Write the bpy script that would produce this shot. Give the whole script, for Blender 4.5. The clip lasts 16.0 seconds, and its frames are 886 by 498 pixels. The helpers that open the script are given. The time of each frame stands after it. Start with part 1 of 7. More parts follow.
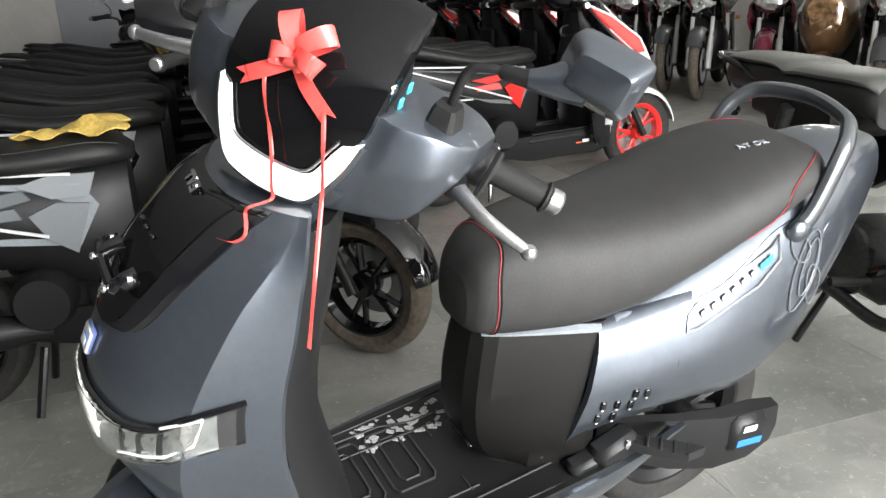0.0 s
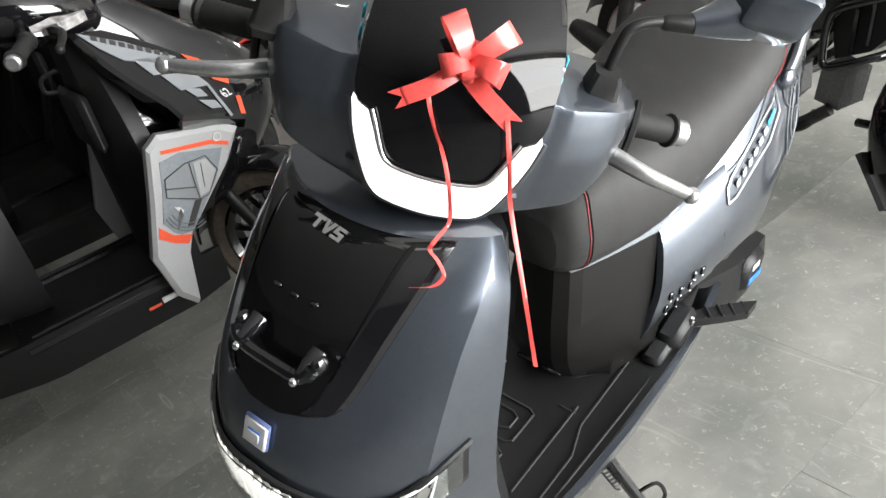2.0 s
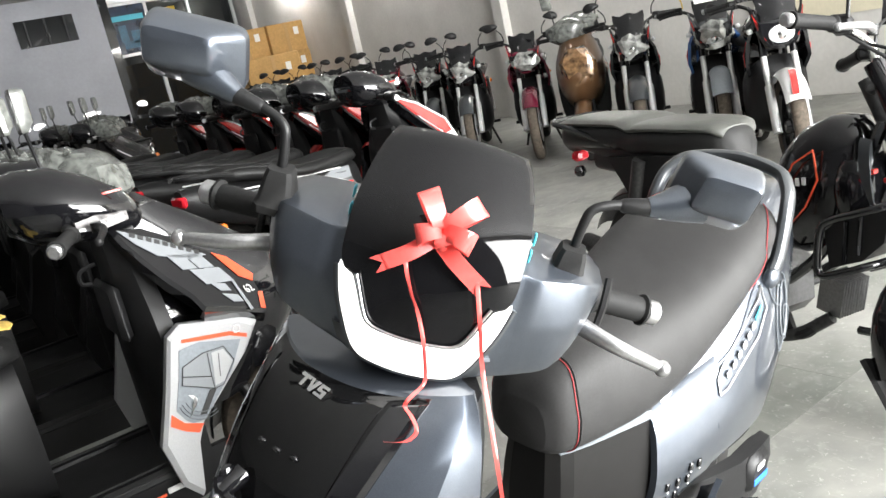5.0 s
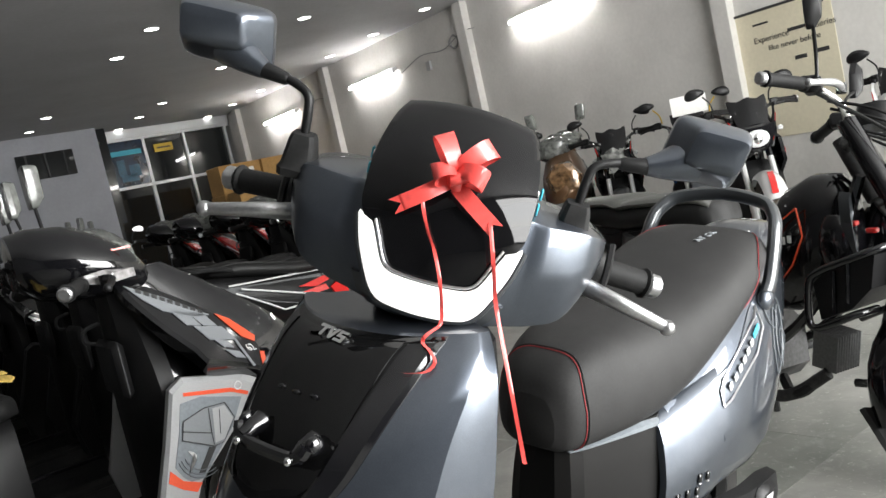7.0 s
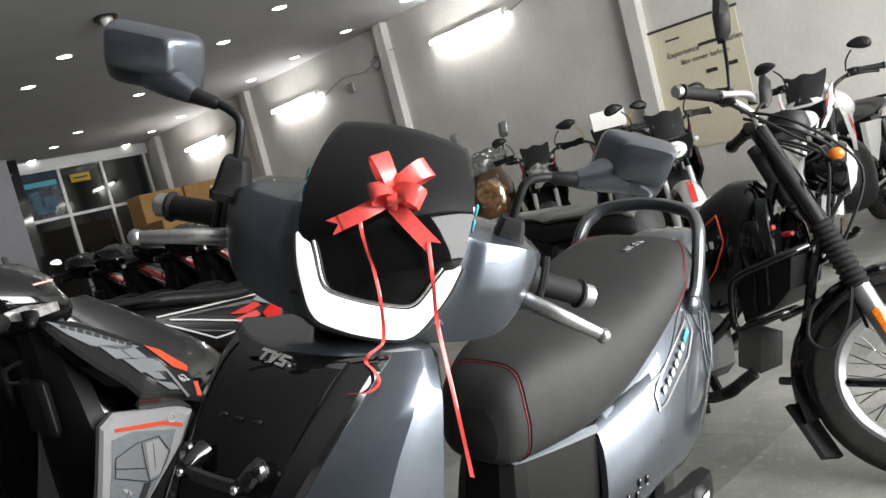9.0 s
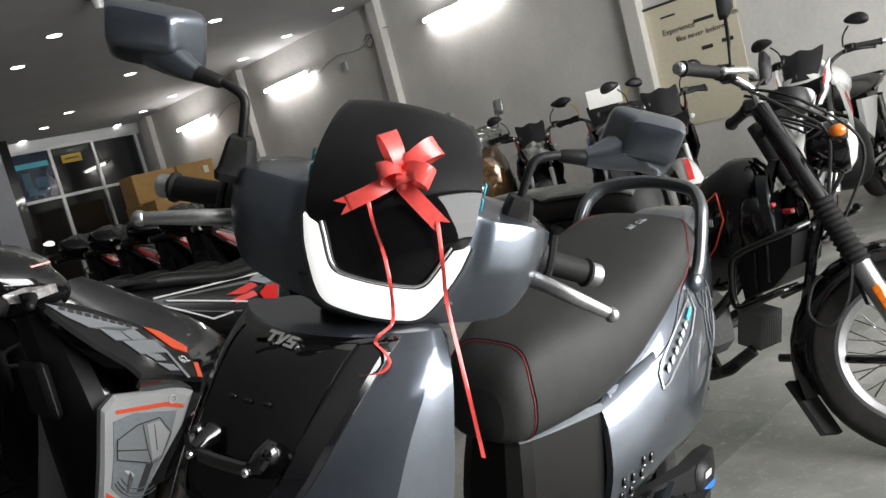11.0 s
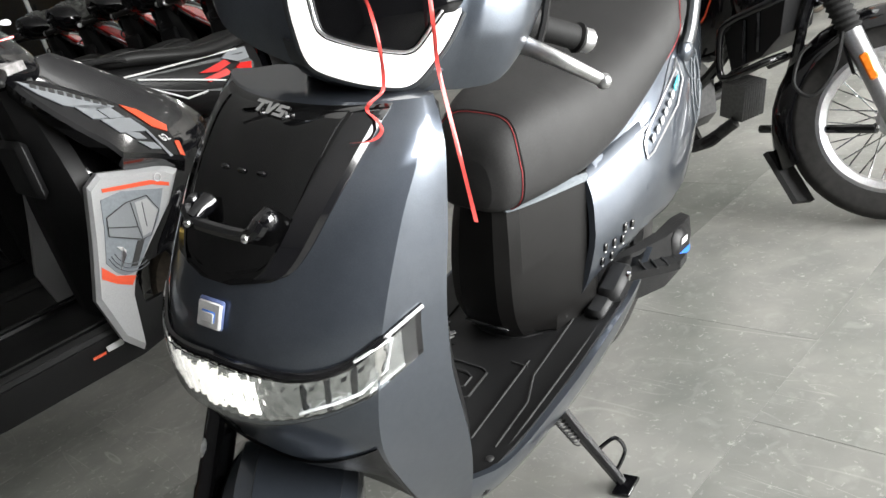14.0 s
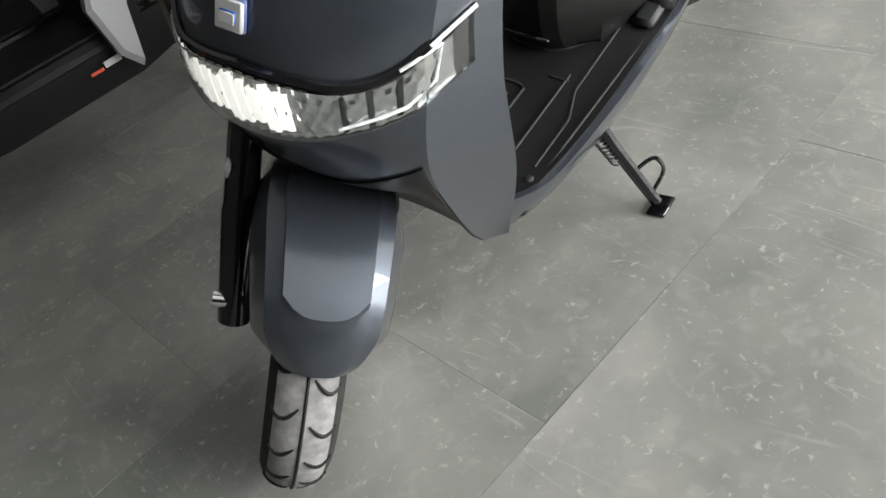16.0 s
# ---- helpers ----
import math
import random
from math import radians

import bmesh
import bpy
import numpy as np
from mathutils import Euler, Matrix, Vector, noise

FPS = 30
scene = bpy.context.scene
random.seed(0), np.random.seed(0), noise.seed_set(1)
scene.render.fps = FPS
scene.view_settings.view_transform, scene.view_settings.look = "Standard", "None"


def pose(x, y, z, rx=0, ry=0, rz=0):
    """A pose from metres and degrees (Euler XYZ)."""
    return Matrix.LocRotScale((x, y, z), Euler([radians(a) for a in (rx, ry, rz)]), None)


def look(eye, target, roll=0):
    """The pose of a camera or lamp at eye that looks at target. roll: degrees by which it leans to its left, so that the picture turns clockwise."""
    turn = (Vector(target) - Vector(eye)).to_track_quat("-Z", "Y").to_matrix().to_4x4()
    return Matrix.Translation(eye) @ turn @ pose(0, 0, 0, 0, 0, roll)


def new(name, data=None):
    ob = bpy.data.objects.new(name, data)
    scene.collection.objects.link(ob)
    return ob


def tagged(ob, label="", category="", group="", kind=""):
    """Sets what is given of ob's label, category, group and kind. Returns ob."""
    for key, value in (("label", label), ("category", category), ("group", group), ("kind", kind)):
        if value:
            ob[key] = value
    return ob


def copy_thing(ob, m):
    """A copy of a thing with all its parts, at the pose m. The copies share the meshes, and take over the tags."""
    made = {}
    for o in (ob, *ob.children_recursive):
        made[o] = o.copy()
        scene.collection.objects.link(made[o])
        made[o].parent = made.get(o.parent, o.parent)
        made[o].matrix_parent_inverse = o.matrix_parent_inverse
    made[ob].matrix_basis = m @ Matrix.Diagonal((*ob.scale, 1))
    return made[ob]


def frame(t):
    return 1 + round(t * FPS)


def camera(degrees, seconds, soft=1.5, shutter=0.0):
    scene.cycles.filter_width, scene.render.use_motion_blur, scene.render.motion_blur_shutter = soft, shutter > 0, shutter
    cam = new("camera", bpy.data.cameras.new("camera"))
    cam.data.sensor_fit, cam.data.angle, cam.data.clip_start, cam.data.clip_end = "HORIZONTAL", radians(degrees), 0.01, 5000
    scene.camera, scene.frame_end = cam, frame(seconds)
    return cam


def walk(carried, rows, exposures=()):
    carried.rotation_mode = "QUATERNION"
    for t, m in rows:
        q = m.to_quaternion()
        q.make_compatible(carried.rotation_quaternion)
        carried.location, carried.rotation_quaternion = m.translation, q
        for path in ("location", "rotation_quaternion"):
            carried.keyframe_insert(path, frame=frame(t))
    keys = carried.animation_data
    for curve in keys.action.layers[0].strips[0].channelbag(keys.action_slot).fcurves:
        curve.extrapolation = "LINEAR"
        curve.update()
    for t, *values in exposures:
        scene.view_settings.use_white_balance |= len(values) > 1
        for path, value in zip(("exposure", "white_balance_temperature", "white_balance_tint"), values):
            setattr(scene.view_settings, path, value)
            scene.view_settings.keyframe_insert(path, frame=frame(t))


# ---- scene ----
cam = camera(56.4, 16.0)
PATH = [
    (0, (0.361, 0.032, 1.109), (0.923, 1.852, 0.501), -3.7),
    (0.5, (0.296, 0.15, 1.148), (1.027, 1.876, 0.451), -4.5),
    (1, (0.147, 0.264, 1.178), (1.005, 1.893, 0.398), -7.7),
    (1.3, (0.126, 0.326, 1.2), (0.995, 1.916, 0.353), -10.8),
    (1.5, (0.091, 0.353, 1.216), (0.987, 1.9, 0.319), -11.9),
    (2, (0.04, 0.359, 1.287), (0.972, 1.822, 0.292), -14.4),
    (2.5, (0.032, 0.353, 1.342), (1.037, 1.771, 0.353), -14.7),
    (3, (0.026, 0.349, 1.369), (1.06, 1.748, 0.382), -15.2),
    (3.5, (0.024, 0.329, 1.381), (1.061, 1.741, 0.416), -15.7),
    (4, (0.033, 0.3, 1.369), (1.069, 1.795, 0.536), -15.4),
    (4.5, (0.037, 0.271, 1.312), (1.088, 1.842, 0.661), -14.4),
    (5, (0.026, 0.259, 1.246), (1.108, 1.864, 0.744), -12.5),
    (5.2, (0.022, 0.259, 1.219), (1.106, 1.882, 0.779), -12.1),
    (7.3, (-0.092, 0.224, 1.046), (1.114, 1.808, 0.861), -12.8),
    (7.5, (-0.091, 0.222, 1.044), (1.133, 1.789, 0.834), -13.2),
    (8, (-0.092, 0.227, 1.053), (1.165, 1.768, 0.835), -13.7),
    (8.5, (-0.098, 0.225, 1.058), (1.2, 1.736, 0.873), -14.1),
    (9, (-0.1, 0.23, 1.056), (1.231, 1.711, 0.875), -14.6),
    (9.2, (-0.103, 0.228, 1.057), (1.24, 1.699, 0.875), -15.1),
    (11.3, (-0.108, 0.25, 1.062), (1.214, 1.728, 0.798), -14.8),
    (11.5, (-0.113, 0.25, 1.072), (1.205, 1.724, 0.772), -14.9),
    (12, (-0.115, 0.254, 1.071), (1.194, 1.716, 0.685), -15.4),
    (12.5, (-0.116, 0.255, 1.076), (1.179, 1.701, 0.596), -16.1),
    (13, (-0.115, 0.256, 1.071), (1.153, 1.696, 0.506), -16.4),
    (13.5, (-0.12, 0.261, 1.058), (1.11, 1.697, 0.406), -16.3),
    (13.9, (-0.126, 0.269, 1.051), (1.071, 1.698, 0.325), -16.2),
    (14, (-0.121, 0.263, 1.05), (1.059, 1.699, 0.31), -16.3),
    (14.5, (-0.117, 0.262, 1.043), (1.006, 1.697, 0.217), -16.4),
    (15, (-0.12, 0.273, 1.038), (0.912, 1.688, 0.073), -17.2),
    (15.5, (-0.123, 0.293, 1.024), (0.773, 1.684, -0.1), -18.7),
    (16, (-0.112, 0.375, 1.004), (0.719, 1.663, -0.28), -19.7),
]
walk(cam, [(t, look(eye, target, roll)) for t, eye, target, roll in PATH],
     exposures=((0.0, 0.85), (0.8, 0.78), (1.5, 0.68), (2.5, 0.58), (3.5, 0.85), (4.2, 1.18), (5.2, 1.35), (7.3, 0.27), (9.2, 0.17), (11.3, -0.12), (12.5, -0.1), (14.0, 0.58), (14.5, 0.64), (15.0, 0.72), (15.5, 0.66), (16.0, 0.24)))

# ---------------------------------------------------------------- world and light
world = bpy.data.worlds.new("world")
scene.world = world
world.use_nodes = True
wn = world.node_tree.nodes
sky = wn.new("ShaderNodeTexSky")
sky.sky_type, sky.sun_disc = "NISHITA", False
sky.sun_elevation, sky.sun_rotation = radians(48), radians(200)
world.node_tree.links.new(sky.outputs[0], wn["Background"].inputs[0])
wn["Background"].inputs[1].default_value = 0.10

# the room: x to the wall of the motorcycles, y to the glazed end, front open to the street behind the camera
WALL_X, END_Y, CEIL, WEST, SOUTH = 7.0, 15.7, 3.05, -4.2, -3.2


def area_lamp(name, m, sx, sy, watts, colour):
    d = bpy.data.lights.new(name, "AREA")
    d.shape, d.size, d.size_y, d.energy, d.color = "RECTANGLE", sx, sy, watts, colour
    ob = new(name, d)
    ob.matrix_world = m
    return ob


area_lamp("daylight_shopfront", pose(3.1, SOUTH + 0.14, 1.42, 90, 0, 0), 4.9, 2.7, 700, (1.0, 1.0, 0.985))

# ---------------------------------------------------------------- mesh helpers


def hermite(xs, ys):
    """A smooth curve through the points."""
    xs, ys = list(xs), list(ys)
    n = len(xs)
    m = []
    for i in range(n):
        a, b = max(i - 1, 0), min(i + 1, n - 1)
        m.append((ys[b] - ys[a]) / (xs[b] - xs[a]))

    def at(x):
        x = min(max(x, xs[0]), xs[-1])
        i = 0
        while i < n - 2 and x > xs[i + 1]:
            i += 1
        h = xs[i + 1] - xs[i]
        t = (x - xs[i]) / h
        return ((2 * t**3 - 3 * t**2 + 1) * ys[i] + (t**3 - 2 * t**2 + t) * h * m[i]
                + (-2 * t**3 + 3 * t**2) * ys[i + 1] + (t**3 - t**2) * h * m[i + 1])
    return at


def spline(pts, per=6):
    """Points on a smooth path through pts."""
    pts = [Vector(p) for p in pts]
    out = []
    for i in range(len(pts) - 1):
        p0, p1, p2, p3 = pts[max(i - 1, 0)], pts[i], pts[i + 1], pts[min(i + 2, len(pts) - 1)]
        for k in range(per):
            t = k / per
            out.append(0.5 * (2 * p1 + (p2 - p0) * t + (2 * p0 - 5 * p1 + 4 * p2 - p3) * t * t + (3 * p1 - p0 - 3 * p2 + p3) * t**3))
    out.append(pts[-1])
    return out


class Shape:
    """Vertices and faces of one part."""

    def __init__(self):
        self.v, self.f = [], []

    def add(self, verts, faces):
        k = len(self.v)
        self.v += [Vector(p) for p in verts]
        self.f += [tuple(k + i for i in face) for face in faces]
        return self

    def loft(self, rings, cap0=True, cap1=True, closed=True):
        n = len(rings[0])
        verts = [p for r in rings for p in r]
        faces = []
        for i in range(len(rings) - 1):
            for j in range(n if closed else n - 1):
                a, b = i * n + j, i * n + (j + 1) % n
                faces.append((a, b, b + n, a + n))
        if cap0:
            faces.append(tuple(range(n))[::-1])
        if cap1:
            faces.append(tuple(range((len(rings) - 1) * n, len(rings) * n)))
        return self.add(verts, faces)

    def tube(self, pts, r, n=10, caps=True, flat=1.0):
        pts = [Vector(p) for p in pts]
        rs = [r] * len(pts) if isinstance(r, (int, float)) else list(r)
        rings = []
        side = None
        for i, p in enumerate(pts):
            d = (pts[min(i + 1, len(pts) - 1)] - pts[max(i - 1, 0)]).normalized()
            if side is None:
                side = d.cross(Vector((0, 0, 1)))
                if side.length < 1e-3:
                    side = d.cross(Vector((1, 0, 0)))
            side = (side - d * side.dot(d)).normalized()
            up = d.cross(side)
            rings.append([p + rs[i] * (math.cos(2 * math.pi * k / n) * side + flat * math.sin(2 * math.pi * k / n) * up) for k in range(n)])
        return self.loft(rings, caps, caps)

    def box(self, c, s, bev=0.004, m=None):
        """A box with chamfered edges."""
        c = Vector(c)
        h = Vector(s) / 2
        b = min(bev, min(h) * 0.9)
        verts, index = [], {}
        for sx in (-1, 1):
            for sy in (-1, 1):
                for sz in (-1, 1):
                    for a in range(3):
                        p = [sx * (h.x - b), sy * (h.y - b), sz * (h.z - b)]
                        p[a] = (sx, sy, sz)[a] * h[a]
                        index[sx, sy, sz, a] = len(verts)
                        q = Vector(p)
                        verts.append(c + (m @ q if m else q))
        faces = []
        for a in range(3):
            o = [i for i in range(3) if i != a]
            for s1 in (-1, 1):
                ring = []
                for u, w in ((-1, -1), (1, -1), (1, 1), (-1, 1)):
                    k = [0, 0, 0]
                    k[a], k[o[0]], k[o[1]] = s1, u, w
                    ring.append(index[(*k, a)])
                faces.append(tuple(ring))
            for u in (-1, 1):
                for w in (-1, 1):
                    k0, k1 = [0, 0, 0], [0, 0, 0]
                    k0[a], k1[a] = -1, 1
                    k0[o[0]] = k1[o[0]] = u
                    k0[o[1]] = k1[o[1]] = w
                    faces.append((index[(*k0, o[0])], index[(*k1, o[0])], index[(*k1, o[1])], index[(*k0, o[1])]))
        for sx in (-1, 1):
            for sy in (-1, 1):
                for sz in (-1, 1):
                    faces.append(tuple(index[sx, sy, sz, a] for a in range(3)))
        return self.add(verts, faces)

    def lathe(self, prof, n=24, c=(0, 0, 0), axis="X"):
        """prof: (radius, height along the axis) round a closed or open outline."""
        c = Vector(c)
        rings = []
        for r, h in prof:
            ring = []
            for k in range(n):
                a = 2 * math.pi * k / n
                u, w = r * math.cos(a), r * math.sin(a)
                ring.append(c + Vector({"X": (h, u, w), "Y": (u, h, w), "Z": (u, w, h)}[axis]))
            rings.append(ring)
        return self.loft(rings, False, False)

    def slab(self, grid, off):
        """A closed sheet: rows of points, and the vector that gives it thickness."""
        off = Vector(off)
        r, c = len(grid), len(grid[0])
        verts = [Vector(p) for row in grid for p in row]
        faces = [(i * c + j, i * c + j + 1, (i + 1) * c + j + 1, (i + 1) * c + j) for i in range(r - 1) for j in range(c - 1)]
        n = len(verts)
        verts += [p + off for p in verts]
        faces += [tuple(n + i for i in f[::-1]) for f in faces]
        edge = [j for j in range(c)] + [i * c + c - 1 for i in range(1, r)] + [(r - 1) * c + j for j in range(c - 2, -1, -1)] + [i * c for i in range(r - 2, 0, -1)]
        for a, b in zip(edge, edge[1:] + edge[:1]):
            faces.append((b, a, a + n, b + n))
        return self.add(verts, faces)

    def plate(self, outline, off):
        """A flat outline given thickness."""
        k = len(outline)
        top = [Vector(p) for p in outline]
        off = Vector(off)
        faces = [tuple(range(k)), tuple(range(k, 2 * k))[::-1]] + [(i, k + i, k + (i + 1) % k, (i + 1) % k) for i in range(k)]
        return self.add(top + [p + off for p in top], faces)

    def ball(self, c, r, n=12, sc=(1, 1, 1)):
        c = Vector(c)
        rings = []
        for i in range(1, n // 2):
            a = math.pi * i / (n // 2) - math.pi / 2
            rings.append([c + Vector((sc[0] * r * math.cos(a) * math.cos(2 * math.pi * k / n), sc[1] * r * math.cos(a) * math.sin(2 * math.pi * k / n), sc[2] * r * math.sin(a))) for k in range(n)])
        return self.loft(rings)

    def moved(self, m):
        self.v = [m @ p for p in self.v]
        return self

    def mirrored(self):
        k = len(self.v)
        self.v += [Vector((-p.x, p.y, p.z)) for p in self.v]
        self.f += [tuple(k + i for i in f[::-1]) for f in self.f]
        return self


def ring(hw, zc, hh, y, n=24, e=3.0, taper=0.0, crown=0.0):
    """A rounded cross-section across x at the station y."""
    out = []
    for k in range(n):
        a = 2 * math.pi * k / n
        c, s = math.cos(a), math.sin(a)
        x = math.copysign(abs(c) ** (2 / e), c)
        z = math.copysign(abs(s) ** (2 / e), s)
        wide = hw * (1 - taper * max(0, -z) - crown * max(0, z))
        out.append(Vector((x * wide, y, zc + hh * z)))
    return out


def part(name, shape, material, parent=None, label="", sharp=38, m=None):
    """One mesh object from a shape, under its thing."""
    if m is not None:
        shape.moved(m)
    me = bpy.data.meshes.new(name)
    me.from_pydata([tuple(p) for p in shape.v], [], shape.f)
    bm = bmesh.new()
    bm.from_mesh(me)
    bmesh.ops.recalc_face_normals(bm, faces=bm.faces)
    bm.to_mesh(me)
    bm.free()
    me.materials.append(material)
    me.polygons.foreach_set("use_smooth", [True] * len(me.polygons))
    me.set_sharp_from_angle(angle=radians(sharp))
    ob = new(name, me)
    if parent is not None:
        ob.parent = parent
    if label:
        ob["label"] = label
    return ob


def thing(name, m, label, category, group="", kind=""):
    ob = new(name)
    ob.empty_display_size = 0.1
    ob.matrix_world = m
    return tagged(ob, label, category, group, kind)


def words(name, text, size, m, material, parent=None, deep=0.001):
    cu = bpy.data.curves.new(name, "FONT")
    cu.body, cu.size, cu.extrude, cu.align_x, cu.align_y = text, size, deep, "CENTER", "CENTER"
    tmp = new("tmp", cu)
    dg = bpy.context.evaluated_depsgraph_get()
    me = bpy.data.meshes.new_from_object(tmp.evaluated_get(dg))
    bpy.data.objects.remove(tmp)
    me.materials.clear()
    me.materials.append(material)
    me.transform(m)
    ob = new(name, me)
    if parent is not None:
        ob.parent = parent
    return ob


# ---------------------------------------------------------------- materials


def mat(name, base, rough=0.5, metal=0.0, coat=0.0, grain=0.0, scale=40.0, bump=0.0, bscale=200.0, emit=0.0, spec=0.5, blotch=0.0, trans=0.0, rvar=0.0, ecol=None):
    """A node material with two scales of variation in colour and gloss, and fine relief."""
    m = bpy.data.materials.new(name)
    m.use_nodes = True
    nt = m.node_tree
    b = nt.nodes["Principled BSDF"]
    b.inputs["Base Color"].default_value = (*base, 1)
    b.inputs["Roughness"].default_value = rough
    b.inputs["Metallic"].default_value = metal
    b.inputs["Coat Weight"].default_value = coat
    b.inputs["Coat Roughness"].default_value = 0.035
    b.inputs["Specular IOR Level"].default_value = spec
    b.inputs["Transmission Weight"].default_value = trans
    co = nt.nodes.new("ShaderNodeTexCoord")
    if grain or blotch:
        mix = None
        last = None
        for amount, sc, det in ((grain, scale, 6.0), (blotch, scale / 12, 4.0)):
            if not amount:
                continue
            nz = nt.nodes.new("ShaderNodeTexNoise")
            nz.inputs["Scale"].default_value, nz.inputs["Detail"].default_value = sc, det
            nt.links.new(co.outputs["Object"], nz.inputs["Vector"])
            mr = nt.nodes.new("ShaderNodeMapRange")
            mr.inputs[1].default_value, mr.inputs[2].default_value = 0.3, 0.7
            mr.inputs[3].default_value, mr.inputs[4].default_value = 1 - amount, 1 + amount
            nt.links.new(nz.outputs["Fac"], mr.inputs[0])
            if last is None:
                last = mr.outputs[0]
            else:
                mu = nt.nodes.new("ShaderNodeMath")
                mu.operation = "MULTIPLY"
                nt.links.new(last, mu.inputs[0])
                nt.links.new(mr.outputs[0], mu.inputs[1])
                last = mu.outputs[0]
        vm = nt.nodes.new("ShaderNodeVectorMath")
        vm.operation = "SCALE"
        vm.inputs[0].default_value = base
        nt.links.new(last, vm.inputs["Scale"])
        nt.links.new(vm.outputs[0], b.inputs["Base Color"])
    if rvar:
        nz = nt.nodes.new("ShaderNodeTexNoise")
        nz.inputs["Scale"].default_value, nz.inputs["Detail"].default_value = 14, 5
        nt.links.new(co.outputs["Object"], nz.inputs["Vector"])
        mr = nt.nodes.new("ShaderNodeMapRange")
        mr.inputs[3].default_value, mr.inputs[4].default_value = max(rough - rvar, 0.02), rough + rvar
        nt.links.new(nz.outputs["Fac"], mr.inputs[0])
        nt.links.new(mr.outputs[0], b.inputs["Roughness"])
    if bump:
        nz = nt.nodes.new("ShaderNodeTexNoise")
        nz.inputs["Scale"].default_value, nz.inputs["Detail"].default_value = bscale, 3
        nt.links.new(co.outputs["Object"], nz.inputs["Vector"])
        bp = nt.nodes.new("ShaderNodeBump")
        bp.inputs["Strength"].default_value, bp.inputs["Distance"].default_value = bump, 0.001
        nt.links.new(nz.outputs["Fac"], bp.inputs["Height"])
        nt.links.new(bp.outputs[0], b.inputs["Normal"])
    if emit:
        b.inputs["Emission Color"].default_value = (*(ecol or base), 1)
        b.inputs["Emission Strength"].default_value = emit
    return m


PAINT = mat("grey_metallic_paint", (0.088, 0.101, 0.123), 0.31, 0.78, 1.0, grain=0.10, scale=900, blotch=0.04, rvar=0.03)
PAINT_DARK = mat("dark_grey_paint", (0.05, 0.055, 0.06), 0.28, 0.4, 0.8, grain=0.08, scale=700)
VISOR_BLACK = mat("smooth_black_acrylic", (0.004, 0.004, 0.0045), 0.035, 0.0, 0.0, rvar=0.01, spec=0.3)
GLOSS_BLACK = mat("gloss_black", (0.005, 0.005, 0.006), 0.08, 0.0, 0.5, rvar=0.015)
PANEL_BLACK = mat("satin_black_acrylic", (0.004, 0.004, 0.0042), 0.04, 0.0, 0.0, rvar=0.015, spec=0.4)
PLASTIC = mat("matt_black_plastic", (0.009, 0.009, 0.0094), 0.42, spec=0.3, grain=0.12, scale=300, bump=0.25, bscale=900, rvar=0.08)
PLASTIC_BROWN = mat("dark_brown_grey_plastic", (0.0065, 0.0062, 0.006), 0.36, spec=0.22, grain=0.1, scale=200, bump=0.15, bscale=1100, rvar=0.06)
RUBBER = mat("rubber", (0.012, 0.012, 0.012), 0.7, spec=0.3, grain=0.2, scale=160, bump=0.2, bscale=500)
TYRE = mat("tyre_rubber", (0.022, 0.021, 0.02), 0.78, spec=0.3, grain=0.3, scale=60, bump=0.3, bscale=400, blotch=0.3)
TYRE_DUSTY = mat("dusty_tyre_rubber", (0.21, 0.205, 0.20), 0.85, grain=0.3, scale=60, bump=0.4, bscale=300, blotch=0.3)
TYRE_BROWN = mat("brown_dusty_tyre", (0.07, 0.056, 0.042), 0.85, grain=0.35, scale=60, bump=0.3, bscale=300, blotch=0.3)
SEAT = mat("seat_vinyl", (0.024, 0.0235, 0.0235), 0.6, spec=0.35, grain=0.15, scale=260, bump=0.55, bscale=700, blotch=0.12, rvar=0.06)
SEAT_DARK = mat("seat_vinyl_black", (0.010, 0.010, 0.010), 0.5, spec=0.35, grain=0.15, scale=260, bump=0.5, bscale=700)
SEAT_DUST = mat("dusty_seat_vinyl", (0.075, 0.077, 0.07), 0.42, grain=0.08, scale=200, bump=0.3, bscale=700, blotch=0.12)
CHROME = mat("chrome", (0.82, 0.82, 0.82), 0.12, 1.0, rvar=0.05)
ALU = mat("cast_aluminium", (0.56, 0.56, 0.57), 0.36, 1.0, grain=0.1, scale=200, bump=0.1, bscale=600)
FIN_METAL = mat("dull_fin_metal", (0.22, 0.22, 0.22), 0.5, 0.8, grain=0.15, scale=120)
STEEL_DARK = mat("dark_engine_metal", (0.06, 0.06, 0.06), 0.45, 0.7, grain=0.25, scale=90, bump=0.2, bscale=300)
RED_THREAD = mat("red_thread", (0.32, 0.035, 0.04), 0.7, grain=0.2, scale=400)
RIBBON = mat("red_satin_ribbon", (0.80, 0.085, 0.075), 0.36, 0.0, 0.2, grain=0.12, scale=120, spec=0.7)
WHITE_PRINT = mat("white_print", (0.62, 0.62, 0.62), 0.5, grain=0.08, scale=200)
CHALK = mat("chalk_mark", (0.30, 0.30, 0.30), 0.9, grain=0.4, scale=300)
BLUE = mat("blue_print", (0.02, 0.15, 0.62), 0.4, grain=0.1, scale=200)
CYAN = mat("cyan_print", (0.05, 0.42, 0.55), 0.4, grain=0.1, scale=200)
RED_PAINT = mat("red_paint", (0.55, 0.025, 0.022), 0.25, 0.0, 0.7, grain=0.06, scale=300)
ORANGE_RED = mat("orange_red_print", (0.72, 0.09, 0.035), 0.35, grain=0.06, scale=300)
MAROON = mat("maroon_paint", (0.13, 0.012, 0.03), 0.22, 0.2, 0.8, grain=0.06, scale=300)
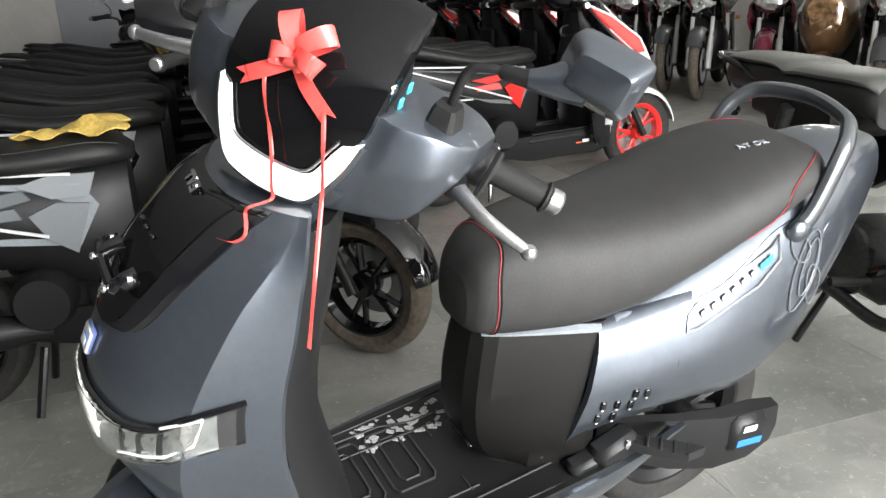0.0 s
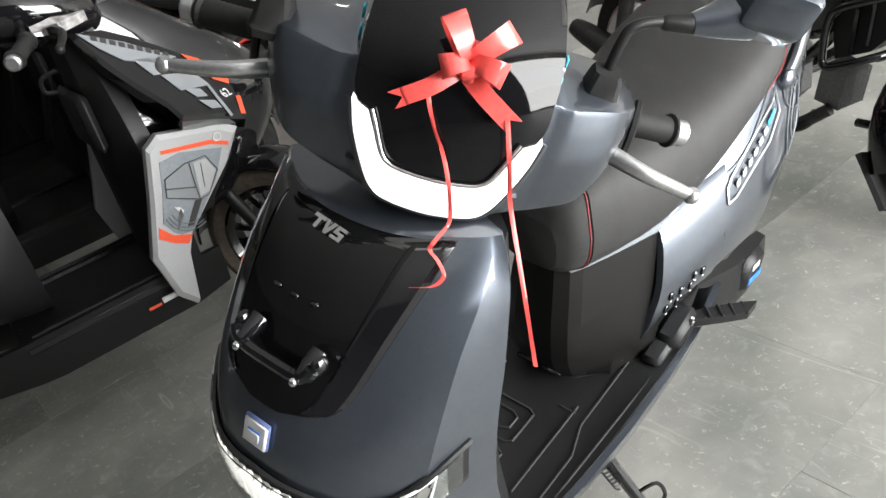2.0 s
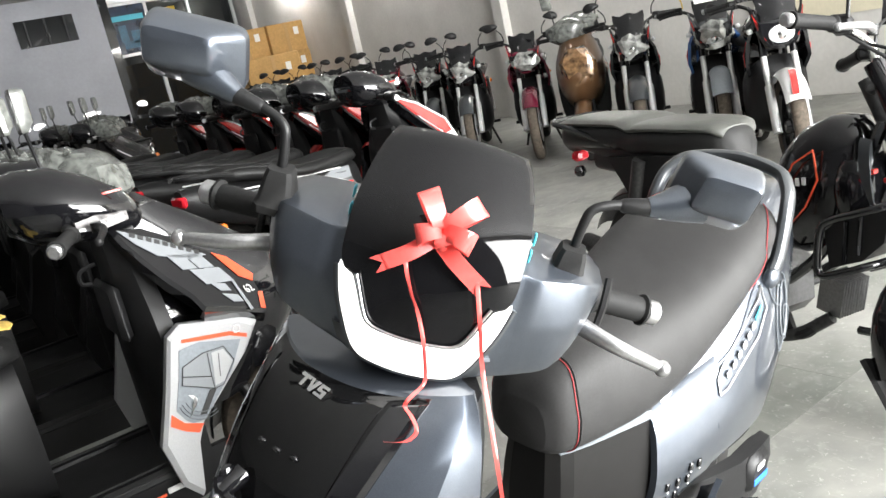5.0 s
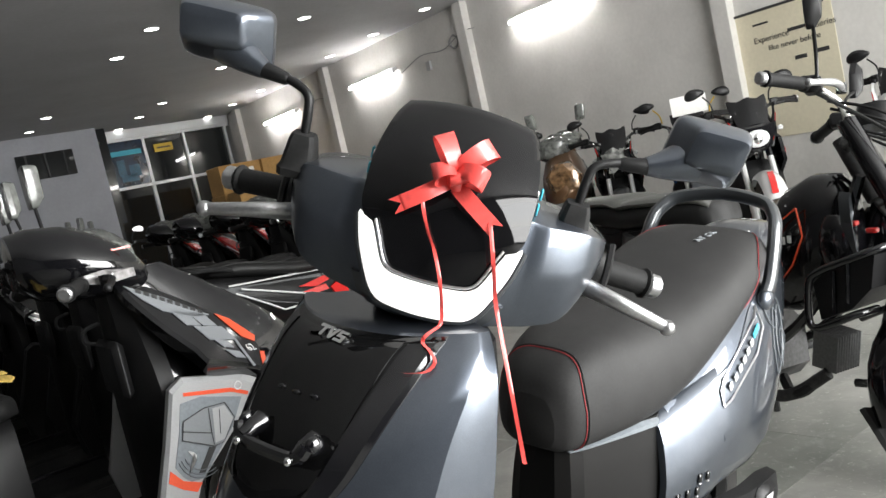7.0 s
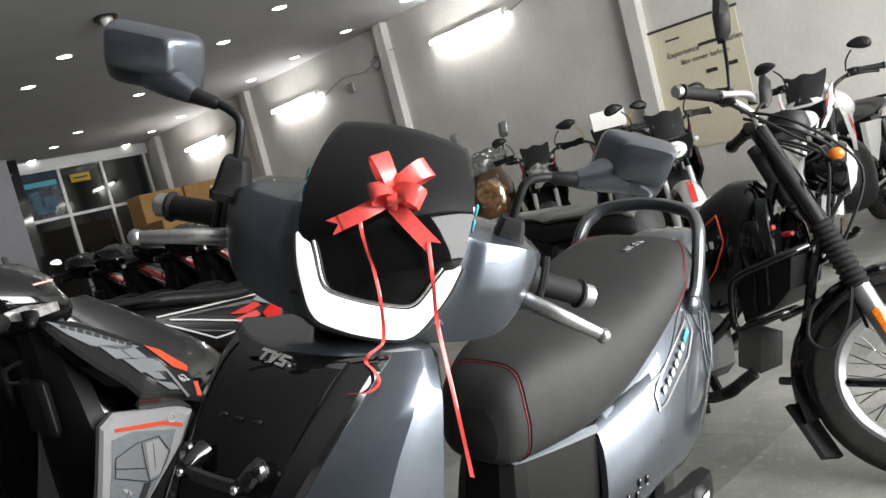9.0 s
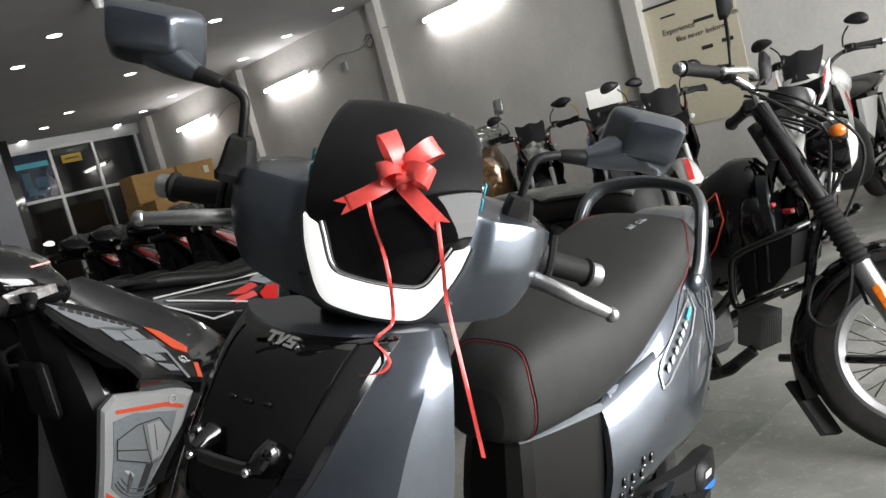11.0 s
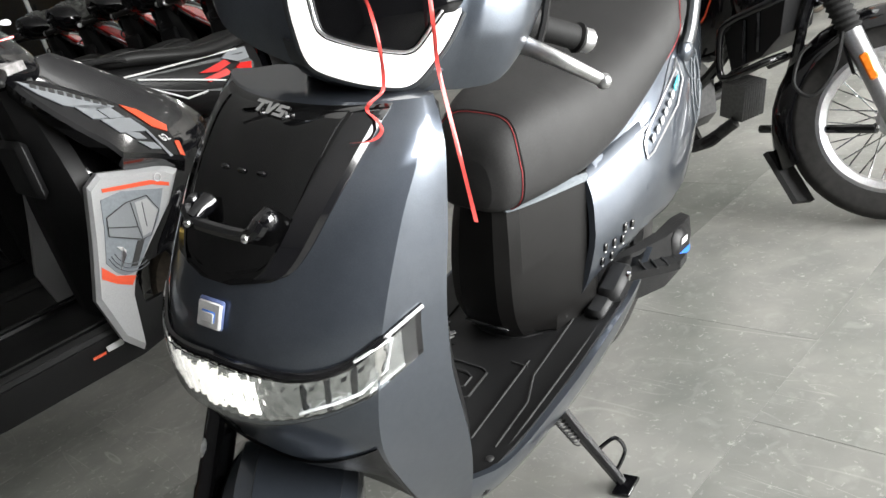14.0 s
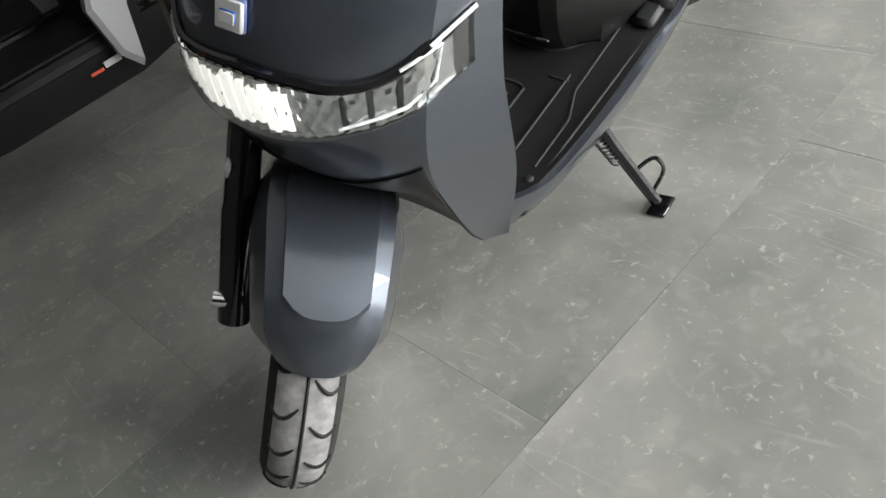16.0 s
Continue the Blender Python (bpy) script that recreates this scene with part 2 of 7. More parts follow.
BROWN_PAINT = mat("brown_bronze_paint", (0.16, 0.085, 0.04), 0.28, 0.5, 0.8, grain=0.08, scale=300)
BLUE_PAINT = mat("blue_paint", (0.03, 0.09, 0.26), 0.25, 0.2, 0.8, grain=0.06, scale=300)
WHITE_PAINT = mat("white_paint_gloss", (0.60, 0.60, 0.59), 0.25, 0.0, 0.6, grain=0.04, scale=200)
GREY_PANEL = mat("silver_grey_panel", (0.42, 0.425, 0.43), 0.4, 0.3, 0.3, grain=0.06, scale=300)
GREY_PRINT = mat("pale_grey_print", (0.21, 0.222, 0.235), 0.5, 0.0, grain=0.06, scale=300)
GREY_MID = mat("mid_grey_print", (0.20, 0.22, 0.24), 0.45, grain=0.12, scale=120)
GREY_DEEP = mat("deep_grey_print", (0.10, 0.11, 0.12), 0.4, grain=0.06, scale=300)
AMBER = mat("amber_lens", (0.70, 0.17, 0.012), 0.2, 0.0, 0.6, grain=0.2, scale=120)
RED_LENS = mat("red_lens", (0.5, 0.01, 0.02), 0.12, 0.0, 0.8, emit=0.05)
CLEAR = mat("clear_lens", (0.92, 0.94, 0.95), 0.06, trans=1.0)
LENS_WHITE = mat("frosted_lens", (0.62, 0.63, 0.63), 0.12, 0.0, 0.8, grain=0.3, scale=90)
LENS_GREY = mat("cloudy_lens", (0.26, 0.25, 0.25), 0.1, 0.0, 0.8, grain=0.5, scale=60)
REFLECTOR = mat("lamp_reflector", (0.86, 0.86, 0.85), 0.1, 1.0, grain=0.15, scale=90, bump=0.6, bscale=120)
DRL = mat("daytime_lamp", (0.8, 0.79, 0.77), 0.35, emit=1.0, grain=0.03, scale=60)
LAMP_CORE = mat("headlamp_glow", (1.0, 0.97, 0.9), 0.4, emit=0.8)
MIRROR = mat("mirror_glass", (0.85, 0.86, 0.87), 0.02, 1.0)
PLASTIC_WRAP = mat("clear_wrapping_film", (0.22, 0.23, 0.215), 0.2, 0.0, 0.3, grain=0.5, scale=30, bump=1.0, bscale=40, trans=0.45)
FILM_BROWN = mat("film_over_bronze", (0.20, 0.115, 0.055), 0.10, 0.3, 0.8, grain=0.7, scale=26, bump=1.0, bscale=45)
FORK_METAL = mat("bright_fork_metal", (0.80, 0.80, 0.79), 0.32, 0.55, grain=0.05, scale=200)
FILM_PALE = mat("pale_crumpled_film", (0.27, 0.275, 0.26), 0.10, 0.15, 0.8, grain=0.8, scale=18, bump=1.0, bscale=30)
MIRROR_DARK = mat("dusty_mirror_glass", (0.22, 0.22, 0.22), 0.25, 0.6)
CARD = mat("cardboard", (0.46, 0.27, 0.095), 0.85, grain=0.12, scale=30, bump=0.2, bscale=150, blotch=0.12)
TAPE = mat("packing_tape", (0.46, 0.29, 0.13), 0.25, grain=0.05)
PAPER = mat("white_paper", (0.78, 0.77, 0.74), 0.8, grain=0.05, scale=60)
CLOTH = mat("yellow_cloth", (0.55, 0.38, 0.09), 0.9, grain=0.25, scale=90, bump=0.6, bscale=250)
WALL = mat("wall_paint", (0.595, 0.58, 0.55), 0.8, grain=0.04, scale=25, bump=0.15, bscale=60, blotch=0.07)
# for unseen walls: darkened so left-facing surfaces get little light and dark reflections
WALL_SHADED = mat("shaded_wall_dark", (0.09, 0.09, 0.095), 0.75, grain=0.05, scale=25, bump=0.15, bscale=60, blotch=0.08)
WALL_GREY = mat("grey_wall_paint", (0.36, 0.37, 0.40), 0.8, grain=0.04, scale=25, bump=0.15, bscale=60, blotch=0.06)
CEILING = mat("ceiling_paint", (0.46, 0.46, 0.46), 0.85, grain=0.04, scale=20, bump=0.1, bscale=60, blotch=0.05)
ALU_FRAME = mat("window_aluminium", (0.62, 0.63, 0.64), 0.4, 0.6, grain=0.05, scale=90)
GLASS_DARK = mat("dark_window_glass", (0.012, 0.014, 0.015), 0.05, 0.0, 0.6)
POSTER_DARK = mat("dark_blue_poster", (0.006, 0.02, 0.045), 0.2, 0.0, 0.3, grain=0.5, scale=9)
YELLOW = mat("yellow_board", (0.62, 0.40, 0.03), 0.5, grain=0.06, scale=60)
BANNER = mat("cream_banner", (0.62, 0.57, 0.43), 0.6, grain=0.04, scale=30)
TUBE_GLOW = mat("tube_lamp_glow", (1.0, 0.99, 0.97), 0.4, emit=44.0)
SPOT_GLOW = mat("downlight_glow", (1.0, 0.985, 0.95), 0.4, emit=10.0)
WIRE = mat("grey_cable", (0.28, 0.28, 0.28), 0.6, grain=0.1)
DARK_TEXT = mat("dark_print", (0.03, 0.03, 0.03), 0.5, grain=0.1)


def stone_material():
    """Greyish green slate slabs with pale scratches and dusty stains, varied from slab to slab."""
    m = bpy.data.materials.new("stone_floor")
    m.use_nodes = True
    nt = m.node_tree
    b = nt.nodes["Principled BSDF"]
    geo = nt.nodes.new("ShaderNodeNewGeometry")
    info = nt.nodes.new("ShaderNodeObjectInfo")
    off = nt.nodes.new("ShaderNodeVectorMath")
    off.operation = "MULTIPLY_ADD"
    comb = nt.nodes.new("ShaderNodeCombineXYZ")
    for i in range(3):
        nt.links.new(info.outputs["Random"], comb.inputs[i])
    nt.links.new(comb.outputs[0], off.inputs[0])
    off.inputs[1].default_value = (9, 5, 3)
    nt.links.new(geo.outputs["Position"], off.inputs[2])

    def noise_tex(scale, det, dist=0.0):
        n = nt.nodes.new("ShaderNodeTexNoise")
        n.inputs["Scale"].default_value, n.inputs["Detail"].default_value, n.inputs["Distortion"].default_value = scale, det, dist
        nt.links.new(off.outputs[0], n.inputs["Vector"])
        return n.outputs["Fac"]

    def ramp(src, *stops):
        r = nt.nodes.new("ShaderNodeValToRGB")
        while len(r.color_ramp.elements) < len(stops):
            r.color_ramp.elements.new(0.5)
        for e, (p, c) in zip(r.color_ramp.elements, stops):
            e.position, e.color = p, (*c, 1)
        nt.links.new(src, r.inputs[0])
        return r.outputs[0]

    def mix(fac, a, c, mode="MIX"):
        x = nt.nodes.new("ShaderNodeMix")
        x.data_type, x.blend_type = "RGBA", mode
        if isinstance(fac, float):
            x.inputs[0].default_value = fac
        else:
            nt.links.new(fac, x.inputs[0])
        nt.links.new(a, x.inputs[6])
        if isinstance(c, tuple):
            x.inputs[7].default_value = (*c, 1)
        else:
            nt.links.new(c, x.inputs[7])
        return x.outputs[2]

    base = ramp(noise_tex(1.6, 8, 0.4), (0.3, (0.155, 0.161, 0.148)), (0.5, (0.22, 0.219, 0.206)), (0.72, (0.30, 0.294, 0.28)))
    cloud = ramp(noise_tex(7.0, 10, 0.5), (0.35, (0.86, 0.87, 0.86)), (0.7, (1.12, 1.115, 1.09)))
    base = mix(1.0, base, cloud, "MULTIPLY")
    # pale scratches: thin bands of a stretched, bent noise
    for sc, rot, lo in ((6.0, 0.7, 0.5), (11.0, 2.1, 0.5), (4.0, 1.4, 0.5), (8.0, 2.8, 0.5), (14.0, 0.2, 0.5)):
        mp = nt.nodes.new("ShaderNodeMapping")
        mp.inputs["Rotation"].default_value = (0, 0, rot)
        mp.inputs["Scale"].default_value = (1.0, 0.13, 1.0)
        nt.links.new(off.outputs[0], mp.inputs["Vector"])
        n = nt.nodes.new("ShaderNodeTexNoise")
        n.inputs["Scale"].default_value, n.inputs["Detail"].default_value, n.inputs["Distortion"].default_value = sc, 2.0, 0.35
        nt.links.new(mp.outputs[0], n.inputs["Vector"])
        line = ramp(n.outputs["Fac"], (lo - 0.003, (0, 0, 0)), (lo, (1, 1, 1)), (lo + 0.003, (0, 0, 0)))
        gate = ramp(noise_tex(1.6 + 0.35 * sc, 5, 0.4), (0.55, (0, 0, 0)), (0.70, (0.5, 0.5, 0.5)))
        both = mix(1.0, line, gate, "MULTIPLY")
        sep = nt.nodes.new("ShaderNodeRGBToBW")
        nt.links.new(both, sep.inputs[0])
        base = mix(sep.outputs[0], base, (0.44, 0.43, 0.40))
    # dusty mottling and pale specks
    dust = ramp(noise_tex(22.0, 12, 0.8), (0.55, (0, 0, 0)), (0.72, (0.3, 0.3, 0.3)))
    speck = ramp(noise_tex(70.0, 6, 0.6), (0.62, (0, 0, 0)), (0.74, (0.6, 0.6, 0.6)))
    for lay, tint in ((dust, (0.36, 0.36, 0.335)), (speck, (0.46, 0.45, 0.42))):
        sep = nt.nodes.new("ShaderNodeRGBToBW")
        nt.links.new(lay, sep.inputs[0])
        base = mix(sep.outputs[0], base, tint)
    tone = nt.nodes.new("ShaderNodeMapRange")
    tone.inputs[3].default_value, tone.inputs[4].default_value = 1.06, 1.26
    nt.links.new(info.outputs["Random"], tone.inputs[0])
    vm = nt.nodes.new("ShaderNodeVectorMath")
    vm.operation = "SCALE"
    nt.links.new(base, vm.inputs[0])
    nt.links.new(tone.outputs[0], vm.inputs["Scale"])
    nt.links.new(vm.outputs[0], b.inputs["Base Color"])
    rr = nt.nodes.new("ShaderNodeMapRange")
    rr.inputs[3].default_value, rr.inputs[4].default_value = 0.34, 0.62
    nt.links.new(noise_tex(5.0, 5), rr.inputs[0])
    nt.links.new(rr.outputs[0], b.inputs["Roughness"])
    bp = nt.nodes.new("ShaderNodeBump")
    bp.inputs["Strength"].default_value, bp.inputs["Distance"].default_value = 0.15, 0.004
    nt.links.new(noise_tex(40.0, 4), bp.inputs["Height"])
    nt.links.new(bp.outputs[0], b.inputs["Normal"])
    return m


STONE = stone_material()
GROUT = mat("pale_grout", (0.36, 0.354, 0.33), 0.9, grain=0.2, scale=60)

# ---------------------------------------------------------------- the room


def structure(name, shape, material, label, sharp=30):
    ob = part(name, shape, material, None, "", sharp)
    return tagged(ob, label, name.split("_")[0], kind="structure")


structure("wall_east", Shape().box((WALL_X + 0.12, 5.3, 1.6), (0.24, 21.4, 3.2), 0.002), WALL, "off-white plastered wall behind the row of motorcycles")
for y1 in (4.69, 8.25, 11.75, 15.2, 1.1):
    structure("column", Shape().box((WALL_X - 0.05, y1 - 0.07, 1.52), (0.12, 0.17, 3.05), 0.006), WALL, "plastered column standing proud of the wall")
# unseen wall; its dark colour cuts the ambient light from the west
structure("wall_west", Shape().box((WEST - 0.12, 5.3, 1.6), (0.24, 21.4, 3.2), 0.002), WALL_SHADED, "plain unseen wall, coloured dark to cut the light from this side")
structure("ceiling", Shape().box((1.4, 5.3, CEIL + 0.1), (11.7, 21.4, 0.2), 0.002), CEILING, "flat painted ceiling with rows of downlights")
# glazed end: grey wall, dark return and window
structure("wall_north_west", Shape().box((-2.7, END_Y - 0.6, 1.6), (3.0, 0.24, 3.2), 0.002), WALL, "off-white plastered part of the end wall")
structure("wall_north", Shape().box((1.53, END_Y - 0.6, 1.6), (5.45, 0.24, 3.2), 0.002), WALL_GREY, "grey painted end wall beside the glazing")
structure("wall_north_back", Shape().box((5.6, END_Y + 0.5, 1.6), (3.4, 0.2, 3.2), 0.002), WALL_GREY, "plain wall behind the glazing")
structure("wall_return", Shape().box((4.36, END_Y - 0.33, 1.55), (0.2, 0.42, 3.1), 0.002), GLASS_DARK, "dark polished return beside the window")
louvre = structure("wall_vent", Shape().box((3.35, END_Y - 0.74, 2.55), (0.9, 0.05, 0.42), 0.004), GLASS_DARK, "dark louvred opening high in the grey wall")
for k in range(3):
    part("slat", Shape().box((3.05 + 0.3 * k, END_Y - 0.775, 2.55), (0.03, 0.02, 0.4), 0.003), PLASTIC, louvre)
WX0, WX1, WZ = 4.5, 6.98, 2.86
window = structure("window_1", Shape().box(((WX0 + WX1) / 2, END_Y, WZ + 0.1), (WX1 - WX0, 0.12, 0.16), 0.004), ALU_FRAME, "aluminium framed window wall with dark glass")
xs = [WX0 + 0.03, 5.25, 6.03, WX1 - 0.1]
for x in xs:
    part("mullion", Shape().box((x, END_Y, WZ / 2), (0.055, 0.09, WZ), 0.004), ALU_FRAME, window)
for z in (0.1, 1.98, WZ):
    part("rail", Shape().box(((WX0 + WX1) / 2, END_Y - 0.003, z), (WX1 - WX0, 0.08, 0.055), 0.004), ALU_FRAME, window)
for i in range(3):
    for z0, z1 in ((0.13, 1.95), (2.01, WZ - 0.03)):
        part("pane", Shape().box(((xs[i] + xs[i + 1]) / 2, END_Y + 0.01, (z0 + z1) / 2), (xs[i + 1] - xs[i] - 0.05, 0.012, z1 - z0), 0.002), GLASS_DARK, window)
poster = thing("poster", pose(0, 0, 0), "dark blue printed poster on the window glass", "poster")
part("sheet", Shape().box((4.89, END_Y - 0.03, 2.42), (0.66, 0.006, 0.84), 0.001), POSTER_DARK, poster)
part("blue_band", Shape().box((4.89, END_Y - 0.036, 2.62), (0.56, 0.004, 0.09), 0.001), CYAN, poster)
for k, (x, z, w, h) in enumerate(((4.75, 2.35, 0.14, 0.3), (4.98, 2.28, 0.2, 0.22), (4.86, 2.15, 0.3, 0.12))):
    part("blue_shape", Shape().box((x, END_Y - 0.036, z), (w, 0.004, h), 0.001), mat("poster_blue", (0.02, 0.10, 0.17), 0.3, grain=0.4, scale=30), poster)
board = thing("sign_board", pose(0, 0, 0), "small yellow sign board seen behind the window", "sign")
part("board", Shape().box((5.6, END_Y - 0.03, 2.62), (0.36, 0.008, 0.15), 0.002), YELLOW, board)
part("bar", Shape().box((5.6, END_Y - 0.037, 2.62), (0.26, 0.004, 0.03), 0.001), DARK_TEXT, board)
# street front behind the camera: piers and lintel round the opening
# south-west pier is unseen; its dark colour keeps left-facing reflections dim
structure("wall_south_west", Shape().box((-1.83, SOUTH, 1.6), (4.98, 0.24, 3.2), 0.002), WALL_SHADED, "plastered pier beside the open shop front")
structure("wall_south_east", Shape().box((6.36, SOUTH, 1.6), (1.58, 0.24, 3.2), 0.002), WALL, "plastered pier beside the open shop front")
structure("wall_south_lintel", Shape().box((3.115, SOUTH, 2.99), (4.9, 0.24, 0.3), 0.002), WALL, "plastered beam over the open shop front")
structure("ground", Shape().box((1.4, 0, -0.36), (400, 400, 0.3), 0.0), mat("outside_ground", (0.16, 0.15, 0.14), 0.9, grain=0.2, scale=2), "grey ground outside the shop front")

# ceiling downlights and fittings
dl = thing("downlight", pose(0, 0, 0), "round recessed ceiling downlight, lit", "downlight", "ceiling downlights")
part("rim", Shape().lathe([(0.07, CEIL + 0.01), (0.09, CEIL - 0.002), (0.092, CEIL - 0.008), (0.085, CEIL - 0.010), (0.072, CEIL - 0.006), (0.07, CEIL + 0.01)], 24, (0, 0, 0), "Z"), WHITE_PAINT, dl)
part("disc", Shape().lathe([(0.0, CEIL - 0.003), (0.071, CEIL - 0.004), (0.071, CEIL + 0.01), (0, CEIL + 0.01)], 24, (0, 0, 0), "Z"), SPOT_GLOW, dl)
first = True
for rx in (6.58, 4.85, 3.1, 1.37):
    for k in range(-6, 8):
        y = 7.2 + 1.2 * k
        if (rx, k) in ((6.58, 4), (3.1, -2), (3.1, 3), (3.1, 4), (4.85, 2), (4.85, 4)) or (rx == 3.1 and k == 0):
            continue
        if y < 3.2 and rx < 4 or y < 6.5 and rx < 2:
            continue
        m = pose(rx, y, 0)
        if first:
            dl.matrix_world = m
            first = False
        else:
            copy_thing(dl, m)
cam_fit = thing("ceiling_sensor", pose(3.05, 7.15, CEIL), "white ceiling camera on a dark round mount", "camera")
part("mount", Shape().lathe([(0.0, 0.0), (0.1, 0.0), (0.1, -0.02), (0.06, -0.025), (0, -0.025)], 20, (0, 0, 0), "Z"), GLASS_DARK, cam_fit)
part("body", Shape().lathe([(0.0, -0.025), (0.055, -0.025), (0.05, -0.06), (0.04, -0.12), (0, -0.125)], 20, (0, 0, 0), "Z"), WHITE_PAINT, cam_fit)


def tube_light(y0, y1, z, cap=True):
    t = thing("tube_light", pose(WALL_X - 0.02, (y0 + y1) / 2, z), "fluorescent tube lamp on the wall, lit", "tube light", "wall tube lights")
    n = abs(y1 - y0)
    part("batten", Shape().box((-0.03, 0, 0.03), (0.05, n, 0.05), 0.006), WHITE_PAINT, t)
    part("glass_tube", Shape().lathe([(0, -n / 2 + 0.03), (0.02, -n / 2 + 0.03), (0.02, n / 2 - 0.03), (0, n / 2 - 0.03)], 16, (-0.08, 0, 0), "Y"), TUBE_GLOW, t)
    for s in (-1, 1):
        part("end_cap", Shape().box((-0.075, s * (n / 2 - 0.015), 0.005), (0.05, 0.03, 0.06), 0.006), WHITE_PAINT, t)


tube_light(6.12, 7.34, 2.55)
tube_light(9.77, 10.99, 2.56)
tube_light(12.76, 14.01, 2.56)
for pts in (((6.1, 2.55), (5.6, 2.66), (5.2, 2.6), (4.95, 2.72), (4.8, 2.62)), ((9.7, 2.5), (9.2, 2.62), (8.7, 2.58), (8.3, 2.7), (7.9, 2.66)), ((12.7, 2.5), (12.2, 2.62), (11.8, 2.58))):
    c = part("wall_cable", Shape().tube(spline([(WALL_X - (0.13 if y < 4.75 or 7.8 < y < 8.3 or 11.7 < y < 11.8 else 0.012), y, z) for y, z in pts]), 0.006, 6), WIRE)
    tagged(c, "thin grey cable sagging along the wall", "cable")
for y, z in ((5.0, 2.42), (8.45, 2.62)):
    coil = Shape()
    for j in range(3):
        coil.tube([(WALL_X - 0.02 - 0.008 * j, y + (0.07 + 0.01 * j) * math.cos(a), z + (0.09 - 0.01 * j) * math.sin(a)) for a in [2 * math.pi * k / 18 for k in range(19)]], 0.005, 6)
    tagged(part("cable_coil", coil, WIRE), "coil of cable hanging on the wall", "cable")
socket = thing("wall_socket", pose(WALL_X - 0.02, 9.05, 2.45), "small socket box on the wall", "socket")
part("box", Shape().box((-0.01, 0, 0), (0.04, 0.09, 0.12), 0.005), GREY_PANEL, socket)

banner = thing("wall_banner", pose(WALL_X - 0.012, 0, 0), "cream printed banner hung on the wall", "banner")
part("sheet", Shape().box((0, 4.1, 1.24), (0.008, 0.9, 1.14), 0.001), BANNER, banner)
part("hanging_rod", Shape().tube([(-0.008, 3.63, 1.82), (-0.008, 4.57, 1.82)], 0.012, 8), DARK_TEXT, banner)


def wall_text(text, size, y, z):
    m = Matrix.Translation((-0.006, y, z)) @ Matrix(((0, 0, -1, 0), (-1, 0, 0, 0), (0, 1, 0, 0), (0, 0, 0, 1)))
    words("lettering", text, size, m, DARK_TEXT, banner)


part("brand_bar", Shape().box((-0.006, 4.30, 1.70), (0.003, 0.15, 0.018), 0.001), DARK_TEXT, banner)
part("brand_bar", Shape().box((-0.006, 3.76, 1.74), (0.003, 0.10, 0.022), 0.001), DARK_TEXT, banner)
wall_text("Experience", 0.075, 4.22, 1.56)
wall_text("like never before", 0.07, 4.02, 1.47)
wall_text("Series", 0.075, 3.72, 1.56)
part("brand_bar", Shape().box((-0.006, 3.96, 1.58), (0.003, 0.2, 0.03), 0.001), DARK_TEXT, banner)
part("label_bar", Shape().box((-0.006, 3.98, 1.33), (0.003, 0.11, 0.035), 0.001), DARK_TEXT, banner)
part("label_bar", Shape().box((-0.006, 3.78, 1.345), (0.003, 0.11, 0.035), 0.001), DARK_TEXT, banner)
part("letter_bar", Shape().box((-0.006, 4.26, 1.2), (0.003, 0.10, 0.05), 0.001), DARK_TEXT, banner)

# cardboard boxes at the glazed end


def carton(x, y, z, sx, sy, sz, rz):
    c = thing("cardboard_box", pose(x, y, z, 0, 0, rz), "brown cardboard carton with tape and a white label", "box", "stacked cartons")
    part("carton", Shape().box((0, 0, sz / 2), (sx, sy, sz), 0.008), CARD, c)
    part("tape", Shape().box((0, 0, sz / 2), (0.06, sy + 0.004, sz + 0.004), 0.001), TAPE, c)
    part("label", Shape().box((sx * 0.27, -sy / 2 - 0.002, sz * 0.68), (0.09, 0.003, 0.12), 0.001), PAPER, c)


for k in range(4):
    carton(5.75 + 0.02 * (k % 2), 13.25, 0.475 * k, 0.74, 0.5, 0.473, 3 - 2 * (k % 2))
    carton(6.5 - 0.02 * (k % 2), 13.2, 0.475 * k, 0.66, 0.5, 0.473, -2 + 3 * (k % 2))
carton(5.7, 12.35, 0, 0.92, 0.55, 0.80, 4)
carton(5.72, 12.36, 0.80, 0.88, 0.52, 0.62, -3)

# ---------------------------------------------------------------- shared vehicle parts


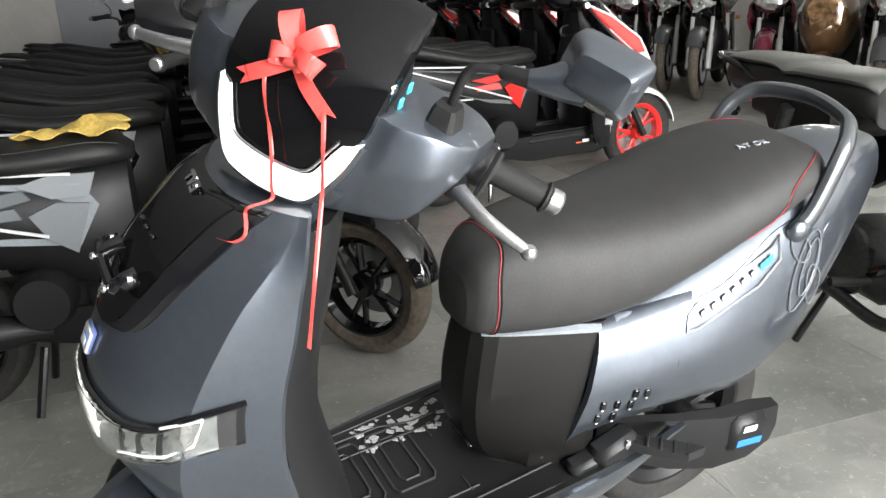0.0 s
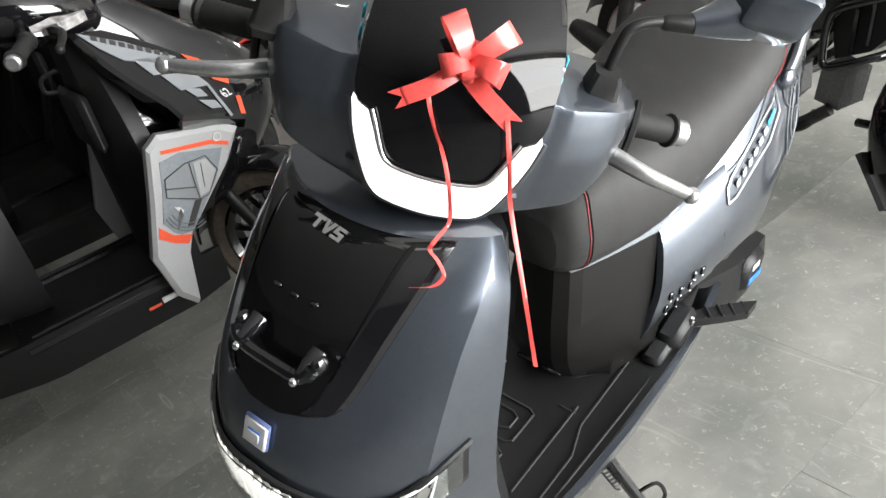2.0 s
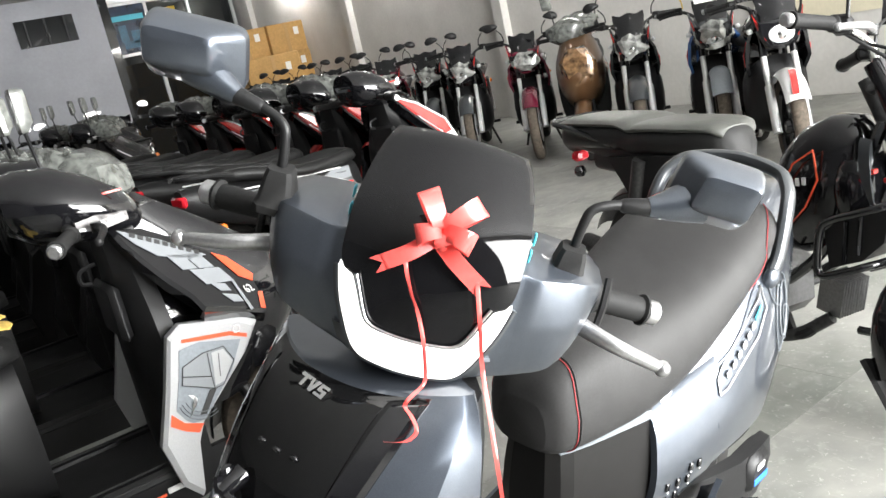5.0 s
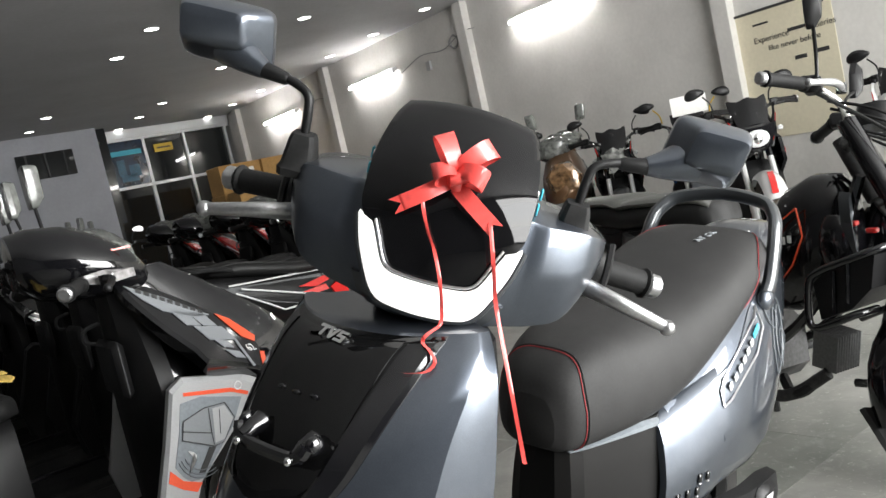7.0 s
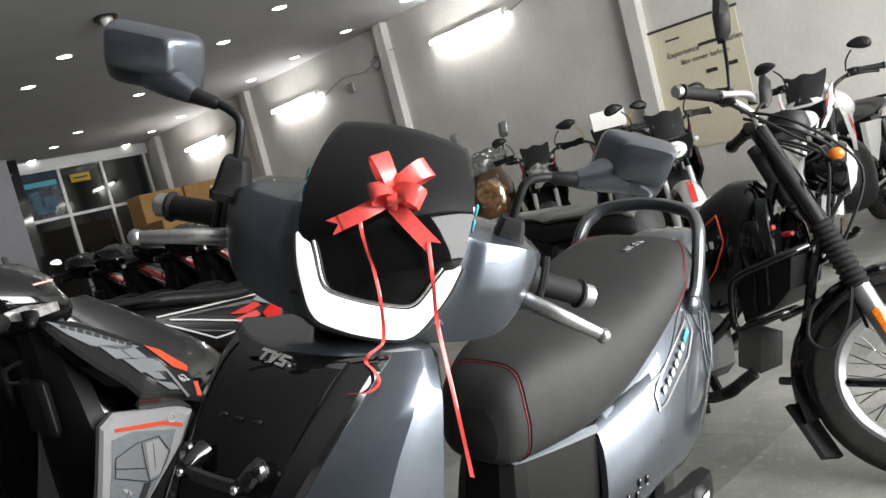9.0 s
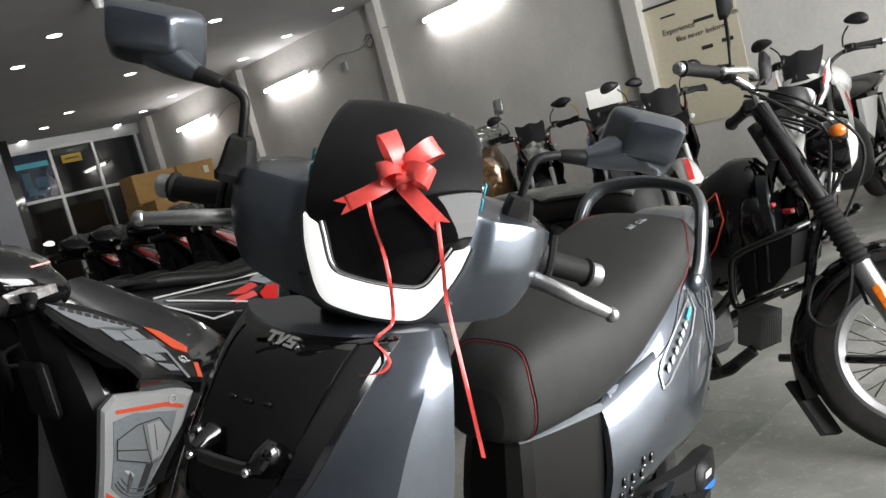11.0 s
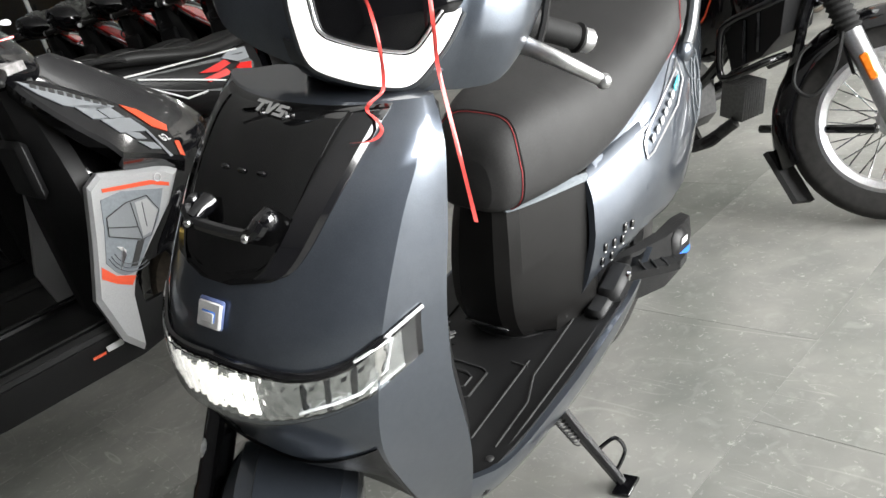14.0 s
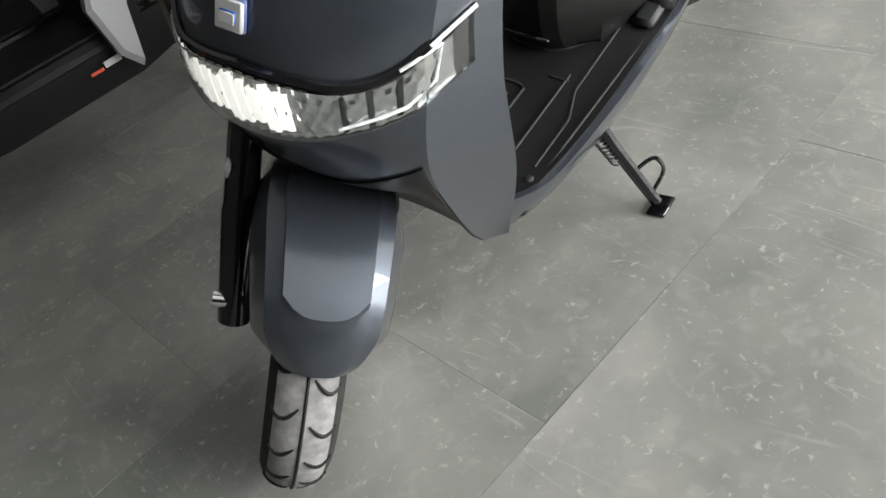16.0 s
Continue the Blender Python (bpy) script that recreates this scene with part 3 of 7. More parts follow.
def wheel(parent, c, radius, width, tyre_mat, rim_mat, style, disc=True, m=None, name="wheel"):
    """A wheel under its vehicle, axle along x: tyre with tread, rim, spokes, hub."""
    c = Vector(c)
    w = width / 2
    prof = [(radius - 0.075 * radius / 0.23, -w * 0.72)]
    for a in range(-80, 81, 16):
        t = radians(a)
        prof.append((radius - w * 0.85 + w * 0.85 * math.cos(t), w * math.sin(t)))
    prof.append((radius - 0.075 * radius / 0.23, w * 0.72))
    tyre = part(name, Shape().lathe(prof, 48, c), tyre_mat, parent, m=m)
    rim_r = radius - 0.07 * radius / 0.23
    rim = part("rim", Shape().lathe([(rim_r + 0.006, -w * 0.78), (rim_r - 0.004, -w * 0.8), (rim_r - 0.02, -w * 0.45), (rim_r - 0.022, w * 0.45), (rim_r - 0.004, w * 0.8), (rim_r + 0.006, w * 0.78), (rim_r + 0.006, -w * 0.78)], 40, c), rim_mat, tyre, m=m)
    part("hub", Shape().lathe([(0, -w * 0.9), (0.035, -w * 0.9), (0.045, -w * 0.5), (0.045, w * 0.5), (0.035, w * 0.9), (0, w * 0.9)], 20, c), ALU if style == "wire" else rim_mat, tyre, m=m)
    sp = Shape()
    if style == "wire":
        for k in range(36):
            a = 2 * math.pi * k / 36
            b = a + (0.35 if k % 2 else -0.35)
            s = -1 if k % 4 < 2 else 1
            sp.tube([c + Vector((s * w * 0.5, 0.045 * math.cos(b), 0.045 * math.sin(b))), c + Vector((0, rim_r * math.cos(a), rim_r * math.sin(a)))], 0.0022, 5)
        part("spokes", sp, CHROME, tyre, m=m)
    else:
        for k in range(5):
            a = 2 * math.pi * k / 5
            for d in (-0.2, 0.2):
                p0 = c + Vector((0, 0.035 * math.cos(a), 0.035 * math.sin(a)))
                p1 = c + Vector((0, (rim_r - 0.012) * math.cos(a + d), (rim_r - 0.012) * math.sin(a + d)))
                sp.tube([p0, (p0 + p1) / 2, p1], [0.014, 0.011, 0.012], 6, flat=0.9)
        part("spokes", sp, rim_mat, tyre, m=m)
    if disc:
        part("brake_disc", Shape().lathe([(0.06, w * 0.98), (rim_r * 0.72, w * 0.98), (rim_r * 0.72, w * 1.06), (0.06, w * 1.06), (0.06, w * 0.98)], 32, c), ALU, tyre, m=m)
    return tyre


def grip_and_lever(parent, s, x0, x1, y, z, y1, z1, ball, pivot, m=None, grip_mat=RUBBER, lever_mat=ALU):
    """A handlebar grip on side s (+1 left) with ribs and bar end, and its lever with a ball tip."""
    g = Shape()
    n = 26
    pts = [Vector((s * (x0 + (x1 - x0) * k / n), y + (y1 - y) * k / n, z + (z1 - z) * k / n)) for k in range(n + 1)]
    g.tube(pts, [0.0168 + (0.0005 if k % 2 else 0) + (0.004 if k in (0, 1, n - 1, n) else 0) for k in range(n + 1)], 14)
    part("grip", g, grip_mat, parent, m=m)
    d = (pts[-1] - pts[0]).normalized()
    part("bar_end", Shape().tube([pts[-1], pts[-1] + d * 0.004, pts[-1] + d * 0.018, pts[-1] + d * 0.022], [0.012, 0.0165, 0.0165, 0.012], 14), ALU, parent, m=m)
    if ball:
        b, pv = Vector(ball), Vector(pivot)
        b.x, pv.x = s * b.x, s * pv.x
        mid = pv.lerp(b, 0.45) + Vector((0, -0.016, 0.006))
        q = spline([pv, mid, b], 6)
        lv = part("lever", Shape().tube(q, [0.0105 - 0.004 * k / (len(q) - 1) for k in range(len(q))], 10, flat=1.2), lever_mat, parent, "silver hand lever", m=m)
        part("lever_ball", Shape().ball(b, 0.0105, 12), lever_mat, lv, m=m)
        part("lever_pivot", Shape().lathe([(0, -0.012), (0.013, -0.012), (0.013, 0.012), (0, 0.012)], 14, pv, "Z"), PLASTIC, lv, m=m)


def rounded_mirror(parent, s, base, stem_pts, c, sx, sz, depth, shell, m=None, turn=0.0, glass=MIRROR):
    """A rear mirror with rubber foot, bent stem, housing and glass on the rider's side."""
    b = Vector(base)
    b.x *= s
    pts = [Vector((s * p[0], p[1], p[2])) for p in stem_pts]
    mir = part("mirror", Shape().tube(spline(pts, 5), 0.0058, 10), PLASTIC, parent, m=m)
    foot = [[b + Vector((0.022 * k * u, 0.022 * k * v, h)) for u, v in ((-1, -0.7), (-0.7, -1), (0.7, -1), (1, -0.7), (1, 0.7), (0.7, 1), (-0.7, 1), (-1, 0.7))] for k, h in ((1.05, -0.035), (1.1, -0.025), (0.95, -0.02), (0.72, 0.012), (0.62, 0.018))]
    part("boot", Shape().loft(foot), RUBBER, mir, m=m)
    c = Vector((s * c[0], c[1], c[2]))
    rot = Matrix.Rotation(radians(turn) * s, 3, "Z")
    rings = []
    # back rim, straight side, then wide facets on the inner and lower sides round a smaller front face
    for d, inner, outer, top, low in ((0.006, 0.004, 0.004, 0.004, 0.004), (0.004, 0, 0, 0, 0), (-0.012, 0, 0, 0, 0), (-0.015, 0.001, 0.001, 0.001, 0.001), (-depth + 0.006, 0.026 * sx / 0.11, 0.004, 0.004, 0.020), (-depth, 0.029 * sx / 0.11, 0.007, 0.008, 0.024), (-depth - 0.003, 0.036, 0.016, 0.018, 0.032)):
        x0, x1 = -sx / 2 + (inner if s > 0 else outer), sx / 2 - (outer if s > 0 else inner)
        z0, z1 = -sz / 2 + low, sz / 2 - top
        r = []
        for a in range(32):
            t = 2 * math.pi * a / 32
            cx, cz = math.cos(t), math.sin(t)
            x = (x0 + x1) / 2 + math.copysign(abs(cx) ** 0.3, cx) * (x1 - x0) / 2
            z = (z0 + z1) / 2 + math.copysign(abs(cz) ** 0.3, cz) * (z1 - z0) / 2
            r.append(c + rot @ Vector((x + s * 0.10 * z, d, z)))
        rings.append(r)
    part("housing", Shape().loft(rings), shell, mir, m=m)
    g = [c + rot @ Vector((math.copysign(abs(math.cos(t)) ** 0.42, math.cos(t)) * sx * 0.44, 0.0075, math.copysign(abs(math.sin(t)) ** 0.42, math.sin(t)) * sz * 0.42)) for t in [2 * math.pi * k / 24 for k in range(24)]]
    part("glass", Shape().plate(g, rot @ Vector((0, -0.003, 0))), glass, mir, m=m)
    return mir


# ---------------------------------------------------------------- the grey electric scooter
# local axes: x to its left, y to its rear, z up; it leans on its side stand, the bars turned to the left
SCOOTER = Matrix.Translation((0.265, 1.254, 0)) @ pose(0, 0, 0, 0, 12, -80)
RAKE, LOCK = radians(28.0), radians(39.3)
AXIS_AT = Vector((0, 0.27, 0.985))
STEER = Matrix.Translation(AXIS_AT) @ Matrix.Rotation(LOCK, 4, Vector((0, math.sin(RAKE), math.cos(RAKE)))) @ Matrix.Translation(-AXIS_AT)

ev = thing("electric_scooter", SCOOTER, "grey electric scooter leaning on its side stand, bow on visor", "scooter")

# front apron: centre line, crease and rear edge at each height
AZ = [0.25, 0.30, 0.36, 0.43, 0.50, 0.545, 0.58, 0.61, 0.66, 0.70, 0.731, 0.77, 0.823, 0.868, 0.905, 0.92]
a_front = hermite(AZ, [0.165, 0.14, 0.10, 0.05, -0.042, -0.066, -0.082, -0.090, -0.092, -0.086, -0.075, -0.052, -0.017, 0.020, 0.062, 0.098])
a_cx = hermite(AZ, [0.118, 0.125, 0.135, 0.146, 0.155, 0.161, 0.165, 0.168, 0.170, 0.171, 0.171, 0.170, 0.168, 0.165, 0.158, 0.15])
a_cy = hermite(AZ, [0.150, 0.112, 0.076, 0.038, 0.004, -0.012, -0.017, -0.017, -0.008, 0.004, 0.018, 0.040, 0.075, 0.115, 0.143, 0.152])
a_ex = hermite(AZ, [0.140, 0.150, 0.164, 0.176, 0.183, 0.185, 0.186, 0.187, 0.187, 0.187, 0.186, 0.185, 0.182, 0.178, 0.168, 0.158])
a_ey = hermite(AZ, [0.178, 0.170, 0.160, 0.145, 0.126, 0.115, 0.108, 0.105, 0.106, 0.110, 0.117, 0.127, 0.138, 0.148, 0.156, 0.162])


def apron_y(x, z):
    cx, cy, f = a_cx(z), a_cy(z), a_front(z)
    x = abs(x)
    if x <= cx:
        return f + (cy - f) * (x / cx) ** 2.3
    t = min((x - cx) / max(a_ex(z) - cx, 1e-4), 1.0)
    return cy + (a_ey(z) - cy) * t ** 0.8


rings = []
for i in range(44):
    z = 0.25 + (0.92 - 0.25) * i / 43
    half = []
    cx = a_cx(z)
    for k in range(12):
        x = cx * k / 11
        half.append((x, apron_y(x, z)))
    ex, ey, cy = a_ex(z), a_ey(z), a_cy(z)
    for k in range(1, 7):
        t = k / 6
        half.append((cx + (ex - cx) * t ** 1.25, cy + (ey - cy) * t))
    half += [(ex - 0.004, ey + 0.006), (ex - 0.012, ey + 0.008)]
    inner = [(ex - 0.03, ey + 0.015), (ex * 0.7, ey + 0.035), (ex * 0.35, ey + 0.05), (0.0, ey + 0.052)]
    loop = half + inner
    rings.append([Vector((x, y, z)) for x, y in loop] + [Vector((-x, y, z)) for x, y in loop[-2:0:-1]])
part("front_apron", Shape().loft(rings), PAINT, ev, "grey metallic front apron", 27)

# inner leg shield, matt black, just behind the apron
rings = []
for i in range(14):
    z = 0.29 + 0.61 * i / 13
    ex, ey = a_ex(z) - 0.012, a_ey(z) + 0.008
    row = [(ex, ey), (ex - 0.015, ey + 0.03), (ex * 0.6, ey + 0.07), (ex * 0.3, ey + 0.085), (0, ey + 0.09)]
    rings.append([Vector((x, y, z)) for x, y in row] + [Vector((-x, y, z)) for x, y in row[-2::-1]])
part("inner_leg_shield", Shape().loft(rings, closed=True), PLASTIC, ev, "matt black inner leg shield")


def on_apron(hw, z0, z1, rows, cols, lift, thick, edge=0.0):
    grid = []
    for i in range(rows + 1):
        z = z0 + (z1 - z0) * i / rows
        w = hw(z)
        row = []
        for j in range(cols + 1):
            x = w * (2 * j / cols - 1)
            e = edge * max(0.0, abs(2 * j / cols - 1) - 0.8) / 0.2
            row.append(Vector((x, apron_y(x, z) - lift + e, z)))
        grid.append(row)
    return Shape().slab(grid, (0, thick, 0))


p_w = hermite([0.764, 0.767, 0.771, 0.778, 0.79, 0.808, 0.855, 0.896, 0.938], [0.030, 0.056, 0.074, 0.087, 0.095, 0.102, 0.114, 0.123, 0.128])
panel = part("front_panel", on_apron(p_w, 0.764, 0.918, 30, 22, 0.007, 0.012, 0.004), PANEL_BLACK, ev, "gloss black front panel", 60)
s_w = hermite([0.776, 0.782, 0.80, 0.87, 0.935], [0.03, 0.054, 0.070, 0.084, 0.092])
part("panel_inset", on_apron(s_w, 0.776, 0.916, 24, 16, 0.0095, 0.006), PANEL_BLACK, panel, "", 60)
for k in (-1, 0, 1):
    x = 0.028 * k
    part("slot", Shape().box((x, apron_y(x, 0.867) - 0.010, 0.867), (0.012, 0.007, 0.006), 0.002, Matrix.Rotation(radians(-48), 3, "X")), GLOSS_BLACK, panel)
bm_ = Matrix.Translation((0, apron_y(0, 0.915) - 0.013, 0.915)) @ Matrix.Rotation(radians(38), 4, "X") @ Matrix.Rotation(radians(-6), 4, "Z")
for name_, outline_ in (("badge_bar", ((-0.030, 0.009), (-0.009, 0.009), (-0.010, 0.004), (-0.0165, 0.004), (-0.019, -0.009), (-0.025, -0.009), (-0.0225, 0.004), (-0.031, 0.004))),
                        ("badge_wedge", ((-0.009, 0.009), (-0.003, 0.009), (-0.002, -0.001), (0.004, 0.009), (0.011, 0.009), (0.000, -0.009), (-0.006, -0.009))),
                        ("badge_block", ((0.012, 0.009), (0.030, 0.009), (0.029, 0.005), (0.017, 0.005), (0.0165, 0.002), (0.027, 0.002), (0.025, -0.009), (0.006, -0.009), (0.007, -0.005), (0.019, -0.005), (0.0195, -0.002), (0.009, -0.002)))):
    part(name_, Shape().plate([Vector((x * 0.85, y * 0.85, 0.0)) for x, y in outline_], (0, 0, 0.004)), CHROME, panel, m=bm_)
for sd in (-1, 1):
    grid = []
    for i in range(25):
        z = 0.775 + 0.14 * i / 24
        w = p_w(z)
        grid.append([Vector((sd * (w + d), apron_y(w + d, z) - l, z)) for d, l in ((-0.030, 0.0105), (-0.027, 0.0118), (-0.004, 0.0088), (0.001, 0.003))])
    part("panel_edge", Shape().slab(grid, (0, 0.008, 0)), GLOSS_BLACK, panel, "gloss black bevelled facet", 25)
# dark chin under the headlamp
chin_w = hermite([0.255, 0.30, 0.36, 0.43, 0.50, 0.60], [0.117, 0.123, 0.133, 0.144, 0.152, 0.160])
grid = []
for i in range(27):
    row = []
    for j in range(25):
        u = 2 * j / 24 - 1
        z = 0.255 + (0.502 + 0.045 * u * u - 0.255) * i / 26
        x = chin_w(z) * u
        row.append(Vector((x, apron_y(x, z) - 0.0035, z)))
    grid.append(row)
part("apron_chin", Shape().slab(grid, (0, 0.008, 0)), PLASTIC, ev, "black chin under the headlamp", 60)
# bag hook: bar with two arms and bolts
hy = a_front(0.823)
hk = 0.012
hook = part("bag_hook", Shape().tube(spline([(hk + x, hy + y, z) for x, y, z in ((-0.058, -0.022, 0.838), (-0.052, -0.027, 0.829), (-0.034, -0.029, 0.822), (0.034, -0.029, 0.822), (0.052, -0.027, 0.829), (0.058, -0.022, 0.838))], 4), 0.0075, 8, flat=1.1), GLOSS_BLACK, ev, "black folding bag hook")
for s in (-1, 1):
    part("arm", Shape().tube([(hk + s * 0.046, hy - 0.000, 0.834), (hk + s * 0.046, hy - 0.016, 0.831), (hk + s * 0.047, hy - 0.029, 0.826)], [0.013, 0.011, 0.009], 12), GLOSS_BLACK, hook)
    part("ear", Shape().ball((hk + s * 0.058, hy - 0.012, 0.836), 0.011, 12, (0.7, 1.1, 1.0)), GLOSS_BLACK, hook)
    part("bolt", Shape().ball((hk + s * 0.044, hy - 0.038, 0.825), 0.0048, 10), CHROME, hook)
# square badge with blue border
bz = 0.731
rot = Matrix.Rotation(radians(-24), 3, "X")
bc = Vector((0, a_front(bz), bz))
badge = part("badge", Shape().box(bc + Vector((0, -0.003, 0)), (0.040, 0.006, 0.034), 0.004, rot), mat("badge_blue", (0.11, 0.15, 0.32), 0.35, grain=0.1, scale=200), ev, "rounded badge with a blue border")
part("badge_plate", Shape().box(bc + Vector((0, -0.0055, -0.0003)), (0.037, 0.005, 0.031), 0.003, rot), WHITE_PRINT, badge)
part("badge_ring", Shape().box(bc + Vector((0, -0.0085, -0.001)), (0.021, 0.002, 0.013), 0.002, rot), BLUE, badge)
part("badge_core", Shape().box(bc + Vector((0, -0.0098, -0.0016)), (0.0195, 0.002, 0.0115), 0.001, rot), WHITE_PRINT, badge)

# headlamp band
l_up = hermite([0.0, 0.06, 0.11, 0.15, 0.178, 0.186], [0.682, 0.676, 0.668, 0.676, 0.700, 0.705])
l_lo = hermite([0.0, 0.06, 0.11, 0.15, 0.178, 0.186], [0.603, 0.606, 0.615, 0.626, 0.642, 0.652])


def lamp_sheet(x0, x1, cols, rows, lift, thick, shrink=0.0, wave=0.0):
    grid = []
    for i in range(rows + 1):
        row = []
        for j in range(cols + 1):
            x = x0 + (x1 - x0) * j / cols
            zu, zl = l_up(abs(x)) - shrink, l_lo(abs(x)) + shrink
            z = zl + (zu - zl) * i / rows
            row.append(Vector((x, apron_y(x, z) - lift + wave * math.sin(j * 2.1) * math.cos(i * 1.7), z)))
        grid.append(row)
    return Shape().slab(grid, (0, thick, 0))


lamp = part("headlamp", lamp_sheet(-0.1795, 0.1795, 60, 6, 0.003, 0.006), PLASTIC, ev, "lit headlamp with clear lens and chrome reflectors", 60)
part("reflector", lamp_sheet(-0.175, 0.175, 76, 8, 0.006, 0.003, 0.004, 0.0022), REFLECTOR, lamp, "", 12)
for k in range(12):
    x0 = -0.136 + 0.0165 * k
    part("light_source", lamp_sheet(x0, x0 + 0.0138, 3, 4, 0.0078, 0.002, (0.018, 0.009, 0.013)[k % 3], 0.0012), LAMP_CORE, lamp)
for s in (-1, 1):
    for x0 in (0.108, 0.13, 0.152):
        part("divider", lamp_sheet(s * x0, s * (x0 + 0.004), 1, 5, 0.0085, 0.003, 0.006), GLOSS_BLACK, lamp)
    part("light_guide", Shape().tube([Vector((s * x, apron_y(s * x, z) - 0.010, z)) for x, z in ((0.105, 0.626), (0.14, 0.636), (0.160, 0.643), (0.172, 0.656), (0.1735, 0.690), (0.168, 0.690), (0.155, 0.682))], 0.002, 6), LENS_WHITE, lamp)
lens = part("lens", lamp_sheet(-0.1795, 0.1795, 60, 6, 0.0125, 0.0015), CLEAR, lamp, "", 60)
lens.visible_shadow = False
part("lamp_brow", Shape().tube([Vector((x, apron_y(x, l_up(abs(x)) + 0.003) - 0.004, l_up(abs(x)) + 0.003)) for x in [0.180 * (k / 20 - 1) for k in range(41)]], 0.0045, 6), GLOSS_BLACK, lamp)

# floorboard with raised ribs, side skirts
f_hw = hermite([0.21, 0.28, 0.40, 0.52, 0.62, 0.70], [0.150, 0.160, 0.170, 0.174, 0.176, 0.176])
f_z = hermite([0.21, 0.40, 0.70], [0.296, 0.312, 0.350])
grid = [[Vector((f_hw(y) * (2 * j / 10 - 1), y, f_z(y) + (0.006 if j in (0, 10) else 0))) for j in range(11)] for y in [0.21 + 0.49 * i / 14 for i in range(15)]]
floorboard = part("floorboard", Shape().slab(grid, (0, 0, -0.025)), PLASTIC, ev, "black ribbed plastic floorboard")


def floor_line(pts, r=0.0022):
    return Shape().tube([Vector((x, y, f_z(y) + 0.0015)) for x, y in pts], r, 6)


RIB = mat("worn_rib", (0.022, 0.022, 0.022), 0.6, spec=0.3, grain=0.2, scale=200)
for s in (-1, 1):
    for pts in (((0.132, 0.27), (0.132, 0.38), (0.112, 0.44), (0.112, 0.62)), ((0.088, 0.27), (0.088, 0.47)), ((0.06, 0.455), (0.092, 0.455)), ((0.15, 0.26), (0.162, 0.60))):
        part("rib", floor_line([(s * x, y) for x, y in pts]), RIB, floorboard)
    part("screw", Shape().ball((s * 0.138, 0.245, f_z(0.245) + 0.002), 0.008, 10, (1, 1, 0.5)), STEEL_DARK, floorboard)
# embossed pads, each a raised outline with a smaller one inside, and a worn pale print beside them
for x0, x1, y0, y1 in ((-0.118, 0.034, 0.342, 0.42), (-0.118, 0.034, 0.25, 0.325)):
    for k in (0.0, 0.02):
        c = 0.012
        loop_ = [(x0 + k + c, y0 + k), (x1 - k - c, y0 + k), (x1 - k, y0 + k + c * 0.6), (x1 - k, y1 - k - c * 0.6), (x1 - k - c, y1 - k), (x0 + k + c, y1 - k), (x0 + k, y1 - k - c * 0.6), (x0 + k, y0 + k + c * 0.6), (x0 + k + c, y0 + k)]
        part("pad_outline", floor_line(loop_, 0.0026), RIB, floorboard)
prng = random.Random(11)
for k in range(60):
    x, y = prng.uniform(-0.166, -0.075), prng.uniform(0.33, 0.50)
    part("worn_print", Shape().box((x, y, f_z(y) + 0.0012), (prng.uniform(0.004, 0.013), prng.uniform(0.006, 0.02), 0.002), 0.0005, Matrix.Rotation(prng.uniform(-0.8, 0.8), 3, "Z")), CHALK, floorboard)
for s in (-1, 1):
    up = hermite([0.16, 0.25, 0.40, 0.55, 0.72, 0.86], [0.33, 0.302, 0.315, 0.33, 0.352, 0.37])
    lo = hermite([0.16, 0.22, 0.40, 0.55, 0.72, 0.86], [0.25, 0.232, 0.228, 0.236, 0.272, 0.338])
    xw = hermite([0.16, 0.25, 0.40, 0.55, 0.72, 0.86], [0.146, 0.166, 0.182, 0.187, 0.184, 0.165])
    grid = []
    for i in range(25):
        y = 0.165 + 0.69 * i / 24
        grid.append([Vector((s * (xw(y) - 0.03 * (1 - t) ** 2), y, lo(y) + (up(y) - lo(y)) * t)) for t in (0, 0.15, 0.35, 0.6, 0.85, 1.0)])
    part("side_skirt", Shape().slab(grid, (-s * 0.012, 0, 0)), PAINT, ev, "grey side skirt under the floorboard", 60)
# keel closing the floor from below
part("keel", Shape().box((0, 0.45, 0.268), (0.30, 0.5, 0.03), 0.01), PLASTIC, ev)

# rear body
BY = [0.455, 0.475, 0.52, 0.60, 0.67, 0.75, 0.85, 0.97, 1.08, 1.18, 1.28, 1.36]
b_hw = hermite(BY, [0.060, 0.082, 0.102, 0.120, 0.136, 0.158, 0.176, 0.178, 0.162, 0.135, 0.098, 0.06])
b_lo = hermite(BY, [0.335, 0.33, 0.335, 0.345, 0.37, 0.39, 0.395, 0.382, 0.425, 0.50, 0.60, 0.68])
b_up = hermite(BY, [0.600, 0.602, 0.605, 0.607, 0.615, 0.645, 0.69, 0.735, 0.775, 0.80, 0.81, 0.80])


def body_ring(y, n=36, grow=0.0):
    hw, lo, up = b_hw(y) + grow, b_lo(y), b_up(y) + grow
    return ring(hw, (lo + up) / 2, (up - lo) / 2, y, n, 4.2, 0.02, 0.22)


def body_x(y, z):
    hw, lo, up = b_hw(y), b_lo(y), b_up(y)
    h = (z - (lo + up) / 2) / ((up - lo) / 2)
    h = max(-0.98, min(0.98, h))
    wide = hw * (1 - 0.02 * max(0, -h) - 0.22 * max(0, h))
    return wide * (1 - abs(h) ** 4.2) ** (1 / 4.2)


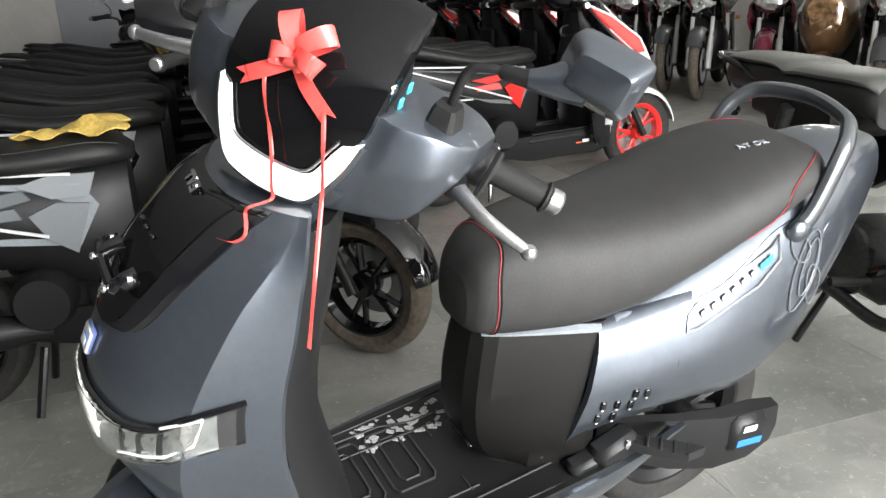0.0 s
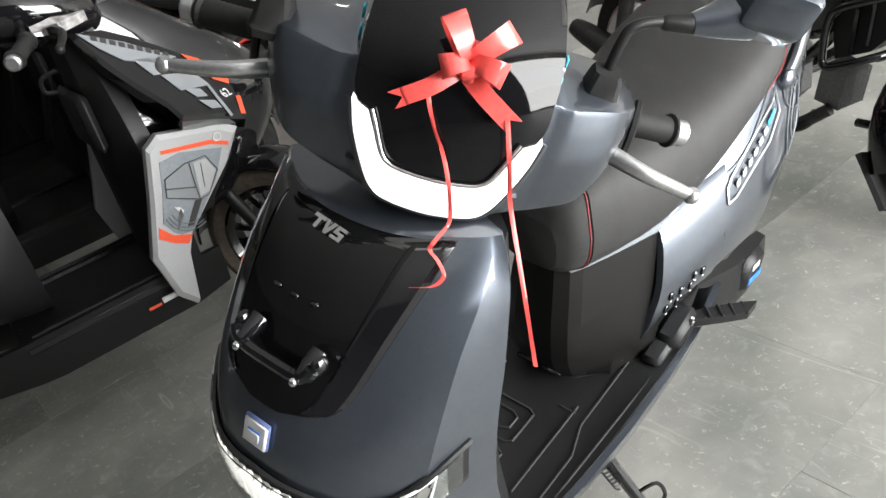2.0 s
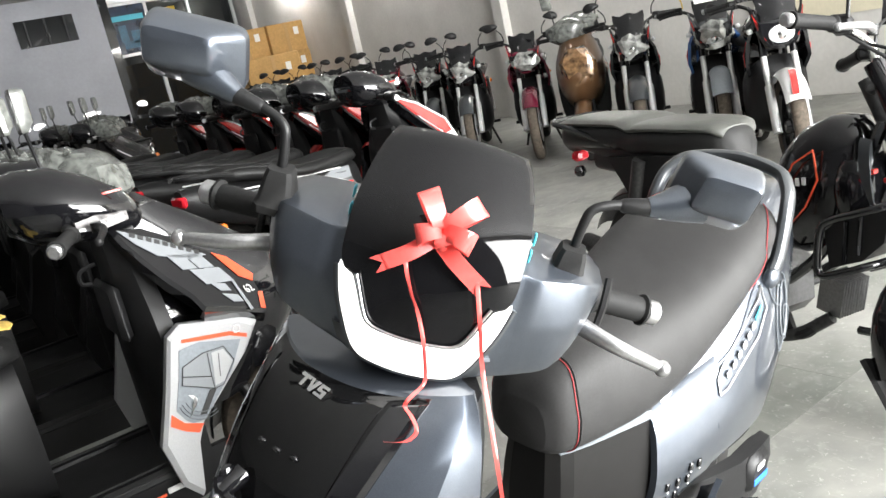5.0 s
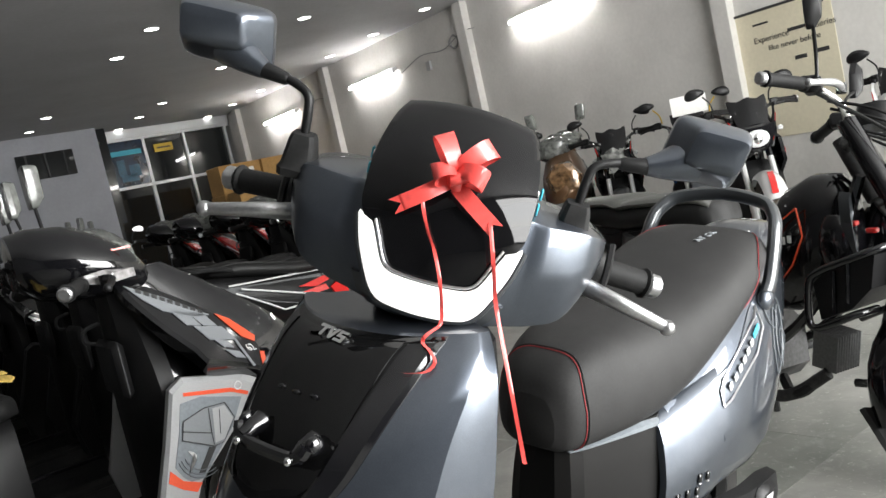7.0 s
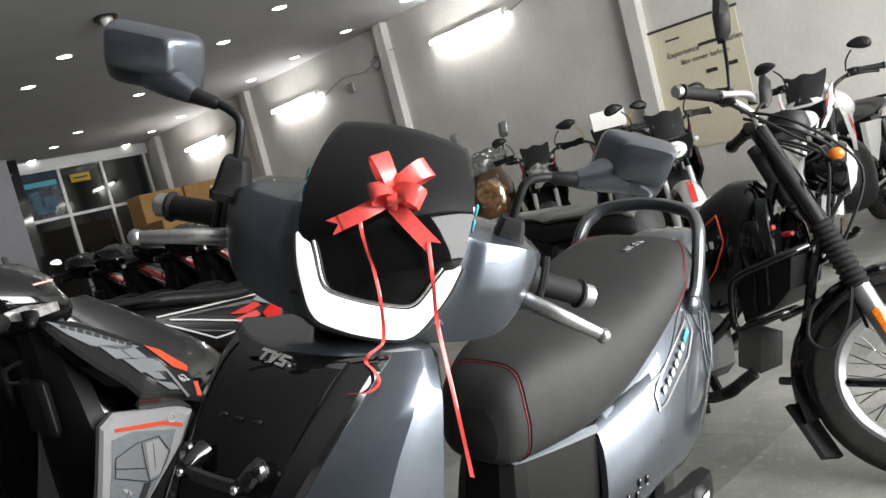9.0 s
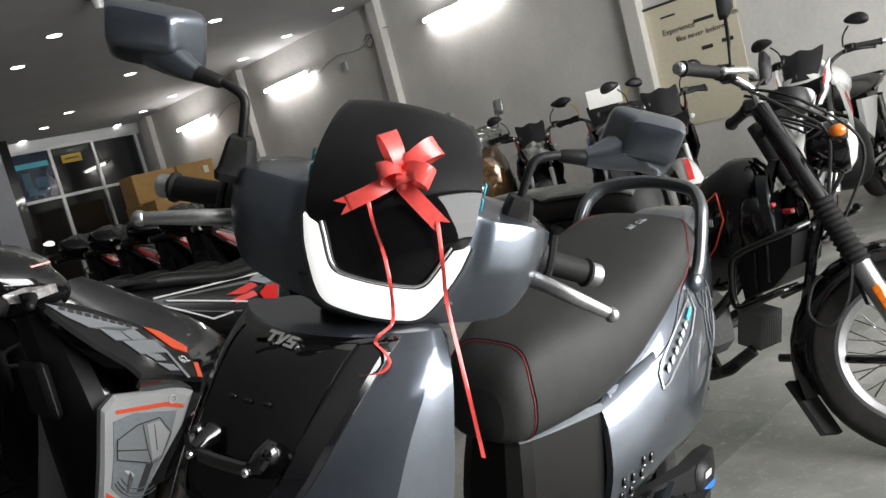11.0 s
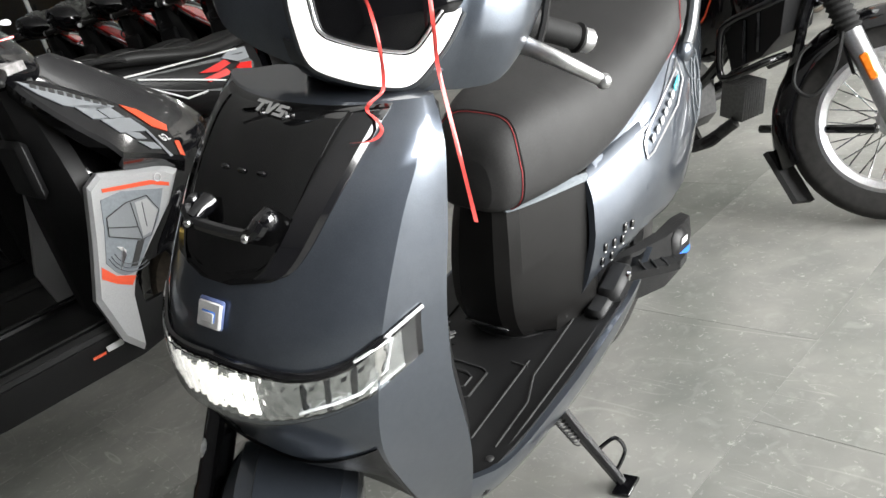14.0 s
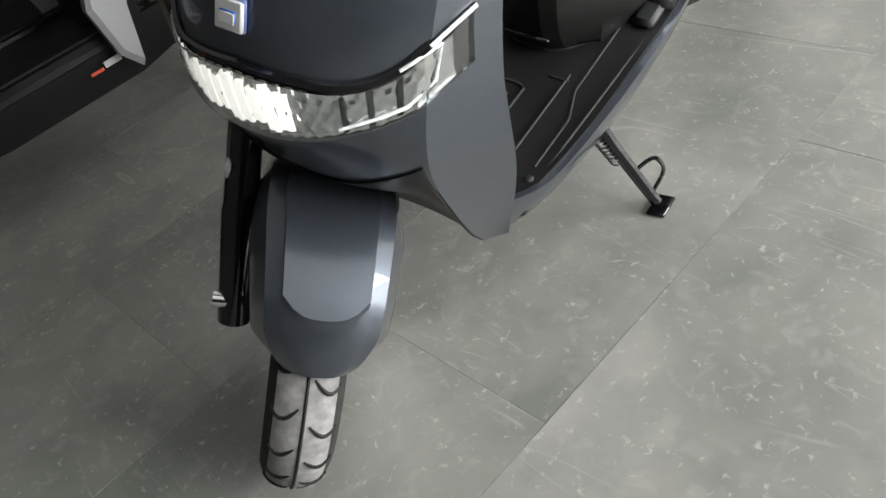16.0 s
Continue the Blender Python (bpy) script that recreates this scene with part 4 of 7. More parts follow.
# under-seat box: faceted, its front overhangs the floor and a crease runs up the side to the rear
BZ = [0.322, 0.345, 0.40, 0.47, 0.55, 0.604]
q_front = hermite(BZ, [0.515, 0.490, 0.462, 0.454, 0.460, 0.468])
q_fx = hermite(BZ, [0.052, 0.056, 0.060, 0.060, 0.056, 0.050])
q_cx = hermite(BZ, [0.098, 0.098, 0.100, 0.100, 0.094, 0.088])
q_cy = hermite(BZ, [0.560, 0.560, 0.566, 0.580, 0.602, 0.620])
q_rx = hermite(BZ, [0.138, 0.134, 0.132, 0.126, 0.113, 0.103])
q_ry = hermite(BZ, [0.655, 0.652, 0.650, 0.655, 0.665, 0.675])
rings = []
for i in range(19):
    z = 0.322 + 0.282 * i / 18
    half = [(0, q_front(z)), (q_fx(z) * 0.6, q_front(z) + 0.003), (q_fx(z), q_front(z) + 0.016), (q_fx(z) + 0.012, q_front(z) + 0.036), (q_cx(z), q_cy(z)), (q_rx(z), q_ry(z)), (q_rx(z) - 0.004, q_ry(z) + 0.02), (0.05, 0.74)]
    rings.append([Vector((x, y, z)) for x, y in half] + [Vector((-x, y, z)) for x, y in half[:0:-1]])
box_ = part("seat_box", Shape().loft(rings), PLASTIC_BROWN, ev, "dark plastic under-seat box", 14)
part("box_base", Shape().loft([[Vector((x * k, y_ + (y_ - 0.62) * (k - 1), z)) for x, y_ in ((0, 0.508), (0.034, 0.511), (0.056, 0.526), (0.078, 0.548), (0.104, 0.572), (0.142, 0.655), (0.142, 0.70), (-0.142, 0.70), (-0.142, 0.655), (-0.104, 0.572), (-0.078, 0.548), (-0.056, 0.526), (-0.034, 0.511))] for z, k in ((0.310, 1.04), (0.322, 1.05), (0.330, 1.01))]), PLASTIC, box_, "", 30)
part("rear_body", Shape().loft([body_ring(0.70 + 0.66 * i / 26, grow=0.004) for i in range(27)]), PAINT, ev, "grey metallic rear body panel", 60)


def side_patch(outline_lo, outline_up, y0, y1, cols, rows, lift, s, slant=0.0):
    """A panel that follows the body's side between two heights; slant leans its ends."""
    grid = []
    for j in range(cols + 1):
        row = []
        for i in range(rows + 1):
            t = i / rows
            y = y0 + (y1 - y0) * j / cols
            z = outline_lo(y) + (outline_up(y) - outline_lo(y)) * t
            yy = y + slant * (t - 0.5)
            row.append(Vector((s * (body_x(yy, z) + lift), yy, z)))
        grid.append(row)
    return Shape().slab(grid, (-s * 0.012, 0, 0))


for s in (-1, 1):
    lo, up = hermite([0.6, 1.2], [0.385, 0.46]), hermite([0.6, 0.75, 0.9, 1.2], [0.615, 0.635, 0.68, 0.76])
    pan = part("side_panel", side_patch(lambda y: 0.385 + 0.02 * (y - 0.66) / 0.2, lambda y: 0.61 + 0.25 * (y - 0.66), 0.645, 0.80, 10, 10, 0.008, s, 0.055), PAINT, ev, "grey side panel with vent slots", 60)
    slots = ((0.664, 0.434), (0.692, 0.434), (0.670, 0.461), (0.695, 0.460), (0.719, 0.457), (0.724, 0.480), (0.745, 0.478))
    for y, z in slots:
        part("vent_slot", Shape().box((s * (body_x(y, z) + 0.0085), y, z), (0.006, 0.012, 0.016), 0.002, Matrix.Rotation(radians(-8), 3, "X")), GLOSS_BLACK, pan)
        part("vent_lip", Shape().box((s * (body_x(y, z) + 0.010), y - 0.003, z - 0.009), (0.004, 0.006, 0.003), 0.001), ALU, pan)
    r_lo, r_up = hermite([0.78, 0.90, 1.0, 1.12], [0.472, 0.462, 0.462, 0.50]), hermite([0.78, 0.88, 1.0, 1.12], [0.622, 0.652, 0.715, 0.745])
    part("raised_panel", side_patch(r_lo, r_up, 0.795, 1.12, 18, 8, 0.0075, s, 0.015), PAINT, ev, "", 60)
    # long name badge: bright frame with plain bars
    q = [(0.808, 0.583), (0.812, 0.610), (0.828, 0.625), (0.99, 0.694), (1.012, 0.711), (1.006, 0.672), (0.955, 0.637), (0.83, 0.588)]
    lift = 0.010
    bad = part("name_badge", Shape().tube([Vector((s * (body_x(y, z) + lift), y, z)) for y, z in q + q[:1]], 0.0022, 6), ALU, ev, "bright parallelogram name badge")
    for k in range(6):
        t = 0.10 + 0.115 * k
        y, z = 0.822 + 0.185 * t, 0.602 + 0.084 * t
        part("letter_bar", Shape().box((s * (body_x(y, z) + lift), y, z), (0.003, 0.014, 0.015), 0.002, Matrix.Rotation(radians(26), 3, "X")), LENS_WHITE, bad)
    for k in range(3):
        t = 0.78 + 0.055 * k
        y, z = 0.822 + 0.185 * t, 0.602 + 0.084 * t
        part("blue_bar", Shape().box((s * (body_x(y, z) + lift - 0.001), y, z), (0.003, 0.010, 0.014), 0.001, Matrix.Rotation(radians(26), 3, "X")), CYAN, bad)
    # swirling decal near the tail: outlined loops
    for k, (cy, cz, ry, rz, tilt) in enumerate(((1.075, 0.635, 0.030, 0.075, -24), (1.085, 0.64, 0.018, 0.052, -24), (1.105, 0.60, 0.022, 0.045, 20), (1.06, 0.68, 0.02, 0.03, 40))):
        pts = []
        for a in range(21):
            th = 2 * math.pi * a / 20
            u, v = ry * math.cos(th), rz * math.sin(th)
            c_, s_ = math.cos(radians(tilt)), math.sin(radians(tilt))
            y, z = cy + u * c_ - v * s_, cz + u * s_ + v * c_
            pts.append(Vector((s * (body_x(y, z) + 0.0095), y, z)))
        part("decal_loop", Shape().tube(pts, 0.0018, 5), GREY_DEEP, ev)
    part("decal_spot", Shape().box((s * (body_x(1.045, 0.70) + 0.0095), 1.045, 0.70), (0.003, 0.014, 0.008), 0.001), RED_PAINT, ev)
    # bright strip under the seat's front
    part("trim_strip", Shape().loft([[Vector((s * (x + dx), y - 0.3 * dx, z + dz)) for dx, dz in ((-0.004, -w), (0.004, -w * 0.6), (0.005, w * 0.4), (-0.004, w))] for x, y, z, w in [(0.054 + 0.050 * t ** 0.8, 0.474 + 0.200 * t, 0.607 - 0.014 * t, 0.0015 + 0.0085 * t) for t in [k / 12 for k in range(13)]]]), GREY_MID, ev, "bright strip under the seat")
    # foot peg
    peg = part("foot_peg", Shape().loft([[Vector((s * x, y + dy, z + dz)) for dy, dz in ((-0.02 * k, -0.008), (0.02 * k, -0.008), (0.02 * k, 0.010), (-0.02 * k, 0.010))] for x, y, z, k in ((0.165, 0.722, 0.378, 0.8), (0.19, 0.745, 0.381, 1.0), (0.225, 0.78, 0.384, 1.05), (0.247, 0.80, 0.386, 0.9))]), RUBBER, ev, "black folding passenger foot peg")
    for k in range(4):
        y = 0.742 + 0.016 * k
        x = 0.188 + 0.016 * k
        part("peg_rib", Shape().box((s * x, y, 0.3935), (0.034, 0.005, 0.003), 0.001, Matrix.Rotation(radians(-45 * s), 3, "Z")), PLASTIC, peg)
    part("peg_bolt", Shape().lathe([(0, 0.0), (0.009, 0.0), (0.009, 0.006), (0, 0.008)], 12, (s * 0.17 if s > 0 else -0.178, 0.714, 0.383)), CHROME, peg)
    part("peg_bracket", Shape().box((s * 0.15, 0.70, 0.365), (0.05, 0.09, 0.05), 0.012, Matrix.Rotation(radians(20), 3, "X")), PLASTIC, ev, "black peg bracket")
    part("step", Shape().box((s * 0.145, 0.655, 0.35), (0.04, 0.09, 0.028), 0.008, Matrix.Rotation(radians(12), 3, "X")), PLASTIC, ev)
part("box_screw", Shape().ball((0.101, 0.585, 0.352), 0.007, 10), STEEL_DARK, box_)
part("box_slot", Shape().box((0.0, 0.476, 0.368), (0.09, 0.008, 0.008), 0.003), GLOSS_BLACK, box_)

# seat
SY = [0.45, 0.462, 0.49, 0.55, 0.64, 0.74, 0.84, 0.93, 1.02, 1.09, 1.135, 1.155]
s_hw = hermite(SY, [0.045, 0.068, 0.086, 0.108, 0.130, 0.144, 0.152, 0.154, 0.147, 0.132, 0.108, 0.07])
s_up = hermite(SY, [0.70, 0.728, 0.752, 0.771, 0.778, 0.783, 0.797, 0.818, 0.834, 0.838, 0.83, 0.81])
s_lo = hermite(SY, [0.615, 0.606, 0.602, 0.60, 0.601, 0.622, 0.662, 0.702, 0.735, 0.757, 0.77, 0.785])


def seat_ring(y, n=40, grow=0.0):
    return ring(s_hw(y) + grow, (s_lo(y) + s_up(y)) / 2, (s_up(y) - s_lo(y)) / 2 + grow, y, n, 3.7, 0.0, 0.16)


seat = part("seat", Shape().loft([seat_ring(0.45 + 0.705 * (0.5 - 0.5 * math.cos(math.pi * i / 46))) for i in range(47)]), SEAT, ev, "dark vinyl seat with red stitching", 70)


def seat_point(y, a, lift=0.0015):
    hw, up, lo = s_hw(y), s_up(y), s_lo(y)
    c, s = math.cos(a), math.sin(a)
    x = math.copysign(abs(c) ** (2 / 3.7), c)
    z = math.copysign(abs(s) ** (2 / 3.7), s)
    wide = hw * (1 - 0.16 * max(0, z))
    return Vector((x * (wide + lift), y - lift * 0.3, (up + lo) / 2 + ((up - lo) / 2 + lift) * z))


for off, material in ((0.0, RED_THREAD), (0.004, SEAT_DARK)):
    # seam round the nose, and one over each hip
    part("seam", Shape().tube([seat_point(0.484 + off + 0.02 * max(0, math.sin(a)) ** 2, a, 0.0008) for a in [radians(-60 + 300 * k / 50) for k in range(51)]], 0.0009, 5), material, seat)
    for s in (-1, 1):
        pts = []
        for k in range(25):
            t = k / 24
            a = radians(-60 + 100 * t)
            y = 0.90 + off + 0.10 * t + 0.13 * t * t
            p = seat_point(y, a)
            pts.append(Vector((s * p.x, p.y, p.z)))
        part("seam", Shape().tube(pts, 0.0009, 5), material, seat)
m = Matrix.Translation((0.034, 1.022, 0.836)) @ Matrix.Rotation(radians(6.5), 4, "X") @ Matrix.Rotation(radians(0.8), 4, "Y") @ Matrix.Rotation(radians(80), 4, "Z")
words("chalk_writing", "NT OK", 0.020, m, GREY_PRINT, seat, 0.0012)

# grab rail, tail lamp
rail_pts = [(0.142, 1.06, 0.715), (0.143, 1.085, 0.75), (0.135, 1.125, 0.83), (0.122, 1.15, 0.862), (0.09, 1.175, 0.882), (0.0, 1.19, 0.892)]
rail = part("grab_rail", Shape().tube(spline(rail_pts + [(-x, y, z) for x, y, z in rail_pts[-2::-1]], 6), 0.0135, 12, flat=1.35), PAINT_DARK, ev, "dark grey passenger grab rail")
for s in (-1, 1):
    part("rail_foot", Shape().ball((s * 0.145, 1.055, 0.712), 0.02, 12, (0.8, 1.4, 1.1)), PAINT, rail)
part("tail_lamp", Shape().box((0, 1.362, 0.755), (0.09, 0.03, 0.05), 0.01), RED_LENS, ev)

# motor housing and rear wheel
motor = part("motor_housing", Shape().loft([[Vector((0.13 - 0.25 * max(0, 0.95 - y) + dx, y + dy, z + dz)) for dx, dz in ((0, -h), (0.035 * k, -h * 0.9), (0.045 * k, 0), (0.035 * k, h * 0.9), (0, h))] for y, dy, z, h, k in ((0.72, 0, 0.325, 0.04, 0.3), (0.80, 0, 0.30, 0.056, 0.35), (0.88, 0, 0.28, 0.066, 0.45), (0.97, 0, 0.27, 0.07, 0.7), (1.06, 0, 0.265, 0.066, 0.85), (1.13, 0, 0.262, 0.05, 0.6))]), PLASTIC, ev, "black motor swing arm housing")
part("motor_cap", Shape().box((0.158, 1.035, 0.282), (0.03, 0.095, 0.085), 0.014, Matrix.Rotation(radians(-8), 3, "X")), PLASTIC, motor)
part("brand_bar", Shape().box((0.174, 1.03, 0.300), (0.002, 0.036, 0.014), 0.001, Matrix.Rotation(radians(-8), 3, "X")), WHITE_PRINT, motor)
part("blue_bar", Shape().box((0.174, 1.036, 0.266), (0.002, 0.068, 0.016), 0.001, Matrix.Rotation(radians(-8), 3, "X")), BLUE, motor)
wheel(ev, (0, 0.995, 0.225), 0.225, 0.088, TYRE, PLASTIC, "alloy", False)

# side stand
stand = part("side_stand", Shape().tube([(0.125, 0.47, 0.262), (0.165, 0.485, 0.19), (0.246, 0.512, 0.068)], [0.012, 0.012, 0.011], 8), GLOSS_BLACK, ev, "black side stand with spring and toe loop")
foot_m = Matrix.Rotation(radians(-12), 3, "Y")
part("stand_foot", Shape().box((0.254, 0.516, 0.0575), (0.034, 0.055, 0.007), 0.002, foot_m), GLOSS_BLACK, stand)
part("toe_loop", Shape().tube(spline([(0.205, 0.505, 0.135), (0.225, 0.53, 0.15), (0.243, 0.535, 0.125), (0.236, 0.512, 0.088)], 5), 0.004, 6), GLOSS_BLACK, stand)
spring = Shape()
spring.tube([Vector((0.118 + 0.06 * t + 0.007 * math.cos(t * 75), 0.452 + 0.02 * t + 0.007 * math.sin(t * 75), 0.25 - 0.085 * t)) for t in [k / 150 for k in range(151)]], 0.0017, 5)
part("stand_spring", spring, STEEL_DARK, stand)
part("stand_bracket", Shape().box((0.12, 0.465, 0.268), (0.03, 0.06, 0.04), 0.006), PLASTIC, stand)

# ---- steered: fork, front wheel, mudguard
AX = Vector((0, -0.065, 0.192))
fw = wheel(ev, AX, 0.225, 0.096, TYRE, PLASTIC, "alloy", True, STEER, "front_wheel")
part("tread_band", Shape().lathe([(0.225 - 0.0408 + 0.0408 * math.cos(math.asin(x / 0.048)) + 0.0006, x) for x in (-0.037, -0.031, -0.022, -0.011, 0, 0.011, 0.022, 0.031, 0.037)], 60, AX), TYRE_DUSTY, fw, "pale dusty tread", m=STEER)
tread = Shape()
for k in range(22):
    a = 2 * math.pi * k / 22
    for s in (-1, 1):
        pts = []
        for j in range(7):
            u = j / 6
            x = s * (0.008 + 0.033 * u)
            b = a + (0.11 if s > 0 else 0.0) + 0.20 * u - 0.16 * u * u * u
            r = 0.225 - 0.0408 + 0.0408 * math.cos(math.asin(min(abs(x) / 0.048, 0.95))) + 0.0010
            pts.append(AX + Vector((x, r * math.cos(b), r * math.sin(b))))
        tread.tube(pts, [0.0012, 0.0022, 0.0028, 0.003, 0.0028, 0.0024, 0.0014], 5)
tread.tube([AX + Vector((0, 0.226 * math.cos(a), 0.226 * math.sin(a))) for a in [2 * math.pi * k / 60 for k in range(61)]], 0.0022, 5)
part("tread_groove", tread, RUBBER, fw, m=STEER)
grid = []
across = [-1, -0.93, -0.86, -0.80, -0.72, -0.64, -0.58, -0.565, -0.42, -0.28, -0.14, 0]
across += [-u for u in across[-2::-1]]
for i in range(43):
    row = []
    for u in across:
        q = abs(u)
        crease = 0.12 + 0.05 * min(q / 0.58, 1) ** 3
        t = crease * i / 8 if i <= 8 else crease + 0.012 * (i - 8) if i <= 10 else crease + 0.024 + (0.976 - crease) * (i - 10) / 32
        a = radians(45 + 118 * t)
        w = (0.080 + 0.020 * min(t / 0.4, 1)) * min(1.0, 0.58 + 0.42 * (t / 0.10) ** 0.6)
        r = 0.272 - 0.006 * (i <= 8 or q > 0.57) - 0.20 * max(0.0, crease - t)
        drop = 0.003 * q * q + 0.011 * max(0, q - 0.58) / 0.22 + 0.042 * max(0, q - 0.8) / 0.2
        row.append(AX + Vector((0.008 + w * u * (1 - 0.02 * q), -(r - drop) * math.cos(a), (r - drop) * math.sin(a))))
    grid.append(row)
part("front_mudguard", Shape().slab(grid, (0, 0.004, -0.006)), PAINT, ev, "grey front mudguard with a raised centre panel", 22, m=STEER)
for s, wide in ((-1, 0.112), (1, 0.058)):
    top = AX + Vector((s * wide, 0.02 + 0.34 * math.sin(RAKE), 0.34 * math.cos(RAKE)))
    low = AX + Vector((s * (wide - 0.008), 0.0, 0.0))
    fk = part("fork_leg", Shape().tube([top, top.lerp(low, 0.5), top.lerp(low, 0.52), low], [0.022, 0.024, 0.026, 0.023], 14), GLOSS_BLACK, ev, "black telescopic fork leg", m=STEER)
    part("axle_bolt", Shape().lathe([(0, 0), (0.012, 0), (0.012, 0.02), (0, 0.02)], 10, AX + Vector((s * (wide + 0.012) - 0.01, 0.01, 0.035))), CHROME, fk, m=STEER)
    part("reflector", Shape().box(top.lerp(low, 0.35) + Vector((s * 0.018, -0.008, 0)), (0.008, 0.02, 0.04), 0.003), LENS_WHITE, fk, m=STEER)
part("brake_caliper", Shape().box(AX + Vector((0.062, 0.085, 0.055)), (0.05, 0.06, 0.09), 0.012), PLASTIC, ev, m=STEER)
part("steering_column", Shape().tube([AX + Vector((0, 0.02 + 0.30 * math.sin(RAKE), 0.30 * math.cos(RAKE))), (0, 0.25, 0.96)], 0.026, 14), PLASTIC, ev, m=STEER)
part("fork_cover", Shape().loft([ring(w, 0, d, 0, 20, 3) for w, d in ((0.07, 0.05), (0.06, 0.045))]).moved(Matrix.Translation((0, 0.205, 0.915)) @ Matrix.Rotation(radians(62), 4, "X")), PLASTIC, ev, m=STEER)

# ---- steered: handlebar nacelle
v_y = hermite([0.925, 0.95, 0.98, 1.01, 1.04, 1.07, 1.10, 1.125, 1.15, 1.168], [0.108, 0.108, 0.112, 0.117, 0.124, 0.136, 0.156, 0.182, 0.222, 0.262])


def visor_y(x, z):
    return v_y(z) + 2.3 * x * x - 0.0


# faceted cross-sections at stations across x: corners as (y, z), front crease at half height
NX = [0.0, 0.06, 0.095, 0.13, 0.165, 0.185, 0.200]
N_SECT = (
    ([0.135, 0.140, 0.156, 0.172, 0.190, 0.206, 0.232], [1.074, 1.074, 1.073, 1.071, 1.068, 1.062, 1.052]),
    ([0.122, 0.128, 0.142, 0.155, 0.171, 0.192, 0.226], [1.010, 1.010, 1.012, 1.014, 1.018, 1.028, 1.038]),
    ([0.128, 0.132, 0.146, 0.160, 0.172, 0.190, 0.226], [0.938, 0.938, 0.940, 0.944, 0.958, 0.990, 1.020]),
    ([0.285, 0.285, 0.288, 0.292, 0.296, 0.296, 0.290], [0.940, 0.940, 0.942, 0.946, 0.960, 0.986, 1.014]),
    ([0.290, 0.290, 0.292, 0.296, 0.300, 0.300, 0.294], [1.070, 1.070, 1.069, 1.066, 1.060, 1.052, 1.044]),
)
n_curves = [(hermite(NX, ys), hermite(NX, zs)) for ys, zs in N_SECT]
rings = []
for i in range(45):
    x = 0.200 * (i / 22 - 1)
    u = abs(x)
    corner = [Vector((x, cy_(u), cz_(u))) for cy_, cz_ in n_curves]
    out = []
    for k, p in enumerate(corner):
        # every corner is rounded by three points
        before, after = corner[k - 1], corner[(k + 1) % 5]
        r = 0.007
        q0, q2 = p + (before - p).normalized() * r, p + (after - p).normalized() * r
        out += [q0, (q0 + q2) / 4 + p / 2, q2]
    for p in out:
        if p.y < 0.22 and u < 0.12:
            p.y = max(p.y, visor_y(min(u, 0.104), p.z) + 0.008)
    rings.append(out)
nac = part("handlebar_nacelle", Shape().loft(rings), PAINT, ev, "grey handlebar nacelle", 32, m=STEER)

v_w = hermite([0.978, 0.985, 0.995, 1.012, 1.032, 1.05, 1.075, 1.105, 1.138, 1.157, 1.168], [0.052, 0.060, 0.066, 0.075, 0.086, 0.097, 0.099, 0.099, 0.094, 0.088, 0.080])
grid = [[Vector((v_w(z) * u, visor_y(v_w(z) * u, z) - 0.002, z - 0.013 * (u * u) * max(0, (z - 1.1) / 0.07))) for u in [j / 10 - 1 for j in range(21)]] for z in [0.978 + 0.190 * i / 30 for i in range(31)]]
visor = part("visor", Shape().slab(grid, (0, 0.024, -0.004)), VISOR_BLACK, ev, "gloss black visor", 60, m=STEER)
part("visor_back", Shape().loft([[Vector((x, y, z)) for x, y, z in ((-w, y0, z), (w, y0, z), (w * 0.8, y0 + d, z - 0.01), (-w * 0.8, y0 + d, z - 0.01))] for z, w, y0, d in ((1.03, 0.10, 0.17, 0.10), (1.08, 0.10, 0.185, 0.09), (1.12, 0.095, 0.215, 0.06), (1.148, 0.08, 0.25, 0.03))]), PLASTIC, nac, m=STEER)
part("display", Shape().box((0, 0.272, 1.085), (0.13, 0.02, 0.075), 0.006, Matrix.Rotation(radians(-40), 3, "X")), GLOSS_BLACK, nac, "dark instrument display", m=STEER)
for s in (-1, 1):
    part("visor_clip", Shape().box((s * 0.098, visor_y(0.098, 1.10) + 0.010, 1.10), (0.006, 0.012, 0.012), 0.002), CHROME, visor, m=STEER)
    for k, (z, h, mt) in enumerate(((1.035, 0.012, WHITE_PRINT), (1.05, 0.012, WHITE_PRINT), (1.064, 0.011, WHITE_PRINT), (1.078, 0.014, CYAN), (1.094, 0.014, CYAN))):
        x = s * (0.1015 + 0.001 * k)
        part("side_bar", Shape().box((x, 0.168 + 0.012 * k, z), (0.003, 0.010, h), 0.001), mt, visor, m=STEER)

# lit U of the daytime lamp, outer and inner edge
outer = [(-0.0975, 1.041), (-0.0895, 1.012), (-0.077, 0.985), (-0.066, 0.966), (-0.055, 0.956), (-0.040, 0.952), (0.0, 0.950)]
inner = [(-0.079, 1.036), (-0.072, 1.023), (-0.064, 1.006), (-0.0575, 0.995), (-0.050, 0.9895), (-0.038, 0.987), (0.0, 0.986)]


def u_path(pts):
    full = [(x, 0, z) for x, z in pts] + [(-x, 0, z) for x, z in pts[-2::-1]]
    return spline(full, 4)


